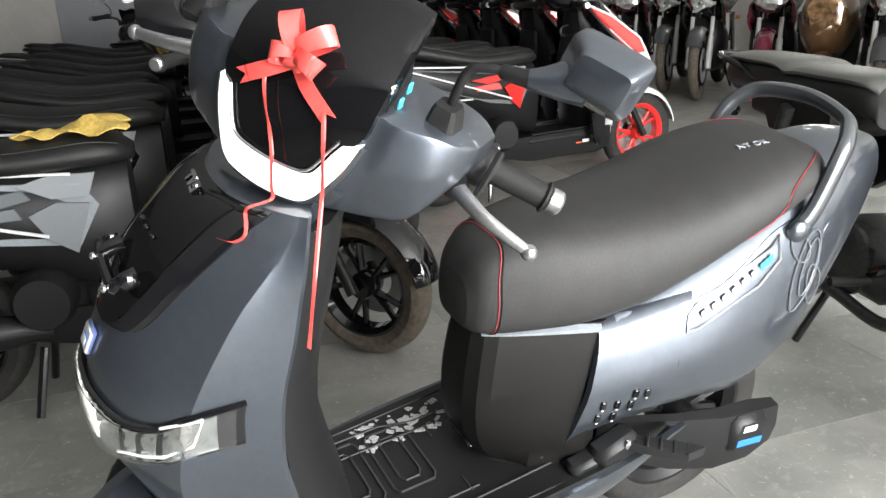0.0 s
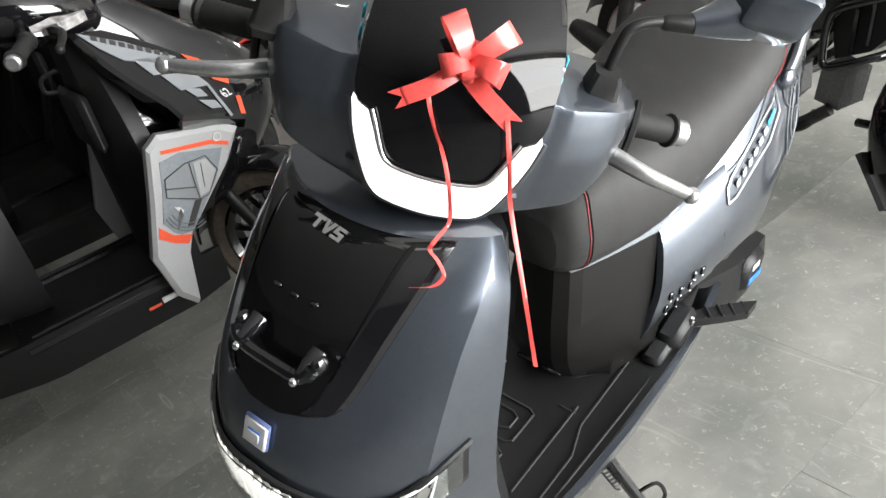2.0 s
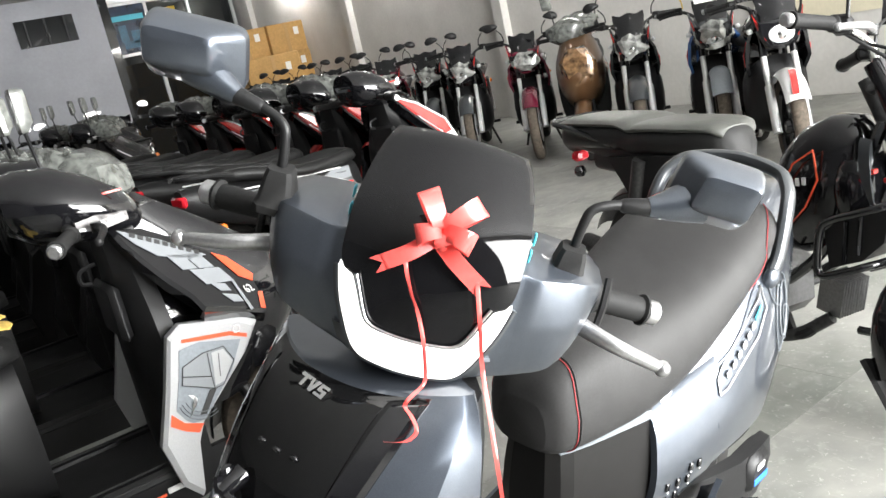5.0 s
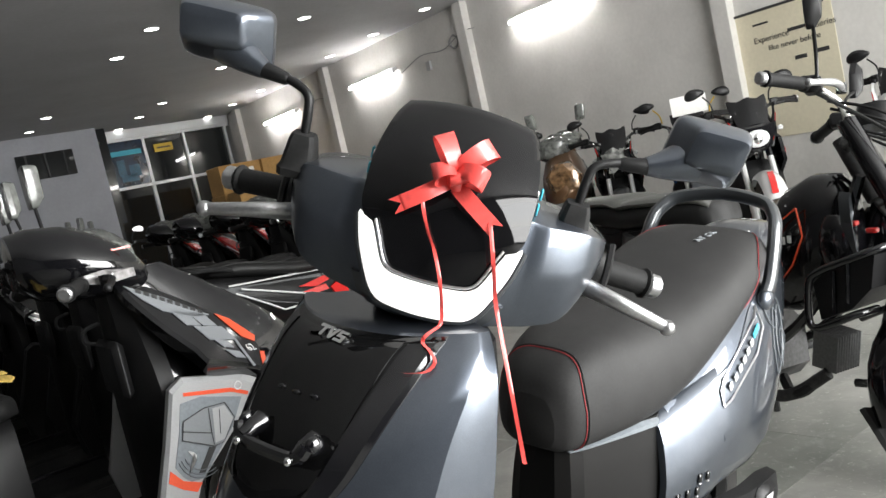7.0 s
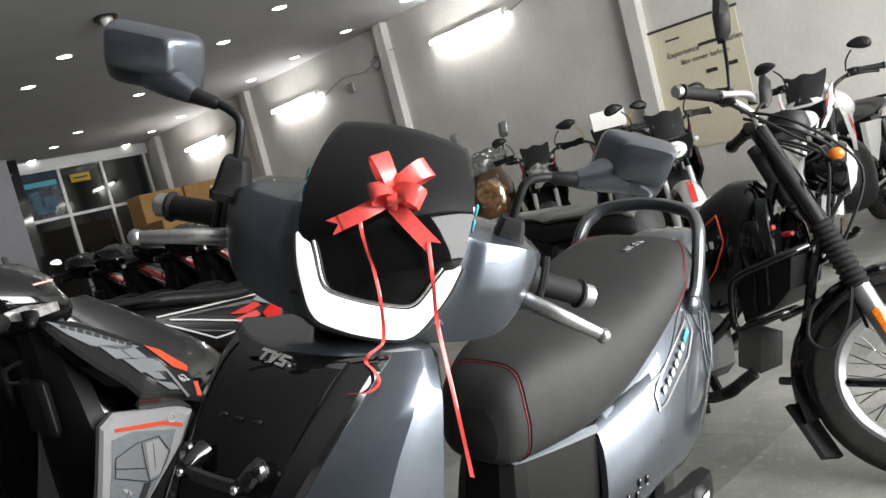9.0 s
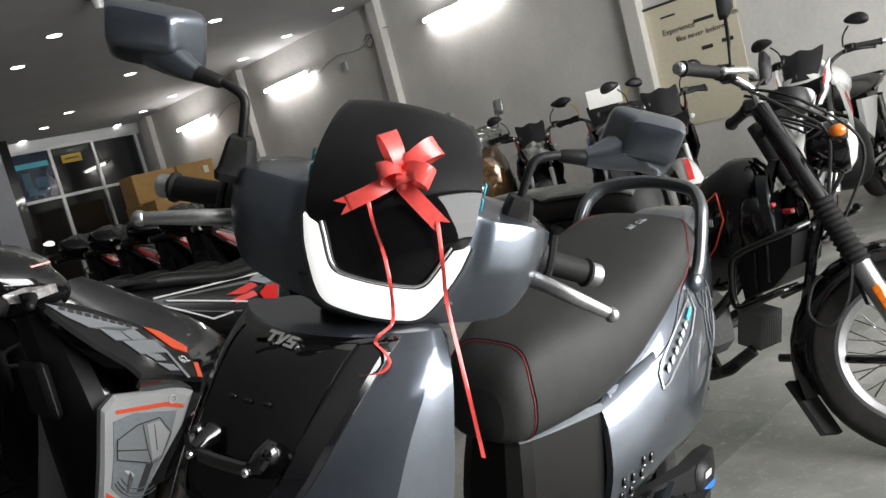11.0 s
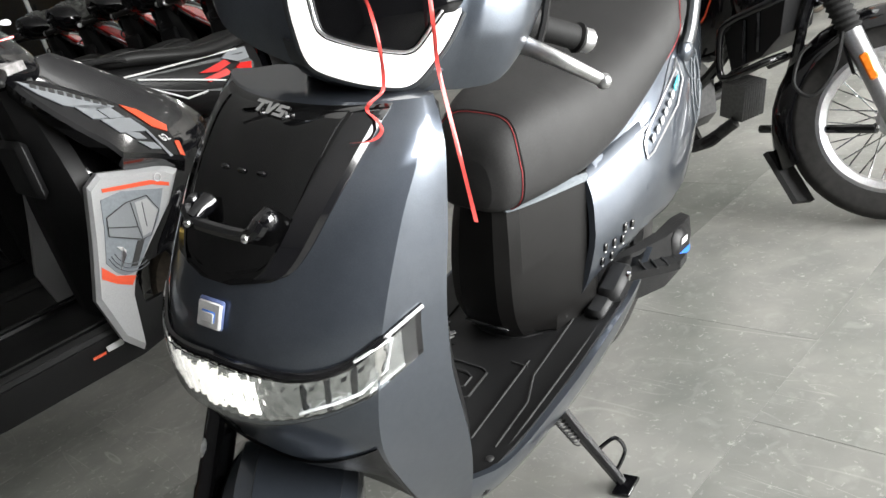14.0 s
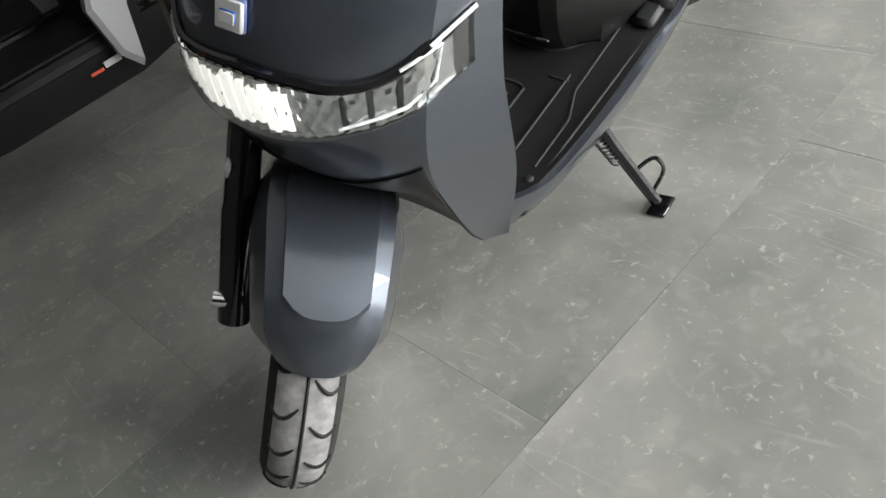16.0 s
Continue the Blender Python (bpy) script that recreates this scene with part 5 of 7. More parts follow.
po, pi_ = u_path(outer), u_path(inner)
grid = [[Vector((a.x + (b.x - a.x) * t, visor_y(a.x + (b.x - a.x) * t, a.z + (b.z - a.z) * t) - 0.006 - 0.004 * math.sin(math.pi * t), a.z + (b.z - a.z) * t)) for t in (0, 0.15, 0.5, 0.85, 1)] for a, b in zip(po, pi_)]
drl = part("daytime_lamp", Shape().slab(grid, (0, 0.012, 0)), DRL, ev, "lit white U-shaped daytime lamp", 60, m=STEER)
part("lamp_trim", Shape().tube([Vector((p.x * 0.955, visor_y(p.x, p.z) - 0.006, p.z + 0.005)) for p in pi_], 0.0018, 6), ALU, drl, m=STEER)
part("lamp_bezel", Shape().tube([Vector((p.x * 1.02, visor_y(p.x, p.z) + 0.0, p.z - 0.002)) for p in po], 0.005, 8), PAINT_DARK, drl, m=STEER)
# chin under the lamp
part("nacelle_chin", Shape().loft([[Vector((x, y, z)) for x, y, z in ((-w, y0 + 0.012, z), (-w * 0.6, y0, z), (w * 0.6, y0, z), (w, y0 + 0.012, z), (w, 0.26, z), (-w, 0.26, z))] for z, w, y0 in ((0.970, 0.092, 0.125), (0.952, 0.082, 0.120), (0.936, 0.066, 0.124), (0.926, 0.056, 0.138))]), PAINT_DARK, nac, m=STEER)

for s in (-1, 1):
    part("switch_housing", Shape().tube([(s * 0.176, 0.29, 1.0), (s * 0.20, 0.297, 0.995), (s * 0.212, 0.30, 0.992)], [0.03, 0.029, 0.022], 14), PLASTIC, ev, "black switch housing", m=STEER)
    grip_and_lever(ev, s, 0.205, 0.289 - 0.006 * s, 0.300, 0.992, 0.322, 0.980, (0.306, 0.226, 0.963), (0.185, 0.243, 0.985), STEER)
    part("switch", Shape().box((s * 0.195, 0.318, 1.012), (0.02, 0.012, 0.012), 0.003), GLOSS_BLACK, ev, m=STEER)
    part("wing_edge", Shape().tube(spline([(s * 0.215, 0.245, 0.985), (s * 0.217, 0.26, 1.01), (s * 0.217, 0.28, 1.035)], 4), 0.005, 6), PLASTIC, nac, m=STEER)
    dx = -0.021 * s
    rounded_mirror(ev, s, (0.174 + dx, 0.228, 1.074), ((0.174 + dx, 0.23, 1.07), (0.176 + dx, 0.235, 1.118), (0.182 + dx, 0.240, 1.138), (0.205 + dx, 0.248, 1.147), (0.238 + dx, 0.258, 1.150)), (0.308 + 0.8 * dx, 0.288, 1.181), 0.106 - 0.010 * s, 0.076, 0.044, PAINT, STEER, -6)
    arm_ = part("mirror_arm", Shape().tube([(s * (x + dx), y, z) for x, y, z in ((0.243, 0.258, 1.150), (0.258, 0.262, 1.154), (0.275, 0.268, 1.160), (0.298, 0.276, 1.168))], [0.0115, 0.016, 0.022, 0.028], 14), PAINT, ev, m=STEER)
    part("sleeve", Shape().tube([(s * (x + dx), y, z) for x, y, z in ((0.210, 0.2495, 1.1472), (0.214, 0.2505, 1.1476), (0.240, 0.2575, 1.1497), (0.246, 0.259, 1.1505))], [0.006, 0.0085, 0.0105, 0.0115], 12), PLASTIC, arm_, m=STEER)

# ---- gift bow of red ribbon tied round the visor (a thing of its own)
bow = thing("gift_bow", pose(0, 0, 0), "shiny red ribbon bow with two long tails on the visor", "ribbon bow")
HEAD = SCOOTER @ STEER


def head(x, z, lift=0.012):
    return HEAD @ Vector((x, visor_y(x, z) - lift, z))


def band(name, pts, width, wdir, parent, thick=0.0008, m=None, ends=False):
    """A strip of ribbon along pts, wide along wdir (one for all or one for each)."""
    pts = [Vector(p) for p in pts]
    grid = []
    for i, p in enumerate(pts):
        w = Vector(wdir[i] if isinstance(wdir, list) else wdir).normalized() * (width[i] if isinstance(width, list) else width) / 2
        grid.append([p - w, p, p + w])
    d = (pts[1] - pts[0]).cross(grid[0][2] - grid[0][0]).normalized() * thick
    return part(name, Shape().slab(grid, d), RIBBON, parent, "", 80)


def loop(direction, reach, high, twist, name):
    """One loop of the bow, built in the visor's plane and bulging forward."""
    base = head(0.002, 1.105, 0.012)
    ux = (HEAD.to_3x3() @ Vector((1, 0, 0))).normalized()
    uz = (head(0, 1.12) - head(0, 1.07)).normalized()
    un = ux.cross(uz).normalized()
    if un.dot(HEAD.to_3x3() @ Vector((0, -1, 0))) < 0:
        un = -un
    d = (ux * math.cos(radians(direction)) + uz * math.sin(radians(direction))).normalized()
    e = un.cross(d).normalized()
    pts, ws = [], []
    for k in range(19):
        t = k / 18
        a = math.pi * 2 * t
        r = reach * (0.5 - 0.5 * math.cos(a))
        h = high * math.sin(a) * 0.5 + 0.010 + 0.006 * math.sin(math.pi * t)
        pts.append(base + d * r + un * (h + high * 0.35))
        ws.append(e + un * twist * math.sin(a))
    wid = [0.011 + 0.013 * math.sin(math.pi * k / 18) ** 0.8 for k in range(19)]
    return band(name, pts, wid, ws, bow)


for direction, reach, high, twist in ((124, 0.046, 0.026, 0.3), (46, 0.050, 0.026, 0.45), (-12, 0.036, 0.026, 0.5), (205, 0.028, 0.024, 0.4), (85, 0.020, 0.020, 0.2), (-60, 0.016, 0.018, 0.2)):
    loop(direction, reach, high, twist, "loop")
part("knot", Shape().ball(head(0.002, 1.105, 0.024), 0.010, 12, (0.75, 0.9, 1.35)), RIBBON, bow)
ux = (HEAD.to_3x3() @ Vector((1, 0, 0))).normalized()


def tail(pts, width, name="tail"):
    ps = [head(x, z, l) for x, z, l in pts]
    ps = spline(ps, 5)
    ws = []
    for i, p in enumerate(ps):
        d = (ps[min(i + 1, len(ps) - 1)] - ps[max(i - 1, 0)]).normalized()
        n = HEAD.to_3x3() @ Vector((0, -1, 0.25))
        ws.append(n.cross(d).normalized())
    b = band(name, ps, width, ws, bow)
    d = (ps[-1] - ps[-2]).normalized()
    for s in (-1, 1):
        tip = ps[-1] + ws[-1] * s * width * 0.5 + d * 0.012
        tri = [ps[-1], ps[-1] + ws[-1] * s * width / 2, tip]
        part("tail_point", Shape().plate(tri, (HEAD.to_3x3() @ Vector((0, -0.0008, 0)))), RIBBON, bow)


tail([(-0.004, 1.103, 0.018), (-0.026, 1.088, 0.024), (-0.050, 1.070, 0.02)], 0.018)
tail([(0.006, 1.100, 0.018), (0.026, 1.088, 0.020), (0.052, 1.070, 0.015)], 0.019)


def strand(pts, width, name="strand"):
    ps = spline(pts, 6)
    band(name, ps, width, [(HEAD.to_3x3() @ Vector((0.9, 0.25 * math.sin(i * 0.35), 0))) for i in range(len(ps))], bow)


strand([head(-0.024, 1.094, 0.022), head(-0.027, 1.078, 0.018), head(-0.014, 1.05, 0.014), head(-0.001, 1.03, 0.013), head(0.010, 1.008, 0.014), head(0.018, 0.988, 0.018), head(0.024, 0.968, 0.019), head(0.026, 0.950, 0.016),
        SCOOTER @ Vector((0.112, 0.108, 0.924)), SCOOTER @ Vector((0.110, 0.104, 0.916)), SCOOTER @ Vector((0.124, 0.100, 0.910)), SCOOTER @ Vector((0.135, 0.094, 0.901)), SCOOTER @ Vector((0.130, 0.082, 0.893)), SCOOTER @ Vector((0.113, 0.068, 0.893))], 0.0045)
a0 = head(0.052, 1.072, 0.016)
end = Vector((0.464, 0.905, 0.725))
low = head(0.082, 0.985, 0.022)
strand([a0, head(0.060, 1.05, 0.014), head(0.071, 1.018, 0.017), low, low.lerp(end, 0.35), low.lerp(end, 0.7), end], 0.005)

# ---------------------------------------------------------------- sport scooters
# local axes as above; the origin lies under the front axle


def sport_scooter(m, label, look_):
    """A sporty petrol scooter. look_: materials for body, wings, panel, accents, wheel, and whether the hammer print is on it."""
    body, wing, panel, accent, rim = look_["body"], look_["wing"], look_["panel"], look_["accent"], look_["rim"]
    t = thing("sport_scooter", m, label, "scooter", "row of sport scooters")
    FRONT = Matrix.Translation((-0.06 if look_["steer"] else 0, 0.08 if look_["steer"] else 0, 0)) @ Matrix.Rotation(radians(look_["steer"]), 4, "Z")
    wheel(t, (0, 0, 0.23), 0.23, 0.1, look_["tyre"], rim, "alloy", True, FRONT, "front_wheel")
    wheel(t, (0, 1.285, 0.23), 0.23, 0.11, TYRE, rim, "alloy", False, None, "rear_wheel")
    # front mudguard
    grid = []
    for i in range(17):
        a = radians(10 + 165 * i / 16)
        grid.append([Vector((0.066 * u, -(0.262 - 0.03 * abs(u) ** 3) * math.cos(a), 0.23 + (0.262 - 0.03 * abs(u) ** 3) * math.sin(a))) for u in [j / 4 - 1 for j in range(9)]])
    part("front_mudguard", Shape().slab(grid, (0, 0.004, -0.006)), look_["guard"], t, m=FRONT)
    for s in (-1, 1):
        part("fork_leg", Shape().tube([(s * 0.075, 0, 0.22), (s * 0.07, 0.10, 0.42), (s * 0.06, 0.16, 0.56)], 0.019, 10), PLASTIC, t, m=FRONT)
    # nose and leg shield
    zs = [0.40, 0.50, 0.60, 0.68, 0.76, 0.84, 0.92, 0.98]
    fy = hermite(zs, [0.17, 0.04, -0.035, -0.05, 0.0, 0.09, 0.19, 0.27])
    cw = hermite(zs, [0.10, 0.16, 0.19, 0.20, 0.195, 0.175, 0.145, 0.11] if look_.get("family") else [0.09, 0.12, 0.14, 0.145, 0.125, 0.092, 0.080, 0.075])
    by = hermite(zs, [0.34, 0.34, 0.345, 0.35, 0.37, 0.39, 0.41, 0.42])
    rings = []
    for i in range(22):
        z = 0.40 + 0.58 * i / 21
        f, w, b = fy(z), cw(z), by(z)
        half = [(0, f), (w * 0.35, f + 0.02 * (b - f)), (w * 0.7, f + 0.2 * (b - f)), (w * 0.92, f + 0.5 * (b - f)), (w, f + 0.8 * (b - f)), (w * 0.98, b), (w * 0.5, b + 0.02), (0, b + 0.025)]
        rings.append([Vector((x, y, z)) for x, y in half] + [Vector((-x, y, z)) for x, y in half[-2:0:-1]])
    part("front_apron", Shape().loft(rings), body, t, "", 45)
    rings = []
    shield_w = hermite([0.24, 0.40, 0.60, 0.72, 0.84, 0.94], [0.17, 0.20, 0.21, 0.185, 0.12, 0.095])
    for i in range(12):
        z = 0.24 + 0.70 * i / 11
        w = shield_w(z)
        rings.append([Vector((x, y, z)) for x, y in ((w, 0.36), (w, 0.40), (w * 0.7, 0.44), (0, 0.455), (-w * 0.7, 0.44), (-w, 0.40), (-w, 0.36), (0, 0.34))])
    part("inner_leg_shield", Shape().loft(rings), PLASTIC, t)
    part("glove_box", Shape().box((-0.04, 0.46, 0.74), (0.2, 0.03, 0.15), 0.015), PLASTIC, t)
    part("bag_hook", Shape().tube(spline([(0.0, 0.46, 0.86), (0.0, 0.50, 0.85), (0.0, 0.505, 0.82), (0, 0.48, 0.81)], 4), 0.006, 6), PLASTIC, t)
    if look_.get("family"):
        cowl_film = random.Random(3)
        film = Shape().ball((0, -0.0, 0.74), 0.15, 11, (0.95, 0.35, 1.2))
        film.v = [p + Vector([cowl_film.uniform(-0.02, 0.02) for _ in range(3)]) for p in film.v]
        part("apron_film", film, FILM_BROWN, t, "crumpled clear film over the bronze front", 28)
    for s in () if look_.get("family") else (-1, 1):
        # sloping upper flank with stripes
        def flank_at(y, z, lift=0.0):
            return Vector((s * (0.143 + 0.967 * (y - 0.416) - 1.277 * (z - 0.945) + 0.53 * lift), y - 0.51 * lift, z + 0.676 * lift))

        top = [(0.425, 0.958), (0.35, 0.936), (0.279, 0.889), (0.196, 0.823), (0.155, 0.786), (0.101, 0.722), (0.108, 0.685), (0.134, 0.648), (0.22, 0.690), (0.301, 0.724), (0.313, 0.757), (0.355, 0.815), (0.388, 0.870), (0.412, 0.918)]
        mid_y, mid_z = sum(p[0] for p in top) / len(top), sum(p[1] for p in top) / len(top)
        inset = [(mid_y + (y - mid_y) * 0.94, mid_z + (z - mid_z) * 0.94) for y, z in top]
        back = [flank_at(y, z) - Vector((s * 0.05, 0.0, 0.04)) for y, z in top]
        fl = Shape().loft([back, [flank_at(y, z, -0.010) for y, z in top], [flank_at(y, z) for y, z in inset]])
        flank = part("upper_flank", fl, body, t, "", 20)

        def decal(name, pts, material, lift=0.0):
            return part(name, Shape().plate([flank_at(y, z, 0.0025 + lift) for y, z in pts], (-s * 0.002, 0, -0.002)), material, flank)

        if look_["hammer"]:
            decal("stripe", ((0.412, 0.945), (0.314, 0.888), (0.209, 0.812), (0.262, 0.821), (0.345, 0.862), (0.383, 0.902)), GREY_PRINT)
            for k in range(9):
                a, b = 0.384 - 0.0185 * k, 0.925 - 0.0118 * k
                decal("letter_bar", ((a, b + 0.004), (a - 0.013, b - 0.004), (a - 0.007, b - 0.011), (a + 0.006, b - 0.003)), DARK_TEXT, 0.0015)
            for a, b in ((0.323, 0.854), (0.274, 0.838), (0.283, 0.804), (0.241, 0.791)):
                decal("check", ((a, b), (a - 0.046, b - 0.016), (a - 0.066, b - 0.056), (a - 0.022, b - 0.042)), GREY_PRINT)
            for a, b in ((0.250, 0.761), (0.234, 0.729)):
                decal("check", ((a, b), (a - 0.042, b - 0.020), (a - 0.048, b - 0.038), (a - 0.018, b - 0.026)), GREY_PRINT)
            decal("bright_line", ((0.184, 0.739), (0.176, 0.737), (0.172, 0.668), (0.182, 0.670)), GREY_PRINT)
            decal("orange_stripe", ((0.190, 0.810), (0.152, 0.784), (0.104, 0.722), (0.118, 0.712), (0.153, 0.738)), ORANGE_RED)
            decal("orange_stripe", ((0.126, 0.688), (0.112, 0.682), (0.135, 0.653), (0.148, 0.660)), ORANGE_RED)
            u_ = (flank_at(0.12, 0.697) - flank_at(0.17, 0.706)).normalized() * -s
            n_ = Vector((s * 0.53, -0.512, 0.676)).normalized()
            v_ = n_.cross(u_)
            mm = Matrix((u_, v_, n_)).transposed().to_4x4()
            mm.translation = flank_at(0.149, 0.704, 0.003)
            words("number_print", "62", 0.036, mm, WHITE_PRINT, flank)
        else:
            decal("stripe", ((0.405, 0.942), (0.29, 0.883), (0.14, 0.752), (0.115, 0.70), (0.19, 0.72), (0.33, 0.845)), accent)
            decal("stripe", ((0.335, 0.838), (0.195, 0.712), (0.21, 0.712), (0.345, 0.828)), WHITE_PRINT)
            if accent == RED_PAINT:
                sw = [Vector((s * x, y, z)) for x, y, z in ((0.110, 0.415, 0.965), (0.150, 0.28, 0.895), (0.190, 0.13, 0.775), (0.202, 0.065, 0.64), (0.198, 0.12, 0.595), (0.194, 0.22, 0.68), (0.150, 0.34, 0.82))]
                swoosh = part("side_swoosh", Shape().plate(sw, (-s * 0.03, 0, -0.01)), accent, t, "bright red swoosh along the leg shield")
                part("edge_line", Shape().tube([p + Vector((s * 0.004, 0, 0)) for p in sw[:4]], 0.006, 6), WHITE_PRINT, swoosh)
                part("letter_bar", Shape().plate([Vector((s * x, y, z)) for x, y, z in ((0.205, 0.10, 0.70), (0.205, 0.085, 0.665), (0.204, 0.17, 0.655), (0.203, 0.19, 0.69))], (-s * 0.004, 0, 0)), WHITE_PRINT, swoosh)
        # wing panel standing off the flank
        def face(y, z, lift):
            """The wing's outer face, a plane turned in towards the front, out by lift."""
            return Vector((s * (0.281 + 0.166 * (y - 0.393) + 0.125 * (z - 0.682) + lift), y, z))

        o = [(0.402, 0.679), (0.365, 0.700), (0.198, 0.654), (0.161, 0.627), (0.213, 0.557), (0.372, 0.428), (0.399, 0.377), (0.422, 0.233), (0.462, 0.285), (0.487, 0.413), (0.44, 0.55)]
        my, mz = sum(p[0] for p in o) / len(o), sum(p[1] for p in o) / len(o)
        wp = part("wing_panel", Shape().loft([[face(y, z, -0.035) for y, z in o], [face(y, z, -0.010) for y, z in o], [face(my + (y - my) * 0.90, mz + (z - mz) * 0.94, 0.0) for y, z in o]]), wing, t, "", 15)

        if look_["hammer"] or look_["panel"]:
            def wdecal(name, pts, material, lift):
                return part(name, Shape().plate([face(y, z, lift) for y, z in pts], (-s * 0.003, 0, 0)), material, wp)
            wdecal("red_line", ((0.372, 0.664), (0.247, 0.633), (0.200, 0.607), (0.203, 0.598), (0.248, 0.622), (0.373, 0.655)), ORANGE_RED, 0.002)
            wdecal("print_ground", ((0.385, 0.640), (0.331, 0.640), (0.222, 0.600), (0.262, 0.534), (0.366, 0.436), (0.399, 0.442), (0.414, 0.458), (0.431, 0.492), (0.403, 0.571)), GREY_MID, 0.002)
            wdecal("pale_block", ((0.388, 0.596), (0.330, 0.609), (0.272, 0.603), (0.253, 0.556), (0.296, 0.505), (0.322, 0.505), (0.359, 0.527), (0.400, 0.551)), GREY_PRINT, 0.004)
            wdecal("pale_side", ((0.308, 0.600), (0.274, 0.596), (0.258, 0.556), (0.292, 0.512), (0.318, 0.512)), GREY_PANEL, 0.0055)
            wdecal("dark_handle", ((0.335, 0.508), (0.318, 0.502), (0.360, 0.450), (0.376, 0.455)), DARK_TEXT, 0.0045)
            wdecal("bolt_mark", ((0.392, 0.520), (0.376, 0.490), (0.386, 0.492), (0.402, 0.462), (0.372, 0.500), (0.378, 0.512)), WHITE_PRINT, 0.006)
            for pts in (((0.388, 0.596), (0.330, 0.609), (0.272, 0.603), (0.253, 0.556), (0.296, 0.505), (0.322, 0.505), (0.359, 0.527), (0.400, 0.551), (0.388, 0.596)), ((0.318, 0.604), (0.322, 0.540), (0.322, 0.505)), ((0.322, 0.540), (0.394, 0.572)), ((0.29, 0.592), (0.30, 0.53))):
                part("print_line", Shape().tube([face(y, z, 0.0056) for y, z in pts], 0.0012, 4), DARK_TEXT, wp)
            for r_ in (0.052, 0.062, 0.070):
                part("print_arc", Shape().tube([face(0.352 + r_ * math.cos(a), 0.515 + r_ * 1.1 * math.sin(a), 0.0046) for a in [radians(250 + 100 * k / 10) for k in range(11)]], 0.0012, 4), GREY_DEEP, wp)
            wdecal("orange_band", ((0.445, 0.490), (0.418, 0.452), (0.372, 0.428), (0.390, 0.410), (0.424, 0.432), (0.455, 0.462)), ORANGE_RED, 0.002)
            ring_ = [face(0.226 + 0.010 * math.cos(a), 0.632 + 0.010 * math.sin(a), 0.003) for a in [2 * math.pi * k / 16 for k in range(17)]]
            part("round_mark", Shape().tube(ring_, 0.0016, 5), WHITE_PRINT, wp)
    # floor and sills
    part("floorboard", Shape().box((0, 0.60, 0.30), (0.33, 0.46, 0.03), 0.008), PLASTIC, t)
    for s in (-1, 1):
        grid = []
        for i in range(15):
            y = 0.30 + 0.74 * i / 14
            lo = 0.19 + 0.05 * max(0, (y - 0.8)) / 0.24 + 0.02 * max(0, 0.4 - y) / 0.1
            row = [Vector((s * (0.14 + 0.035 * u - 0.01 * u * u), y, lo + (0.325 + 0.05 * max(0, y - 0.85) - lo) * u)) for u in (0, 0.3, 0.55, 0.8, 1.0)]
            grid.append(row)
        sill = part("sill", Shape().slab(grid, (-s * 0.02, 0, 0)), PLASTIC, t)
        if not look_["panel"]:
            continue
        part("brand_bar", Shape().box((s * 0.168, 0.47, 0.262), (0.004, 0.045, 0.016), 0.001), WHITE_PRINT, sill)
        part("red_bar", Shape().box((s * 0.168, 0.515, 0.256), (0.004, 0.035, 0.008), 0.001), ORANGE_RED, sill)
        part("tread_rib", Shape().tube([(s * 0.155, 0.42, 0.332), (s * 0.155, 0.80, 0.332)], 0.004, 5), RUBBER, sill)
    # rear body
    ys = [0.72, 0.78, 0.90, 1.05, 1.25, 1.45, 1.60, 1.70]
    hw = hermite(ys, [0.10, 0.13, 0.16, 0.18, 0.17, 0.13, 0.08, 0.045])
    lo = hermite(ys, [0.32, 0.33, 0.36, 0.42, 0.50, 0.57, 0.64, 0.70])
    up = hermite(ys, [0.70, 0.71, 0.71, 0.715, 0.74, 0.78, 0.80, 0.80])
    part("rear_body", Shape().loft([ring(hw(y), (lo(y) + up(y)) / 2, (up(y) - lo(y)) / 2, y, 24, 3.4, 0.3, 0.12) for y in [0.72 + 0.98 * i / 24 for i in range(25)]]), PLASTIC, t, "", 50)

    def bx(y, z):
        h = max(-0.98, min(0.98, (z - (lo(y) + up(y)) / 2) / ((up(y) - lo(y)) / 2)))
        return hw(y) * (1 - 0.3 * max(0, -h) - 0.12 * max(0, h)) * (1 - abs(h) ** 3.4) ** (1 / 3.4)

    for s in (-1, 1):
        def flank_piece(name, pts, material, lift, thick=0.012):
            return part(name, Shape().plate([Vector((s * (bx(y, z) + lift), y, z)) for y, z in pts], (-s * thick, 0, 0)), material, t, "", 25)
        flank_piece("side_panel", ((0.84, 0.665), (0.80, 0.60), (0.86, 0.50), (1.05, 0.53), (1.30, 0.61), (1.50, 0.70), (1.52, 0.735), (1.2, 0.70), (1.0, 0.68)), panel or body, 0.012)
        flank_piece("corner_panel", ((0.82, 0.61), (0.87, 0.48), (0.93, 0.53), (0.97, 0.60), (0.90, 0.625)), look_["corner"], 0.018)
        flank_piece("pale_panel", ((0.80, 0.685), (0.82, 0.63), (0.91, 0.635), (0.99, 0.675), (0.92, 0.69)), GREY_PRINT, 0.017)
        flank_piece("accent_bar", ((0.98, 0.665), (0.96, 0.64), (1.06, 0.625), (1.16, 0.65)), accent, 0.017)
        flank_piece("letter_bar", ((1.00, 0.625), (0.985, 0.595), (1.13, 0.595), (1.15, 0.62)), accent, 0.017)
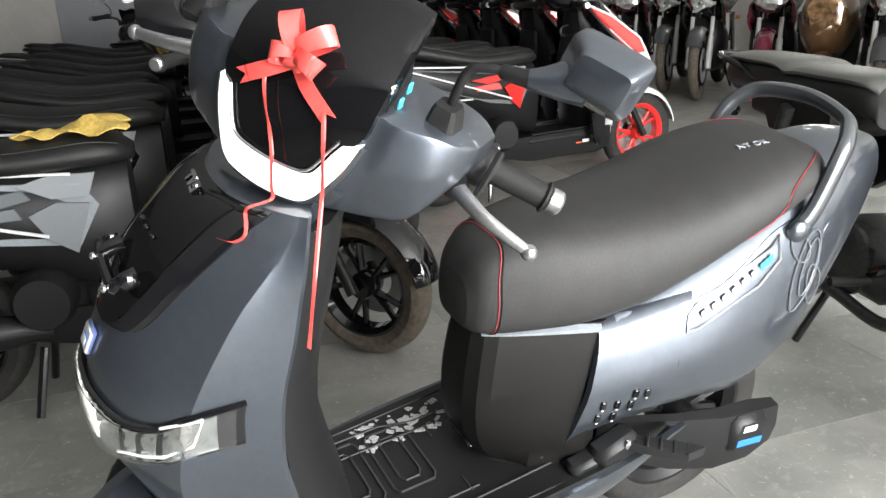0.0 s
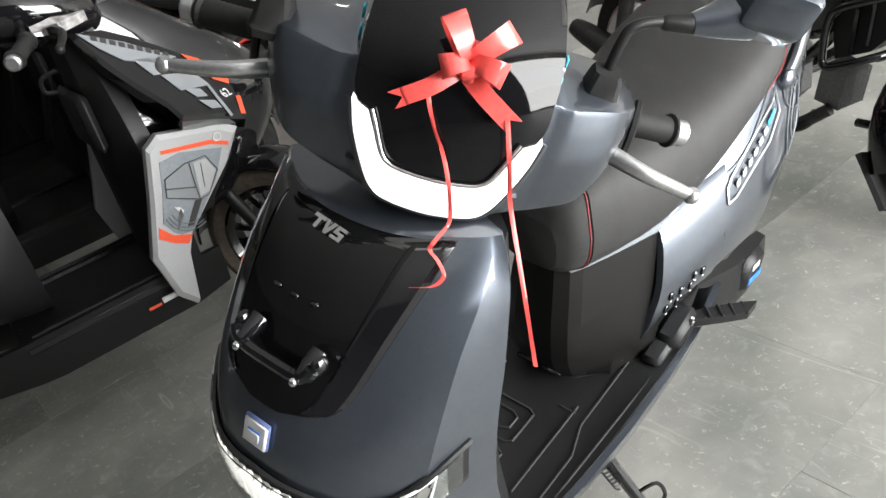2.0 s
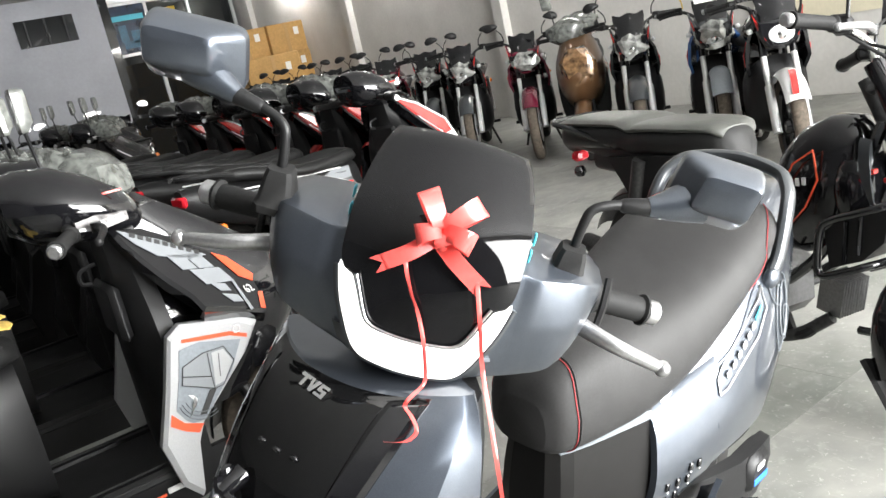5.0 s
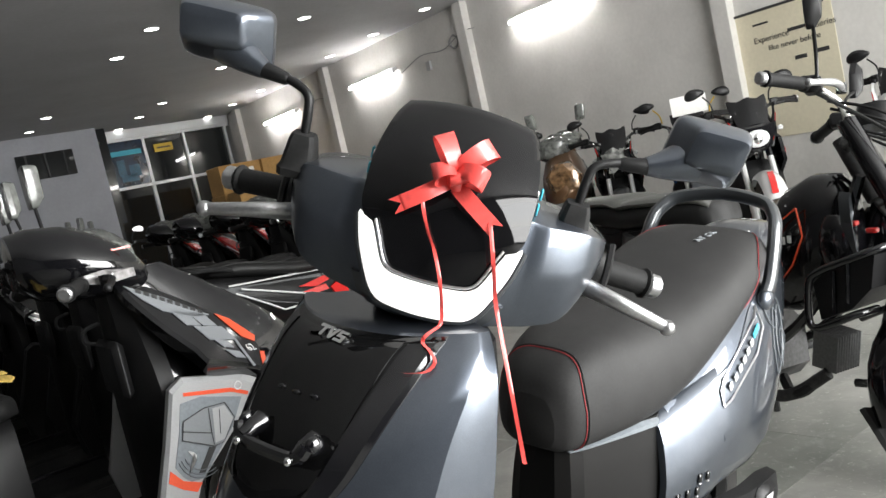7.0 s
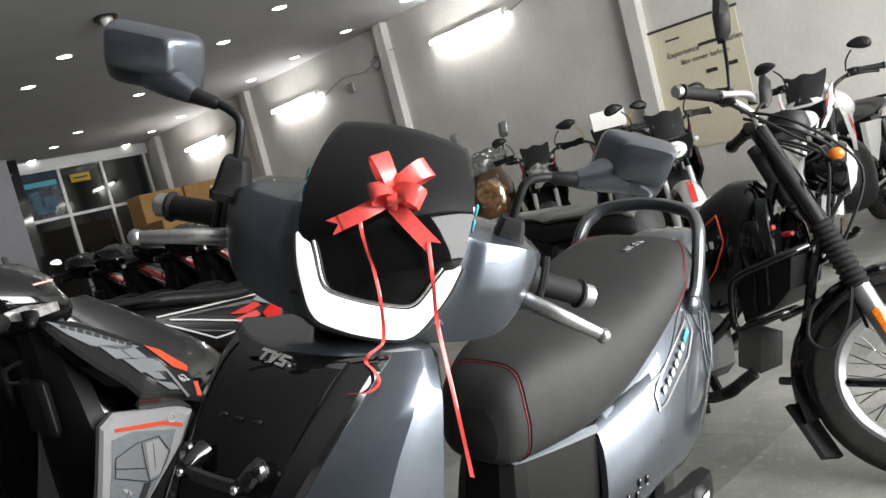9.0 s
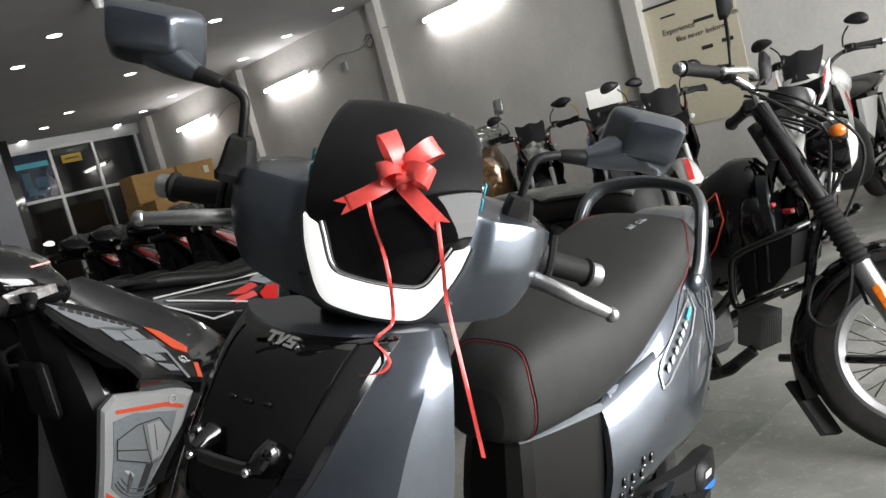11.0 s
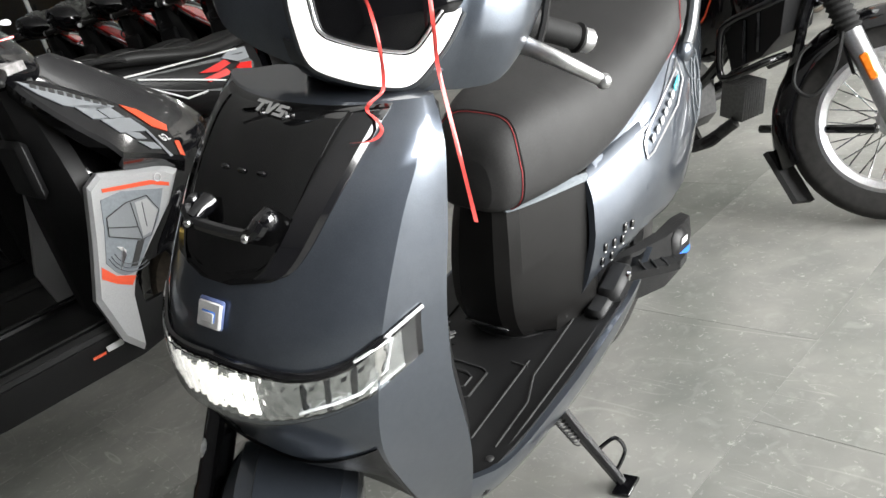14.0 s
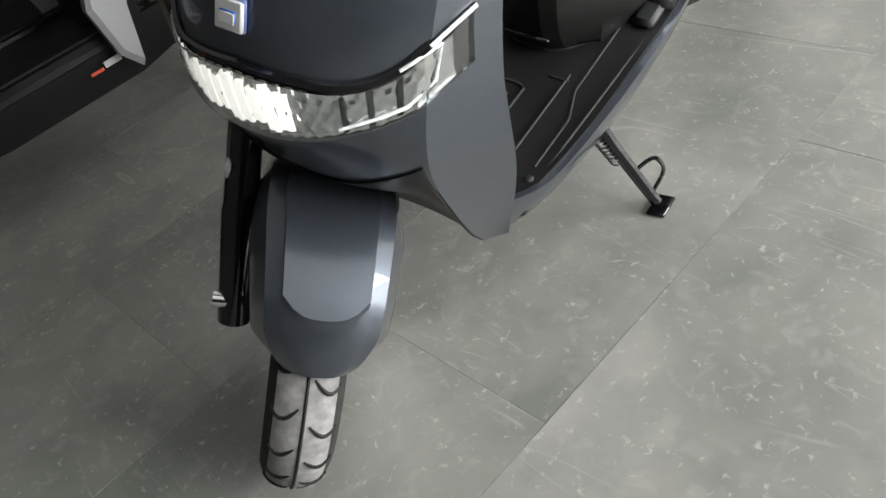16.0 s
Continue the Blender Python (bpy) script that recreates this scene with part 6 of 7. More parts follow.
        for (ya, za, yb, zb) in ((0.93, 0.54, 1.45, 0.715), (0.86, 0.688, 1.5, 0.742), (1.15, 0.56, 1.25, 0.56), (1.25, 0.56, 1.48, 0.70)):
            part("bright_line", Shape().tube([Vector((s * (bx(ya + (yb - ya) * k / 6, za + (zb - za) * k / 6) + 0.016), ya + (yb - ya) * k / 6, za + (zb - za) * k / 6)) for k in range(7)], 0.005, 5), WHITE_PRINT, t)
        part("rear_indicator", Shape().ball((s * 0.14, 1.60, 0.60), 0.024, 10), AMBER, t)
        part("grab_rail", Shape().tube(spline([(s * 0.10, 1.42, 0.79), (s * 0.115, 1.52, 0.83), (s * 0.09, 1.66, 0.85), (s * 0.03, 1.70, 0.85)], 4), 0.012, 8), PLASTIC, t)
    part("tail_lamp", Shape().box((0, 1.70, 0.75), (0.12, 0.03, 0.05), 0.01), RED_LENS, t)
    part("exhaust", Shape().tube([(-0.13, 0.98, 0.27), (-0.17, 1.15, 0.29), (-0.18, 1.45, 0.36), (-0.18, 1.52, 0.375)], [0.03, 0.055, 0.06, 0.045], 14), PLASTIC, t)
    part("exhaust_cap", Shape().lathe([(0, 0), (0.036, 0), (0.036, 0.012), (0.02, 0.018), (0, 0.01)], 16, (-0.18, 1.525, 0.377), "Y"), accent, t)
    part("engine_case", Shape().box((0.1, 1.12, 0.28), (0.12, 0.42, 0.16), 0.04), STEEL_DARK, t)
    part("fan_cover", Shape().lathe([(0, -0.2), (0.07, -0.2), (0.085, -0.17), (0.085, -0.1), (0, -0.1)], 20, (0, 0.98, 0.36)), PLASTIC, t)
    # seat
    sy = [0.70, 0.73, 0.80, 0.95, 1.1, 1.25, 1.4, 1.5, 1.54]
    shw = hermite(sy, [0.06, 0.10, 0.13, 0.155, 0.165, 0.16, 0.135, 0.10, 0.06])
    sup = hermite(sy, [0.74, 0.765, 0.78, 0.775, 0.78, 0.81, 0.845, 0.85, 0.835])
    slo = hermite(sy, [0.70, 0.695, 0.69, 0.69, 0.70, 0.73, 0.765, 0.785, 0.80])
    seat_ = part("seat", Shape().loft([ring(shw(y), (slo(y) + sup(y)) / 2, (sup(y) - slo(y)) / 2, y, 24, 2.8, 0.0, 0.1) for y in [0.70 + 0.84 * i / 22 for i in range(23)]]), SEAT_DARK, t, "", 60)
    for s in (-1, 1):
        part("seam", Shape().tube([Vector((s * (shw(y) * 0.9 + 0.002), y, sup(y) - 0.012)) for y in [0.73 + 0.77 * k / 20 for k in range(21)]], 0.002, 5), SEAT_DARK, seat_)
    # handlebar cowl, set back over the leg shield
    BACK = Matrix.Translation((0, 0.09, -0.025))
    cr = [ring(w, zc, hh, y, 20, 2.6, 0.1, 0.2) for y, w, zc, hh in ((0.22, 0.05, 0.98, 0.03), (0.26, 0.11, 1.0, 0.06), (0.33, 0.15, 1.03, 0.085), (0.41, 0.155, 1.055, 0.10), (0.49, 0.13, 1.07, 0.095), (0.54, 0.09, 1.085, 0.07))]
    cowl = part("handlebar_cowl", Shape().loft(cr), body, t, "", 50, BACK)
    part("display", Shape().box((0, 0.525, 1.06), (0.13, 0.02, 0.08), 0.01, Matrix.Rotation(radians(-35), 3, "X")), GLOSS_BLACK, cowl, m=BACK)
    for s in (-1, 1):
        part("indicator", Shape().loft([[Vector((s * x, y, z + 0.8 * h)) for y, z, h in ((y0, z0, -0.014), (y0 + 0.05, z0 + 0.01, -0.012), (y0 + 0.05, z0 + 0.01, 0.016), (y0, z0, 0.014))] for x, y0, z0 in ((0.125, 0.28, 1.0), (0.15, 0.31, 1.0), (0.165, 0.36, 0.997))]), LENS_GREY, cowl, m=BACK)
        part("colour_mark", Shape().box((s * 0.12, 0.30, 1.065), (0.006, 0.05, 0.006), 0.001), RED_PAINT, cowl, m=BACK)
        grip_and_lever(t, s, 0.20, 0.34, 0.43, 1.0, 0.49, 0.995, (0.33, 0.40, 0.985), (0.19, 0.37, 1.0), BACK, RUBBER, PLASTIC)
        part("bar_tube", Shape().tube([(s * 0.10, 0.42, 1.01), (s * 0.21, 0.435, 1.0)], 0.014, 8), PLASTIC, t, m=BACK)
        if look_["mirrors"]:
            rounded_mirror(t, s, (0.17, 0.40, 1.07), ((0.17, 0.40, 1.07), (0.175, 0.41, 1.16), (0.20, 0.42, 1.24)), (0.215, 0.43, 1.305), 0.085, 0.135, 0.035, PLASTIC_WRAP if look_["wrap"] else PLASTIC, BACK, 0, PLASTIC_WRAP if look_["wrap"] else MIRROR)
    if look_["wrap"]:
        wrng = random.Random(7)
        wrap = Shape()
        for i in range(3):
            wrap.ball((0.05 * i - 0.05, 0.27 + 0.06 * i, 1.04 + 0.03 * i), 0.17 - 0.02 * i, 16, (1.1, 0.8, 0.62))
        wrap.v = [p + Vector([wrng.uniform(-0.013, 0.013) for _ in range(3)]) for p in wrap.v]
        part("film_wrap", wrap, PLASTIC_WRAP, t, "clear film wrapped round the handlebar cowl", 28, BACK)
    for s in (-1, 1):
        part("stand_leg", Shape().tube([(s * 0.09, 1.02, 0.2), (s * 0.14, 1.06, 0.01)], 0.012, 8), GLOSS_BLACK, t)
    return t


HAMMER = dict(steer=-46, corner=GREY_DEEP, body=GLOSS_BLACK, wing=GREY_PANEL, panel=GREY_MID, accent=GREY_DEEP, rim=GLOSS_BLACK, tyre=TYRE_BROWN, guard=GLOSS_BLACK, hammer=True, mirrors=False, wrap=False)
RACE = dict(steer=0, corner=RED_PAINT, body=GLOSS_BLACK, wing=GLOSS_BLACK, panel=PAINT_DARK, accent=RED_PAINT, rim=RED_PAINT, tyre=TYRE, guard=WHITE_PAINT, hammer=False, mirrors=False, wrap=False)
PLAIN = dict(steer=0, corner=PLASTIC, body=GLOSS_BLACK, wing=PLASTIC, panel=None, accent=PLASTIC, rim=GLOSS_BLACK, tyre=TYRE, guard=GLOSS_BLACK, hammer=False, mirrors=True, wrap=True)
REDW = dict(steer=0, corner=RED_PAINT, body=GLOSS_BLACK, wing=RED_PAINT, panel=PAINT_DARK, accent=RED_PAINT, rim=RED_PAINT, tyre=TYRE, guard=WHITE_PAINT, hammer=False, mirrors=False, wrap=True)

sport_scooter(pose(0.93, 2.50, 0, 0, 0, 88), "black and silver sport scooter with printed side wing", HAMMER)
sport_scooter(pose(2.88, 4.25, 0, 0, 0, 98), "black sport scooter with red and white race stripes", RACE)
redw = sport_scooter(pose(2.92, 4.87, 0, 0, 0, 94), "black and red sport scooter with red wheels", REDW)
for x, y, r in ((2.9, 5.5, 93), (2.95, 6.15, 92), (2.9, 6.8, 90), (2.9, 7.5, 91)):
    copy_thing(redw, pose(x, y, 0, 0, 0, r))
plain = sport_scooter(pose(1.02, 3.22, 0, 0, 0, 88), "black sport scooter wrapped in clear film", PLAIN)
for x, y, r in ((1.05, 3.9, 89), (1.0, 4.6, 87), (1.1, 5.3, 90), (1.05, 6.0, 88), (1.1, 6.75, 90), (1.0, 7.5, 88), (2.4, 8.3, 90), (2.3, 9.1, 88), (2.9, 9.9, 90)):
    copy_thing(plain, pose(x, y, 0, 0, 0, r))
cloth = Shape()
grid = []
for i in range(13):
    grid.append([Vector((0.225 - 0.29 * i / 12 + 0.012 * math.sin(1.3 * j), 2.44 + 0.15 * (j / 8 - 0.5) * (1 if i < 7 else 0.5) * (1 + 0.3 * math.sin(i * 0.9)) + 0.06, 0.788 + 0.010 * math.sin(i * 1.3) * math.cos(j * 1.1) + 0.038 * math.exp(-((i - 3) / 3) ** 2) * math.sin(math.pi * j / 8))) for j in range(9)])
tagged(part("cloth", cloth.slab(grid, (0, 0, 0.004)), CLOTH), "crumpled yellow cloth lying on a scooter seat", "cloth")

# ---------------------------------------------------------------- motorcycles


def motorcycle(m, label, style, group):
    """A small motorcycle. style: materials and whether it has wire wheels, a cowl, leg guard, mirrors."""
    t = thing("motorcycle", m, label, "motorcycle", group)
    R = style["radius"]
    so = 0.20 if style["wire"] else 0.0
    wb = 1.25
    rk = radians(26)
    up = Vector((0, math.sin(rk), math.cos(rk)))
    pivot = Vector((0, 0.04, R))
    TURN = Matrix.Translation(pivot) @ Matrix.Rotation(radians(style["turn"]), 4, up) @ Matrix.Translation(-pivot)
    wheel(t, (0, 0, R), R, 0.085, style["tyre"], ALU if style["wire"] else GLOSS_BLACK, "wire" if style["wire"] else "alloy", not style["wire"], TURN, "front_wheel")
    wheel(t, (0, wb, R), R, 0.10, TYRE, ALU if style["wire"] else GLOSS_BLACK, "wire" if style["wire"] else "alloy", False, None, "rear_wheel")
    grid = []
    a0, a1 = style["guard_arc"]
    deep = 0.055 if style["wire"] else 0.035
    for i in range(19):
        a = radians(a0 + (a1 - a0) * i / 18)
        r = R + 0.035
        grid.append([Vector(((0.074 if style["wire"] else 0.066) * u, -(r - deep * abs(u) ** 2.5) * math.cos(a), R + (r - deep * abs(u) ** 2.5) * math.sin(a))) for u in [j / 6 - 1 for j in range(13)]])
    guard_ = part("front_mudguard", Shape().slab(grid, (0, 0.003, -0.005)), style["guard"], t, m=TURN)
    if style["flash"]:
        part("red_flash", Shape().slab([[Vector((x, -(R + 0.037) * math.cos(radians(a)), R + (R + 0.037) * math.sin(radians(a)))) for x in (-0.03 + (a - 40) * 0.0006, 0.006 + (a - 40) * 0.0006)] for a in (40, 52, 64, 76)], (0, -0.003, 0.003)), RED_PAINT, guard_, m=TURN)
    ax = Vector((0, 0, R))
    for s in (-1, 1):
        o = Vector((s * 0.085, 0, 0))
        fk = part("fork_leg", Shape().tube([ax + o + up * h for h in (-0.03, 0.26, 0.265, 0.70)], [0.026, 0.026, 0.018, 0.018], 12), ALU if style["wire"] else FORK_METAL, t, m=TURN)
        if style["boots"]:
            part("fork_boot", Shape().tube([ax + o + up * (0.25 + 0.19 * k / 24) for k in range(25)], [0.026 + (0.007 if k % 2 else 0) for k in range(25)], 14), RUBBER, fk, m=TURN)
            part("reflector", Shape().box(ax + o * 1.3 + up * 0.15, (0.02, 0.022, 0.07), 0.004, Matrix.Rotation(-rk, 3, "X")), AMBER, fk, m=TURN)
        part("upper_fork", Shape().tube([ax + o + up * 0.44, ax + o + up * 0.74], 0.027 if style["wire"] else 0.021, 12), GLOSS_BLACK, fk, m=TURN)
    head_ = ax + up * 0.66
    part("steering_head", Shape().tube([head_ - up * 0.14 + Vector((0, 0.04, 0)), head_ + up * 0.05 + Vector((0, 0.04, 0))], 0.024, 12), STEEL_DARK, t)
    for h in (0.50, 0.68):
        part("fork_clamp", Shape().box(ax + up * h + Vector((0, 0.02, 0)), (0.20, 0.05, 0.022), 0.007, Matrix.Rotation(-rk, 3, "X")), STEEL_DARK, t, m=TURN)
    # handlebar
    hz = R + (0.68 if style["wire"] else 0.66)
    bar = spline([(-0.33, 0.46, hz + 0.05), (-0.22, 0.40, hz + 0.06), (-0.12, 0.33, hz + 0.02), (-0.05, 0.32, hz - 0.06), (0.05, 0.32, hz - 0.06), (0.12, 0.33, hz + 0.02), (0.22, 0.40, hz + 0.06), (0.33, 0.46, hz + 0.05)], 4)
    part("handlebar", Shape().tube(bar, 0.011, 10), CHROME if style["wire"] else STEEL_DARK, t, m=TURN)
    for s in (-1, 1):
        grip_and_lever(t, s, 0.22, 0.345, 0.40, hz + 0.06, 0.47, hz + 0.05, (0.33, 0.37, hz + 0.03), (0.19, 0.32, hz + 0.045), TURN, RUBBER, ALU if style["wire"] else PLASTIC)
        part("switch_block", Shape().box((s * 0.2, 0.385, hz + 0.06), (0.05, 0.045, 0.045), 0.008), PLASTIC, t, m=TURN)
        mx = 0.115 if style["wire"] else 0.0
        ms = part("mirror", Shape().tube(spline([(s * (0.17 + mx / 2), 0.37, hz + 0.07), (s * (0.18 + mx / 2), 0.37, hz + 0.13), (s * (0.22 + mx), 0.36, hz + 0.18)], 5), 0.005, 8), style["stalk"], t, m=TURN)
        hd = [Vector((s * (0.265 + 0.062 * math.cos(a) - 0.014 * math.sin(a)), 0.36, hz + 0.205 + (0.034 + 0.012 * math.cos(a)) * math.sin(a))) for a in [2 * math.pi * k / 20 for k in range(20)]]
        if style["wire"]:
            kc = Vector((s * (0.24 + mx), 0.36, hz + 0.215))
            hd = [kc + Vector((s * x, 0, z)) for x, z in ((-0.028, -0.035), (-0.02, -0.055), (0.0, -0.05), (0.034, 0.0), (0.034, 0.012), (0.012, 0.062), (0.002, 0.064), (-0.03, 0.02))]
        part("mirror_housing", Shape().loft([[p + Vector((0, 0.012, 0)) for p in hd], [p + Vector((0, -0.005, 0)) for p in hd], [sum(hd, Vector()) / len(hd) + Vector((0, -0.022, 0)) + (p - sum(hd, Vector()) / len(hd)) * 0.6 for p in hd]]), PLASTIC, ms, m=TURN)
        part("mirror_glass", Shape().plate([p + Vector((0, 0.0135, 0)) for p in hd], (0, -0.001, 0)), MIRROR if style["wire"] else MIRROR_DARK, ms, m=TURN)
        ind = part("indicator_stalk", Shape().tube([(s * 0.08, 0.16, R + 0.56), (s * 0.14, 0.14, R + 0.56)], 0.010, 8), PLASTIC, t, m=TURN)
        part("indicator_lens", Shape().ball((s * 0.155, 0.135, R + 0.56), 0.020, 12, (1, 1.1, 0.85)), AMBER if style["wire"] else LENS_WHITE, ind, m=TURN)
        part("rear_indicator", Shape().ball((s * 0.13, wb + 0.24, 0.62), 0.024, 10), GLOSS_BLACK if style["wire"] else AMBER, t)
    # headlamp
    lc = Vector((0, 0.13, R + 0.55))
    if style["cowl"]:
        c1 = style["cowl"]
        cw = [ring(w, zc, hh, y, 20, 2.4, 0.25, 0.05) for y, w, zc, hh in ((0.05, 0.09, R + 0.53, 0.06), (0.07, 0.115, R + 0.54, 0.10), (0.14, 0.13, R + 0.57, 0.13), (0.24, 0.12, R + 0.60, 0.13))]
        cowl = part("headlamp_cowl", Shape().loft(cw), c1, t, "", 50, m=TURN)
        for s in (-1, 1):
            part("cowl_blade", Shape().plate([Vector((s * x, y, z)) for x, y, z in ((0.05, 0.03, R + 0.47), (0.10, 0.04, R + 0.56), (0.135, 0.10, R + 0.66), (0.15, 0.16, R + 0.70), (0.13, 0.12, R + 0.56), (0.09, 0.06, R + 0.46))], (-s * 0.012, 0.01, 0)), c1, cowl, m=TURN)
            part("blade_stripe", Shape().plate([Vector((s * x, y, z)) for x, y, z in ((0.088, 0.030, R + 0.50), (0.115, 0.05, R + 0.58), (0.140, 0.10, R + 0.655), (0.122, 0.075, R + 0.57))], (-s * 0.004, 0.004, 0)), style["accent"], cowl, m=TURN)
        part("lamp_bezel", Shape().loft([[Vector((k * x, y, R + 0.535 + k * z)) for x, z in ((-0.07, -0.075), (0.07, -0.075), (0.115, 0.0), (0.12, 0.075), (0.04, 0.06), (-0.04, 0.06), (-0.12, 0.075), (-0.115, 0.0))] for y, k in ((0.07, 1.0), (0.042, 1.0), (0.036, 0.9))]), GLOSS_BLACK, cowl, "black headlamp surround", 25, m=TURN)
        part("headlamp", Shape().ball((0, 0.058, R + 0.525), 0.085, 18, (1.0, 0.5, 0.72)), LENS_WHITE, cowl, "clear headlamp lens", m=TURN)
        part("lamp_bulb", Shape().ball((0, 0.030, R + 0.525), 0.036, 12, (1, 0.5, 1)), REFLECTOR, cowl, m=TURN)
        if style["film"]:
            frng = random.Random(style["film"])
            film = Shape().ball((0, 0.075, R + 0.545), 0.115, 11, (1.05, 0.6, 0.85))
            film.v = [p + Vector([frng.uniform(-0.022, 0.022) for _ in range(3)]) for p in film.v]
            part("headlamp_film", film, FILM_PALE, cowl, "crumpled clear film over the headlamp", 28, m=TURN)
        part("fly_screen", Shape().slab([[Vector((u * w, y + 4 * (u * w) ** 2, z + lift * math.cos(2 * math.pi * u))) for u in [k / 6 - 1 for k in range(13)]] for w, y, z, lift in ((0.085, 0.05, R + 0.61, 0), (0.105, 0.08, R + 0.67, 0.002), (0.115, 0.12, R + 0.73, 0.005), (0.115, 0.155, R + 0.77, 0.008))], (0, 0.006, 0)), GLOSS_BLACK, cowl, m=TURN)
    else:
        part("headlamp", Shape().lathe([(0, 0.10), (0.045, 0.09), (0.068, 0.05), (0.076, 0.0), (0.068, -0.015), (0, -0.03)], 22, lc, "Y"), GLOSS_BLACK, t, m=TURN)
        part("headlamp_lens", Shape().lathe([(0, -0.036), (0.04, -0.03), (0.066, -0.014), (0.0, -0.01)], 22, lc, "Y"), LENS_WHITE, t, m=TURN)
        part("instrument", Shape().lathe([(0, 0.0), (0.055, 0.0), (0.06, 0.03), (0.05, 0.06), (0, 0.06)], 18, (0, 0.26, R + 0.66), "Z"), PLASTIC, t, m=TURN)
        for s in (-1, 1):
            part("cable", Shape().tube(spline([(s * 0.2, 0.38, hz + 0.04), (s * 0.14, 0.24, hz - 0.05), (s * 0.10, 0.16, R + 0.56), (s * 0.06, 0.17, R + 0.36), (s * 0.07, 0.10, R + 0.12)], 6), 0.0045, 6), RUBBER, t, m=TURN)
    # tank, seat, panels
    tk = [ring(w, zc, hh, y, 24, 3.4 if style["wire"] else 2.6, 0.1, 0.3 if style["wire"] else 0.15) for y, w, zc, hh in style["tank"]]
    tank = part("fuel_tank", Shape().loft(tk), style["paint"], t, "", 60)
    y0, w0, z0 = style["tank"][2][:3]
    for s in (-1, 1):
        if style["wire"]:
            edge = [(y0 + 0.005, z0 + 0.10), (y0 + 0.075, z0 + 0.06), (y0 + 0.125, z0 - 0.03), (y0 + 0.10, z0 - 0.12), (y0 + 0.04, z0 - 0.06), (y0 - 0.005, z0 + 0.02), (y0 + 0.005, z0 + 0.10)]
            part("pinstripe", Shape().tube([(s * (w0 + 0.002), y, z) for y, z in edge], 0.003, 5), ORANGE_RED, tank)
            for k in range(3):
                part("letter_bar", Shape().box((s * (w0 + 0.001), y0 + 0.085 - 0.022 * k, z0 + 0.005 + 0.004 * k), (0.006, 0.014, 0.022), 0.002), WHITE_PRINT, tank)
            part("tank_panel", Shape().ball((s * (w0 - 0.012), y0 - 0.10, z0 - 0.01), 0.09, 16, (0.25, 0.6, 1.0)), GLOSS_BLACK, tank)
        else:
            part("shroud", Shape().plate([Vector((s * x, y, z)) for x, y, z in ((0.13, 0.28, 0.86), (0.17, 0.20, 0.80), (0.185, 0.22, 0.66), (0.16, 0.32, 0.56), (0.14, 0.42, 0.66), (0.14, 0.44, 0.82))], (-s * 0.02, 0, 0)), style["paint"], tank)
            part("shroud_stripe", Shape().plate([Vector((s * x, y, z)) for x, y, z in ((0.158, 0.27, 0.80), (0.185, 0.235, 0.72), (0.182, 0.25, 0.65), (0.172, 0.29, 0.72))], (s * 0.004, 0, 0)), style["accent"], tank)
        part("side_cover", Shape().plate([Vector((s * 0.125, y, z)) for y, z in ((0.72 + so, 0.70), (0.72 + so * 0.9, 0.50), (0.85 + so * 0.8, 0.44), (1.02 + so, 0.56), (1.12 + so, 0.68))], (-s * 0.03, 0, 0)), style["paint"] if not style["wire"] else PLASTIC, t)
        part("frame_tube", Shape().tube(spline([(s * 0.05, 0.27, 0.80), (s * 0.07, 0.42, 0.48), (s * 0.10, 0.64, 0.30), (s * 0.10, 0.90, 0.24), (s * 0.10, wb, R)], 5), 0.016, 8), GLOSS_BLACK, t)
        part("shock", Shape().tube([(s * 0.13, 1.13, 0.68), (s * 0.13, wb, R + 0.02)], 0.026, 10), CHROME if not style["wire"] else STEEL_DARK, t)
        part("foot_peg", Shape().tube([(s * 0.10, 0.66, 0.27), (s * 0.22, 0.66, 0.27)], 0.014, 8), RUBBER, t)
        part("swing_arm", Shape().tube([(s * 0.09, 0.80, 0.29), (s * 0.09, wb, R)], 0.018, 8), GLOSS_BLACK, t)
        part("grab_rail", Shape().tube(spline([(s * 0.11, 1.10 + so, 0.72), (s * 0.13, 1.28 + so, 0.77), (s * 0.12, 1.46 + so, 0.80), (s * 0.0, 1.50 + so, 0.80)], 4), 0.011, 8), GLOSS_BLACK, t)
    sy = [0.60, 0.64, 0.75, 0.95, 1.0, 1.05, 1.25, 1.42, 1.46]
    a_, b_ = hermite(sy, [0.07, 0.10, 0.125, 0.13, 0.128, 0.13, 0.13, 0.11, 0.07]), hermite(sy, [0.775, 0.795, 0.80, 0.80, 0.795, 0.812, 0.815, 0.81, 0.79])
    part("seat", Shape().loft([ring(a_(y), b_(y) - 0.045 - so * 0.08, 0.045 + so * 0.08, y + so, 22, 2.8, 0.0, 0.12) for y in [0.60 + 0.86 * i / 30 for i in range(31)]]), SEAT_DARK, t, "", 60)
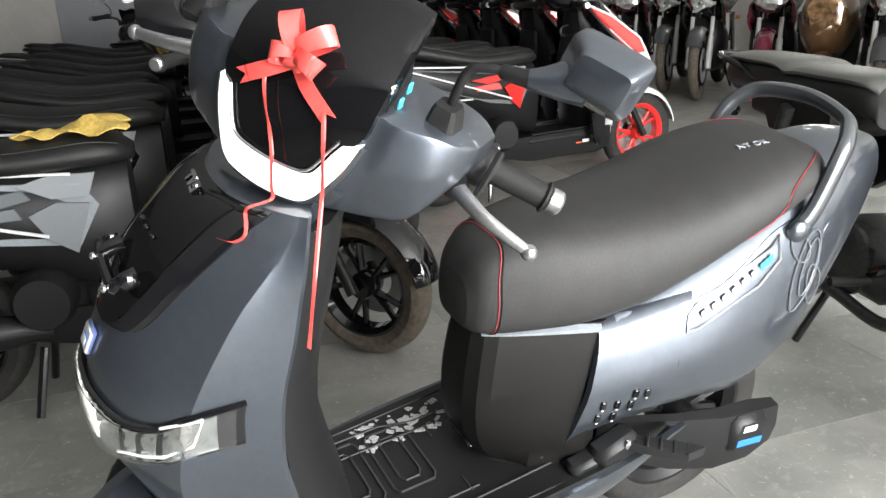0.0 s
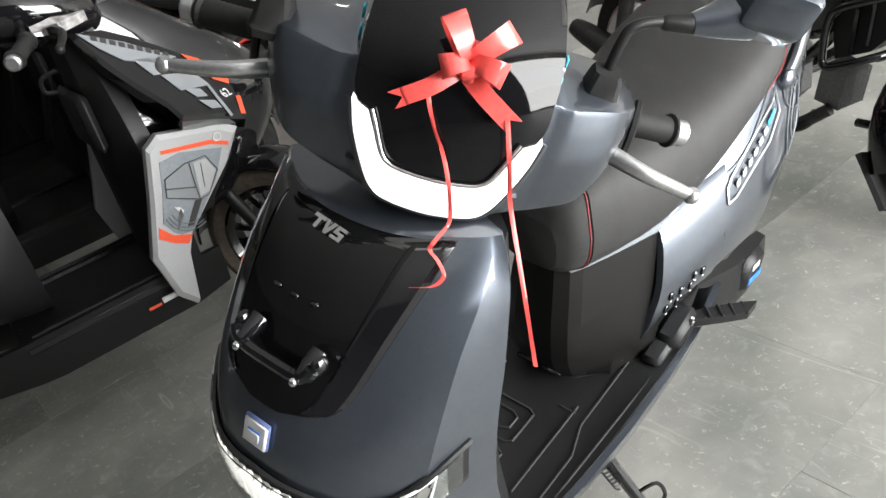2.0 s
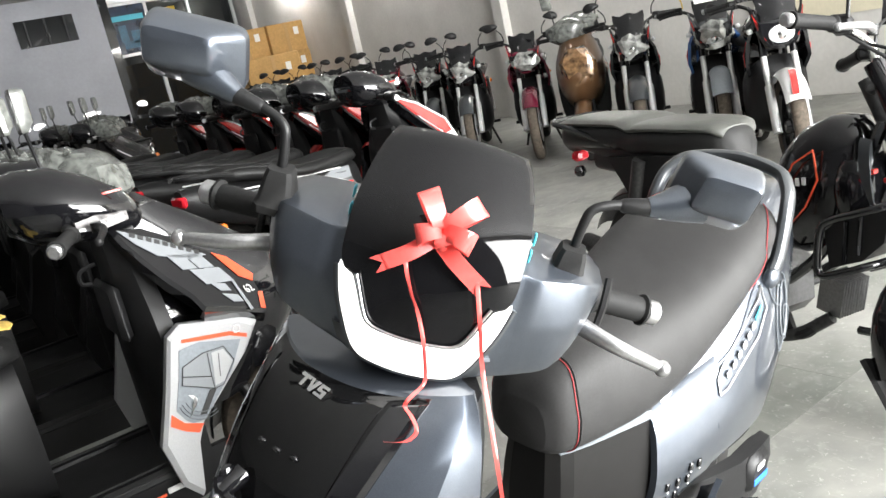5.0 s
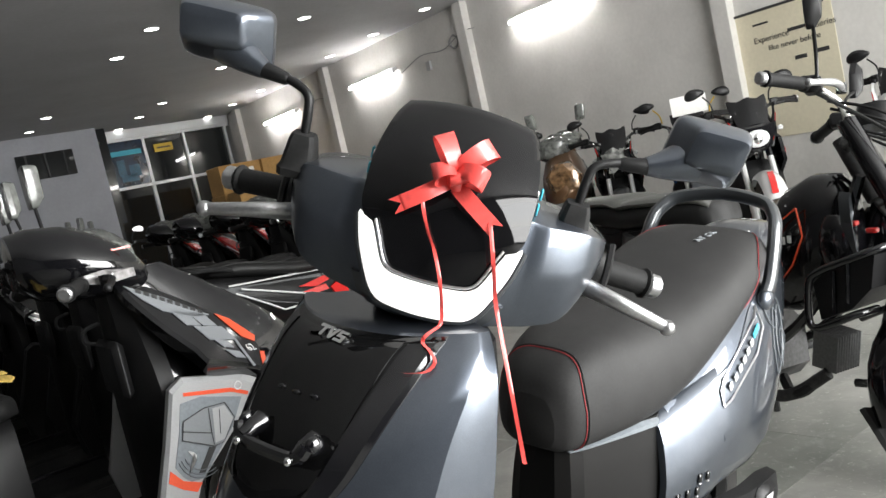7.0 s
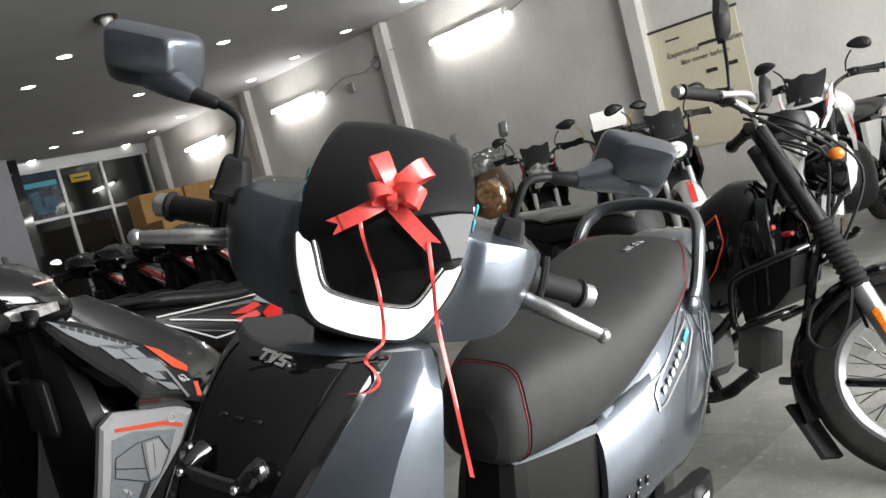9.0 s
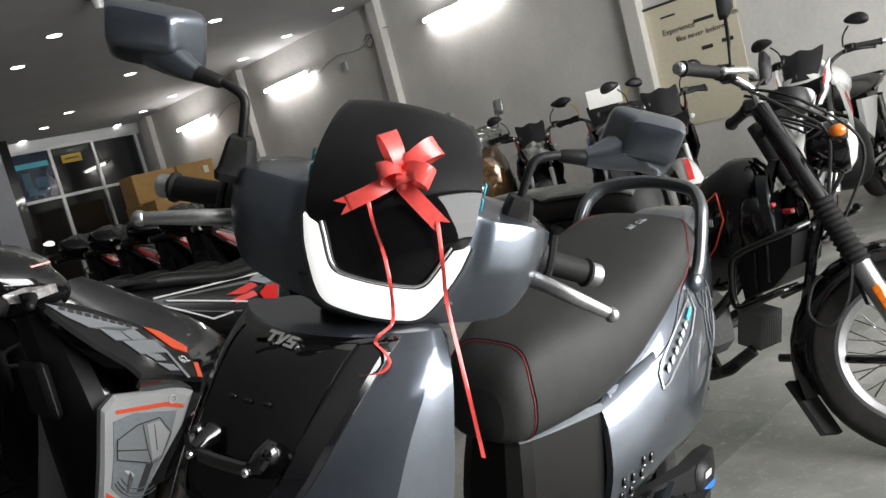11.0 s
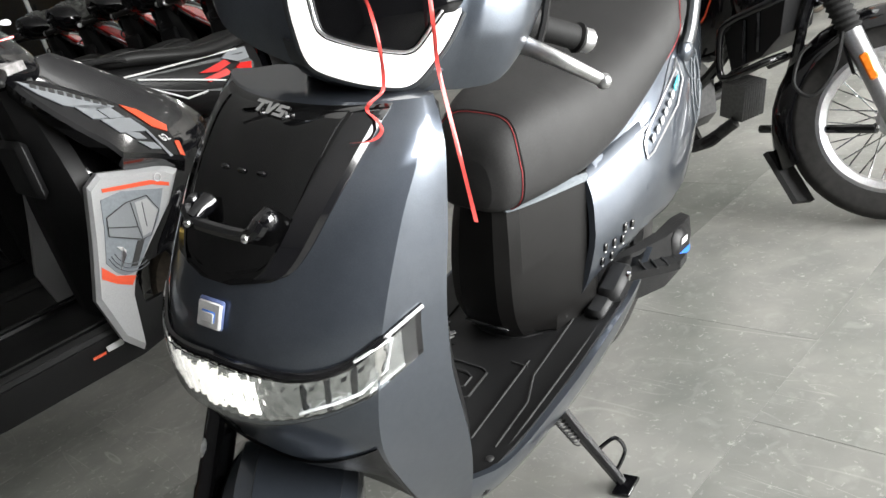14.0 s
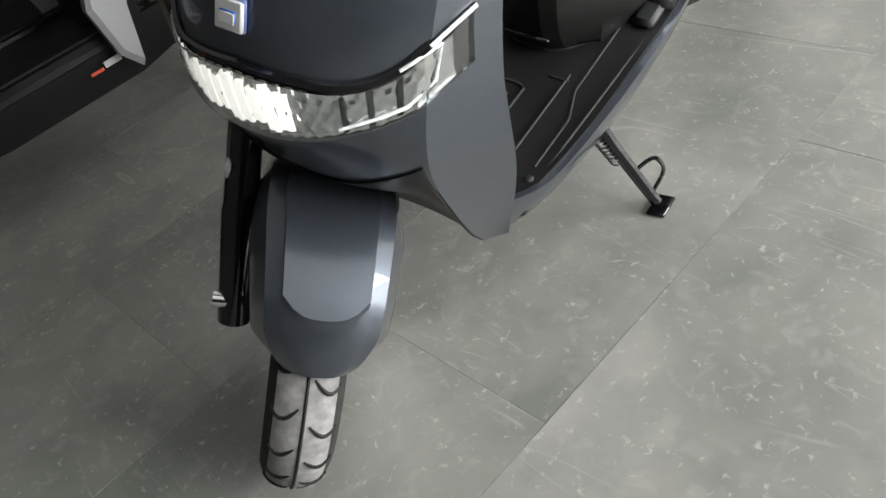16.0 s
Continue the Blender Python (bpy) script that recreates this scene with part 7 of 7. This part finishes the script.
    if style["wire"]:
        part("seat_top", Shape().loft([ring(a_(y) + 0.001, b_(y) - 0.016, 0.020, y + so, 22, 2.8, 0.0, 0.16) for y in [0.605 + 0.85 * i / 30 for i in range(31)]]), SEAT_DUST, t, "dusty grey seat cover", 60)
        for k, (xa, ya, za, xb, yb, zb) in enumerate(((-0.10, 0.36, hz + 0.02, -0.03, 0.20, 0.72), (-0.06, 0.34, hz - 0.02, 0.0, 0.18, 0.66), (0.08, 0.34, hz, 0.04, 0.20, 0.62), (-0.14, 0.36, hz + 0.03, -0.08, 0.14, 0.60))):
            part("control_cable", Shape().tube(spline([(xa, ya, za), (xa * 1.3, ya - 0.14, za - 0.06), (xb * 1.4, yb - 0.06, (za + zb) / 2), (xb, yb, zb)], 6), 0.0045, 6), RUBBER, t, m=TURN)
        part("cable_loop", Shape().tube(spline([(-0.10, 0.12, 0.55), (-0.115, 0.14, 0.40), (-0.115, 0.19, 0.33), (-0.11, 0.235, 0.36), (-0.10, 0.225, 0.43), (-0.095, 0.20, 0.46)], 7), 0.005, 6), RUBBER, t, m=TURN)
        for s in (-1, 1):
            part("bar_brace", Shape().tube([(s * 0.045, 0.33, hz - 0.05), (s * 0.055, 0.27, hz - 0.16), (s * 0.06, 0.24, hz - 0.22)], 0.011, 8), CHROME, t, m=TURN)
        part("horn", Shape().lathe([(0, 0.0), (0.036, 0.0), (0.04, -0.012), (0.03, -0.03), (0, -0.034)], 18, (-0.03, 0.19, 0.60), "Y"), GLOSS_BLACK, t)
        part("tank_shoulder", Shape().loft([[Vector((-0.085 - w, 0.292 + dy, zc + dz)) for dy, dz in ((-0.016, -0.03), (0.022, -0.02), (0.018, 0.03), (-0.014, 0.025))] for w, zc in ((0.0, 0.62), (0.008, 0.64), (0.012, 0.68), (0.008, 0.72), (0.0, 0.735))]), PAINT_DARK, t, "dark plum shoulder panel")
        part("side_box", Shape().loft([[Vector((x, y, z)) for y, z in ((0.180, 0.606), (0.20, 0.52), (0.262, 0.465), (0.360, 0.430), (0.372, 0.53), (0.33, 0.560), (0.25, 0.592))] for x in (-0.155, -0.148, -0.02)]), PLASTIC, t, "flat black side box behind the leg guard", 25)
        for ya, za, yb, zb in ((0.300, 0.565, 0.312, 0.452), (0.255, 0.588, 0.268, 0.482)):
            part("strap", Shape().tube([(-0.159, ya, za), (-0.159, yb, zb)], 0.006, 6), GLOSS_BLACK, t)
        part("down_tube", Shape().tube(spline([(-0.06, 0.15, 0.64), (-0.085, 0.175, 0.55), (-0.085, 0.20, 0.47), (-0.07, 0.235, 0.40)], 4), 0.014, 8), GLOSS_BLACK, t)
        part("bracket", Shape().tube([(-0.08, 0.205, 0.46), (-0.09, 0.29, 0.425)], 0.009, 8), STEEL_DARK, t)
        part("seat_base", Shape().loft([ring(w, zc, hh, y, 18, 3) for y, w, zc, hh in ((0.84, 0.06, 0.72, 0.03), (0.90, 0.10, 0.69, 0.07), (1.15, 0.11, 0.66, 0.07), (1.45, 0.09, 0.66, 0.05))]), PLASTIC, t, "", 50)
        part("mud_flap", Shape().slab([[Vector((0.024 * u, 0.285 - 0.020 * k - 0.020 * u, 0.185 - 0.034 * k)) for u in (-1, -0.5, 0, 0.5, 1)] for k in range(5)], (0, 0.012, -0.008)), RUBBER, t, "black rubber mud flap", m=TURN)
    part("tail_fairing", Shape().loft([ring(w, zc, hh, y + so * 0.7, 16, 3) for y, w, zc, hh in ((0.95, 0.11, 0.68, 0.05), (1.25, 0.10, 0.70, 0.045), (1.48, 0.06, 0.72, 0.035))]), PLASTIC, t, "", 50)
    part("tail_lamp", Shape().box((0, 1.51 + so * 0.8, 0.71 - so * 0.3), (0.07, 0.04, 0.045), 0.012), RED_LENS, t)
    grid = []
    for i in range(13):
        a = radians(25 + 120 * i / 12)
        r = R + 0.05
        grid.append([Vector((0.07 * u, wb + (r - 0.03 * abs(u) ** 2) * math.cos(a), R + (r - 0.03 * abs(u) ** 2) * math.sin(a))) for u in (-1, -0.5, 0, 0.5, 1)])
    part("rear_mudguard", Shape().slab(grid, (0, 0, -0.005)), PLASTIC, t)
    if not style["wire"]:
        part("number_plate_holder", Shape().box((0, wb + 0.34, 0.45), (0.16, 0.012, 0.14), 0.004, Matrix.Rotation(radians(-15), 3, "X")), PLASTIC, t)
    # engine
    eng = part("engine", Shape().box((0, 0.66 + so * 0.5, 0.36 - so * 0.3), (0.22, 0.30, 0.20), 0.04), STEEL_DARK, t)
    part("clutch_cover", Shape().lathe([(0, -0.13), (0.08, -0.13), (0.10, -0.115), (0.10, -0.1), (0, -0.1)], 22, (0, 0.66 + so * 0.5, 0.36 - so * 0.3)), STEEL_DARK, eng)
    d0, d1 = (Vector((0, 0.474, 0.300)), Vector((0, 0.430, 0.315))) if style["wire"] else (Vector((0, 0.60, 0.44)), Vector((0, 0.52, 0.62)))
    for k in range(10):
        part("fin", Shape().box((-0.066 + 0.0105 * k, 0.436, 0.314), (0.0045, 0.082, 0.108), 0.002, Matrix.Rotation(radians(12), 3, "X")) if style["wire"] else Shape().box(d0.lerp(d1, k / 9), (0.17, 0.15, 0.008), 0.002), FIN_METAL if style["wire"] else STEEL_DARK, eng)
    part("cylinder", Shape().tube([d0, d1], 0.05, 14), STEEL_DARK, eng)
    part("exhaust", Shape().tube(spline([(-0.07, d1.y, d1.z - 0.06), (-0.11, 0.42 + so * 0.7, 0.22 - so * 0.2), (-0.13, 0.75, 0.20), (-0.15, 1.0, 0.24), (-0.16, 1.45, 0.36)], 5), [0.018] * 13 + [0.022, 0.034, 0.042, 0.044, 0.044, 0.044, 0.04, 0.032], 12), CHROME if not style["wire"] else STEEL_DARK, t)
    if style["wire"]:
        part("leg_guard", Shape().tube(spline([(-0.11, 0.16, 0.628), (-0.16, 0.185, 0.616), (-0.17, 0.252, 0.594), (-0.17, 0.335, 0.566), (-0.17, 0.372, 0.535), (-0.17, 0.386, 0.44), (-0.17, 0.372, 0.412), (-0.165, 0.32, 0.425), (-0.15, 0.255, 0.450), (-0.09, 0.235, 0.455)], 5), 0.0105, 10), GLOSS_BLACK, t, "black tubular leg guard")
        part("leg_guard", Shape().tube(spline([(0.11, 0.16, 0.628), (0.16, 0.185, 0.616), (0.17, 0.252, 0.594), (0.17, 0.335, 0.566), (0.17, 0.372, 0.535), (0.17, 0.386, 0.44), (0.17, 0.372, 0.412), (0.165, 0.32, 0.425), (0.15, 0.255, 0.450), (0.09, 0.235, 0.455)], 5), 0.0105, 10), GLOSS_BLACK, t)
        part("crank_tube", Shape().tube(spline([(-0.06, 0.60, 0.22), (-0.10, 0.54, 0.19), (-0.10, 0.49, 0.205), (-0.07, 0.47, 0.235)], 4), 0.016, 8), PLASTIC, t)
        for k in range(2):
            part("red_detail", Shape().box((-0.07, 0.295 - 0.055 * k, 0.677 - 0.02 * k), (0.02, 0.030, 0.014), 0.003), RED_PAINT, t)
        part("link_strut", Shape().tube([ax + Vector((-0.075, 0, 0)), (-0.075, 0.34, 0.24)], 0.012, 8), GLOSS_BLACK, t)
    if not style["wire"]:
        # dark mass added to fill the gaps low down between the row bikes
        part("dark_filler", Shape().loft([ring(w, zc, hh, y, 18, 3) for y, w, zc, hh in ((0.24, 0.10, 0.50, 0.12), (0.30, 0.17, 0.47, 0.22), (0.45, 0.19, 0.43, 0.23), (0.62, 0.16, 0.40, 0.21))]), PLASTIC, t, "", 50)
    part("centre_stand", Shape().tube([(0.10, 0.80, 0.24), (0.17, 0.86, 0.012)], 0.012, 8), GLOSS_BLACK, t)
    part("centre_stand", Shape().tube([(-0.10, 0.80, 0.24), (-0.17, 0.86, 0.012)], 0.012, 8), GLOSS_BLACK, t)
    if style["paper"]:
        part("paper_tag", Shape().box((0.02, 0.06, R + 0.82), (0.24, 0.003, 0.13), 0.0005, Matrix.Rotation(radians(-8), 3, "X")), PAPER, t, "white paper taped over the instruments")
    return t


TANK_MOPED = ((0.34, 0.045, 0.69, 0.08), (0.37, 0.080, 0.67, 0.14), (0.44, 0.096, 0.63, 0.185), (0.53, 0.096, 0.60, 0.18), (0.60, 0.080, 0.57, 0.15), (0.64, 0.045, 0.55, 0.09))
TANK_BIKE = ((0.27, 0.07, 0.80, 0.06), (0.31, 0.13, 0.83, 0.09), (0.42, 0.155, 0.85, 0.105), (0.54, 0.14, 0.83, 0.10), (0.64, 0.10, 0.80, 0.075), (0.70, 0.07, 0.78, 0.05))
MOPED = dict(radius=0.262, tyre=TYRE, wire=True, guard=GLOSS_BLACK, guard_arc=(8, 205), boots=True, stalk=PLASTIC, cowl=None, tank=TANK_MOPED, paint=GLOSS_BLACK, accent=AMBER, paper=False, turn=33, flash=False, film=0)
BIKE = dict(radius=0.30, tyre=TYRE_BROWN, wire=False, guard=GLOSS_BLACK, guard_arc=(35, 150), boots=False, stalk=PLASTIC, cowl=GLOSS_BLACK, tank=TANK_BIKE, paint=GLOSS_BLACK, accent=RED_PAINT, paper=False, turn=0, flash=False, film=0)

motorcycle(pose(2.03, 1.02, 0, 0, 0, -11) @ pose(0, 0, 0, 0, 4, 0), "black light motorcycle with wire wheels and orange pinstripes", MOPED, "motorcycles")
ROW = "motorcycles along the wall"
white = motorcycle(pose(4.52, 2.22, 0, 0, 0, -84), "white motorcycle with red flashes", dict(BIKE, paint=WHITE_PAINT, cowl=WHITE_PAINT, guard=WHITE_PAINT, tyre=TYRE_BROWN), ROW)
motorcycle(pose(4.4, 2.95, 0, 0, 0, -48), "black motorcycle with a white front mudguard and red flash", dict(BIKE, guard=WHITE_PAINT, flash=True), ROW)
copy_thing(white, pose(4.75, 1.1, 0, 0, 0, -62))
motorcycle(pose(4.8, 3.68, 0, 0, 0, -52), "blue and white motorcycle with a paper tag", dict(BIKE, paint=BLUE_PAINT, cowl=PAINT_DARK, guard=GREY_MID, stalk=YELLOW, paper=True, film=5), ROW)
black = motorcycle(pose(4.8, 4.38, 0, 0, 0, -50), "black motorcycle with a dark fly screen", dict(BIKE, guard=PAINT_DARK, film=11), ROW)
maroon = motorcycle(pose(4.85, 5.6, 0, 0, 0, -46), "maroon motorcycle with a clear headlamp", dict(BIKE, paint=MAROON, cowl=MAROON, guard=MAROON, film=17), ROW)
red = motorcycle(pose(4.8, 8.85, 0, 0, 0, -42), "red motorcycle with a wrapped headlamp", dict(BIKE, paint=RED_PAINT, cowl=RED_PAINT, guard=RED_PAINT, film=23), ROW)
for k, (src, y) in enumerate(((black, 6.35), (black, 6.95), (maroon, 7.6), (black, 8.2), (red, 9.5), (black, 10.2), (maroon, 10.9))):
    copy_thing(src, pose(4.75 + 0.05 * (k % 2), y, 0, 0, 0, -44 + 2 * (k % 3)))
for x, y, r in ((2.9, 10.8, 170), (2.2, 10.6, 175), (1.5, 10.7, 180), (0.8, 10.5, 172), (0.1, 9.2, 178), (0.3, 10.3, 184)):
    copy_thing(black, pose(x, y, 0, 0, 0, r))
# bronze scooter in the row
sport_scooter(pose(4.8, 4.95, 0, 0, 0, -50), "bronze family scooter with a wrapped headlamp", dict(family=True, steer=0, corner=BROWN_PAINT, body=BROWN_PAINT, wing=BROWN_PAINT, panel=BROWN_PAINT, accent=BROWN_PAINT, rim=GLOSS_BLACK, tyre=TYRE, guard=BROWN_PAINT, hammer=False, mirrors=True, wrap=True))

# ---------------------------------------------------------------- stone floor: single slabs round the vehicles, the rest joined
floor = structure("floor", Shape().box((1.4, 5.3, -0.0965), (11.7, 21.4, 0.19), 0.0), GROUT, "grey-green stone slab floor with pale joints")
TW, TD = 1.06, 0.53
rng = random.Random(4)
rest = Shape()
count = 0
r0 = int((SOUTH - 0.97) / TD) - 1
for row in range(r0, 29):
    y0 = 0.97 + TD * row
    start = (0.35 if row % 2 == 0 else 0.04) + rng.uniform(-0.03, 0.03)
    k0 = int((WEST - start) / TW) - 1
    for k in range(k0, 12):
        x0 = start + TW * k
        xa, xb = max(x0, WEST), min(x0 + TW, WALL_X)
        ya, yb = max(y0, SOUTH), min(y0 + TD, END_Y - 0.4)
        if xb - xa < 0.1 or yb - ya < 0.1:
            continue
        s = Shape().box(((xa + xb) / 2, (ya + yb) / 2, -0.0105 + rng.uniform(-0.0002, 0.0002)), (xb - xa - 0.0014, yb - ya - 0.0014, 0.02), 0.0003)
        near = -1.5 < (xa + xb) / 2 < 5.5 and -1.5 < (ya + yb) / 2 < 8.0 and count < 290
        if near:
            part("slab", s, STONE, floor)
            count += 1
        else:
            rest.add(s.v, s.f)
tagged(part("slabs", rest, STONE, floor), kind="stuff")
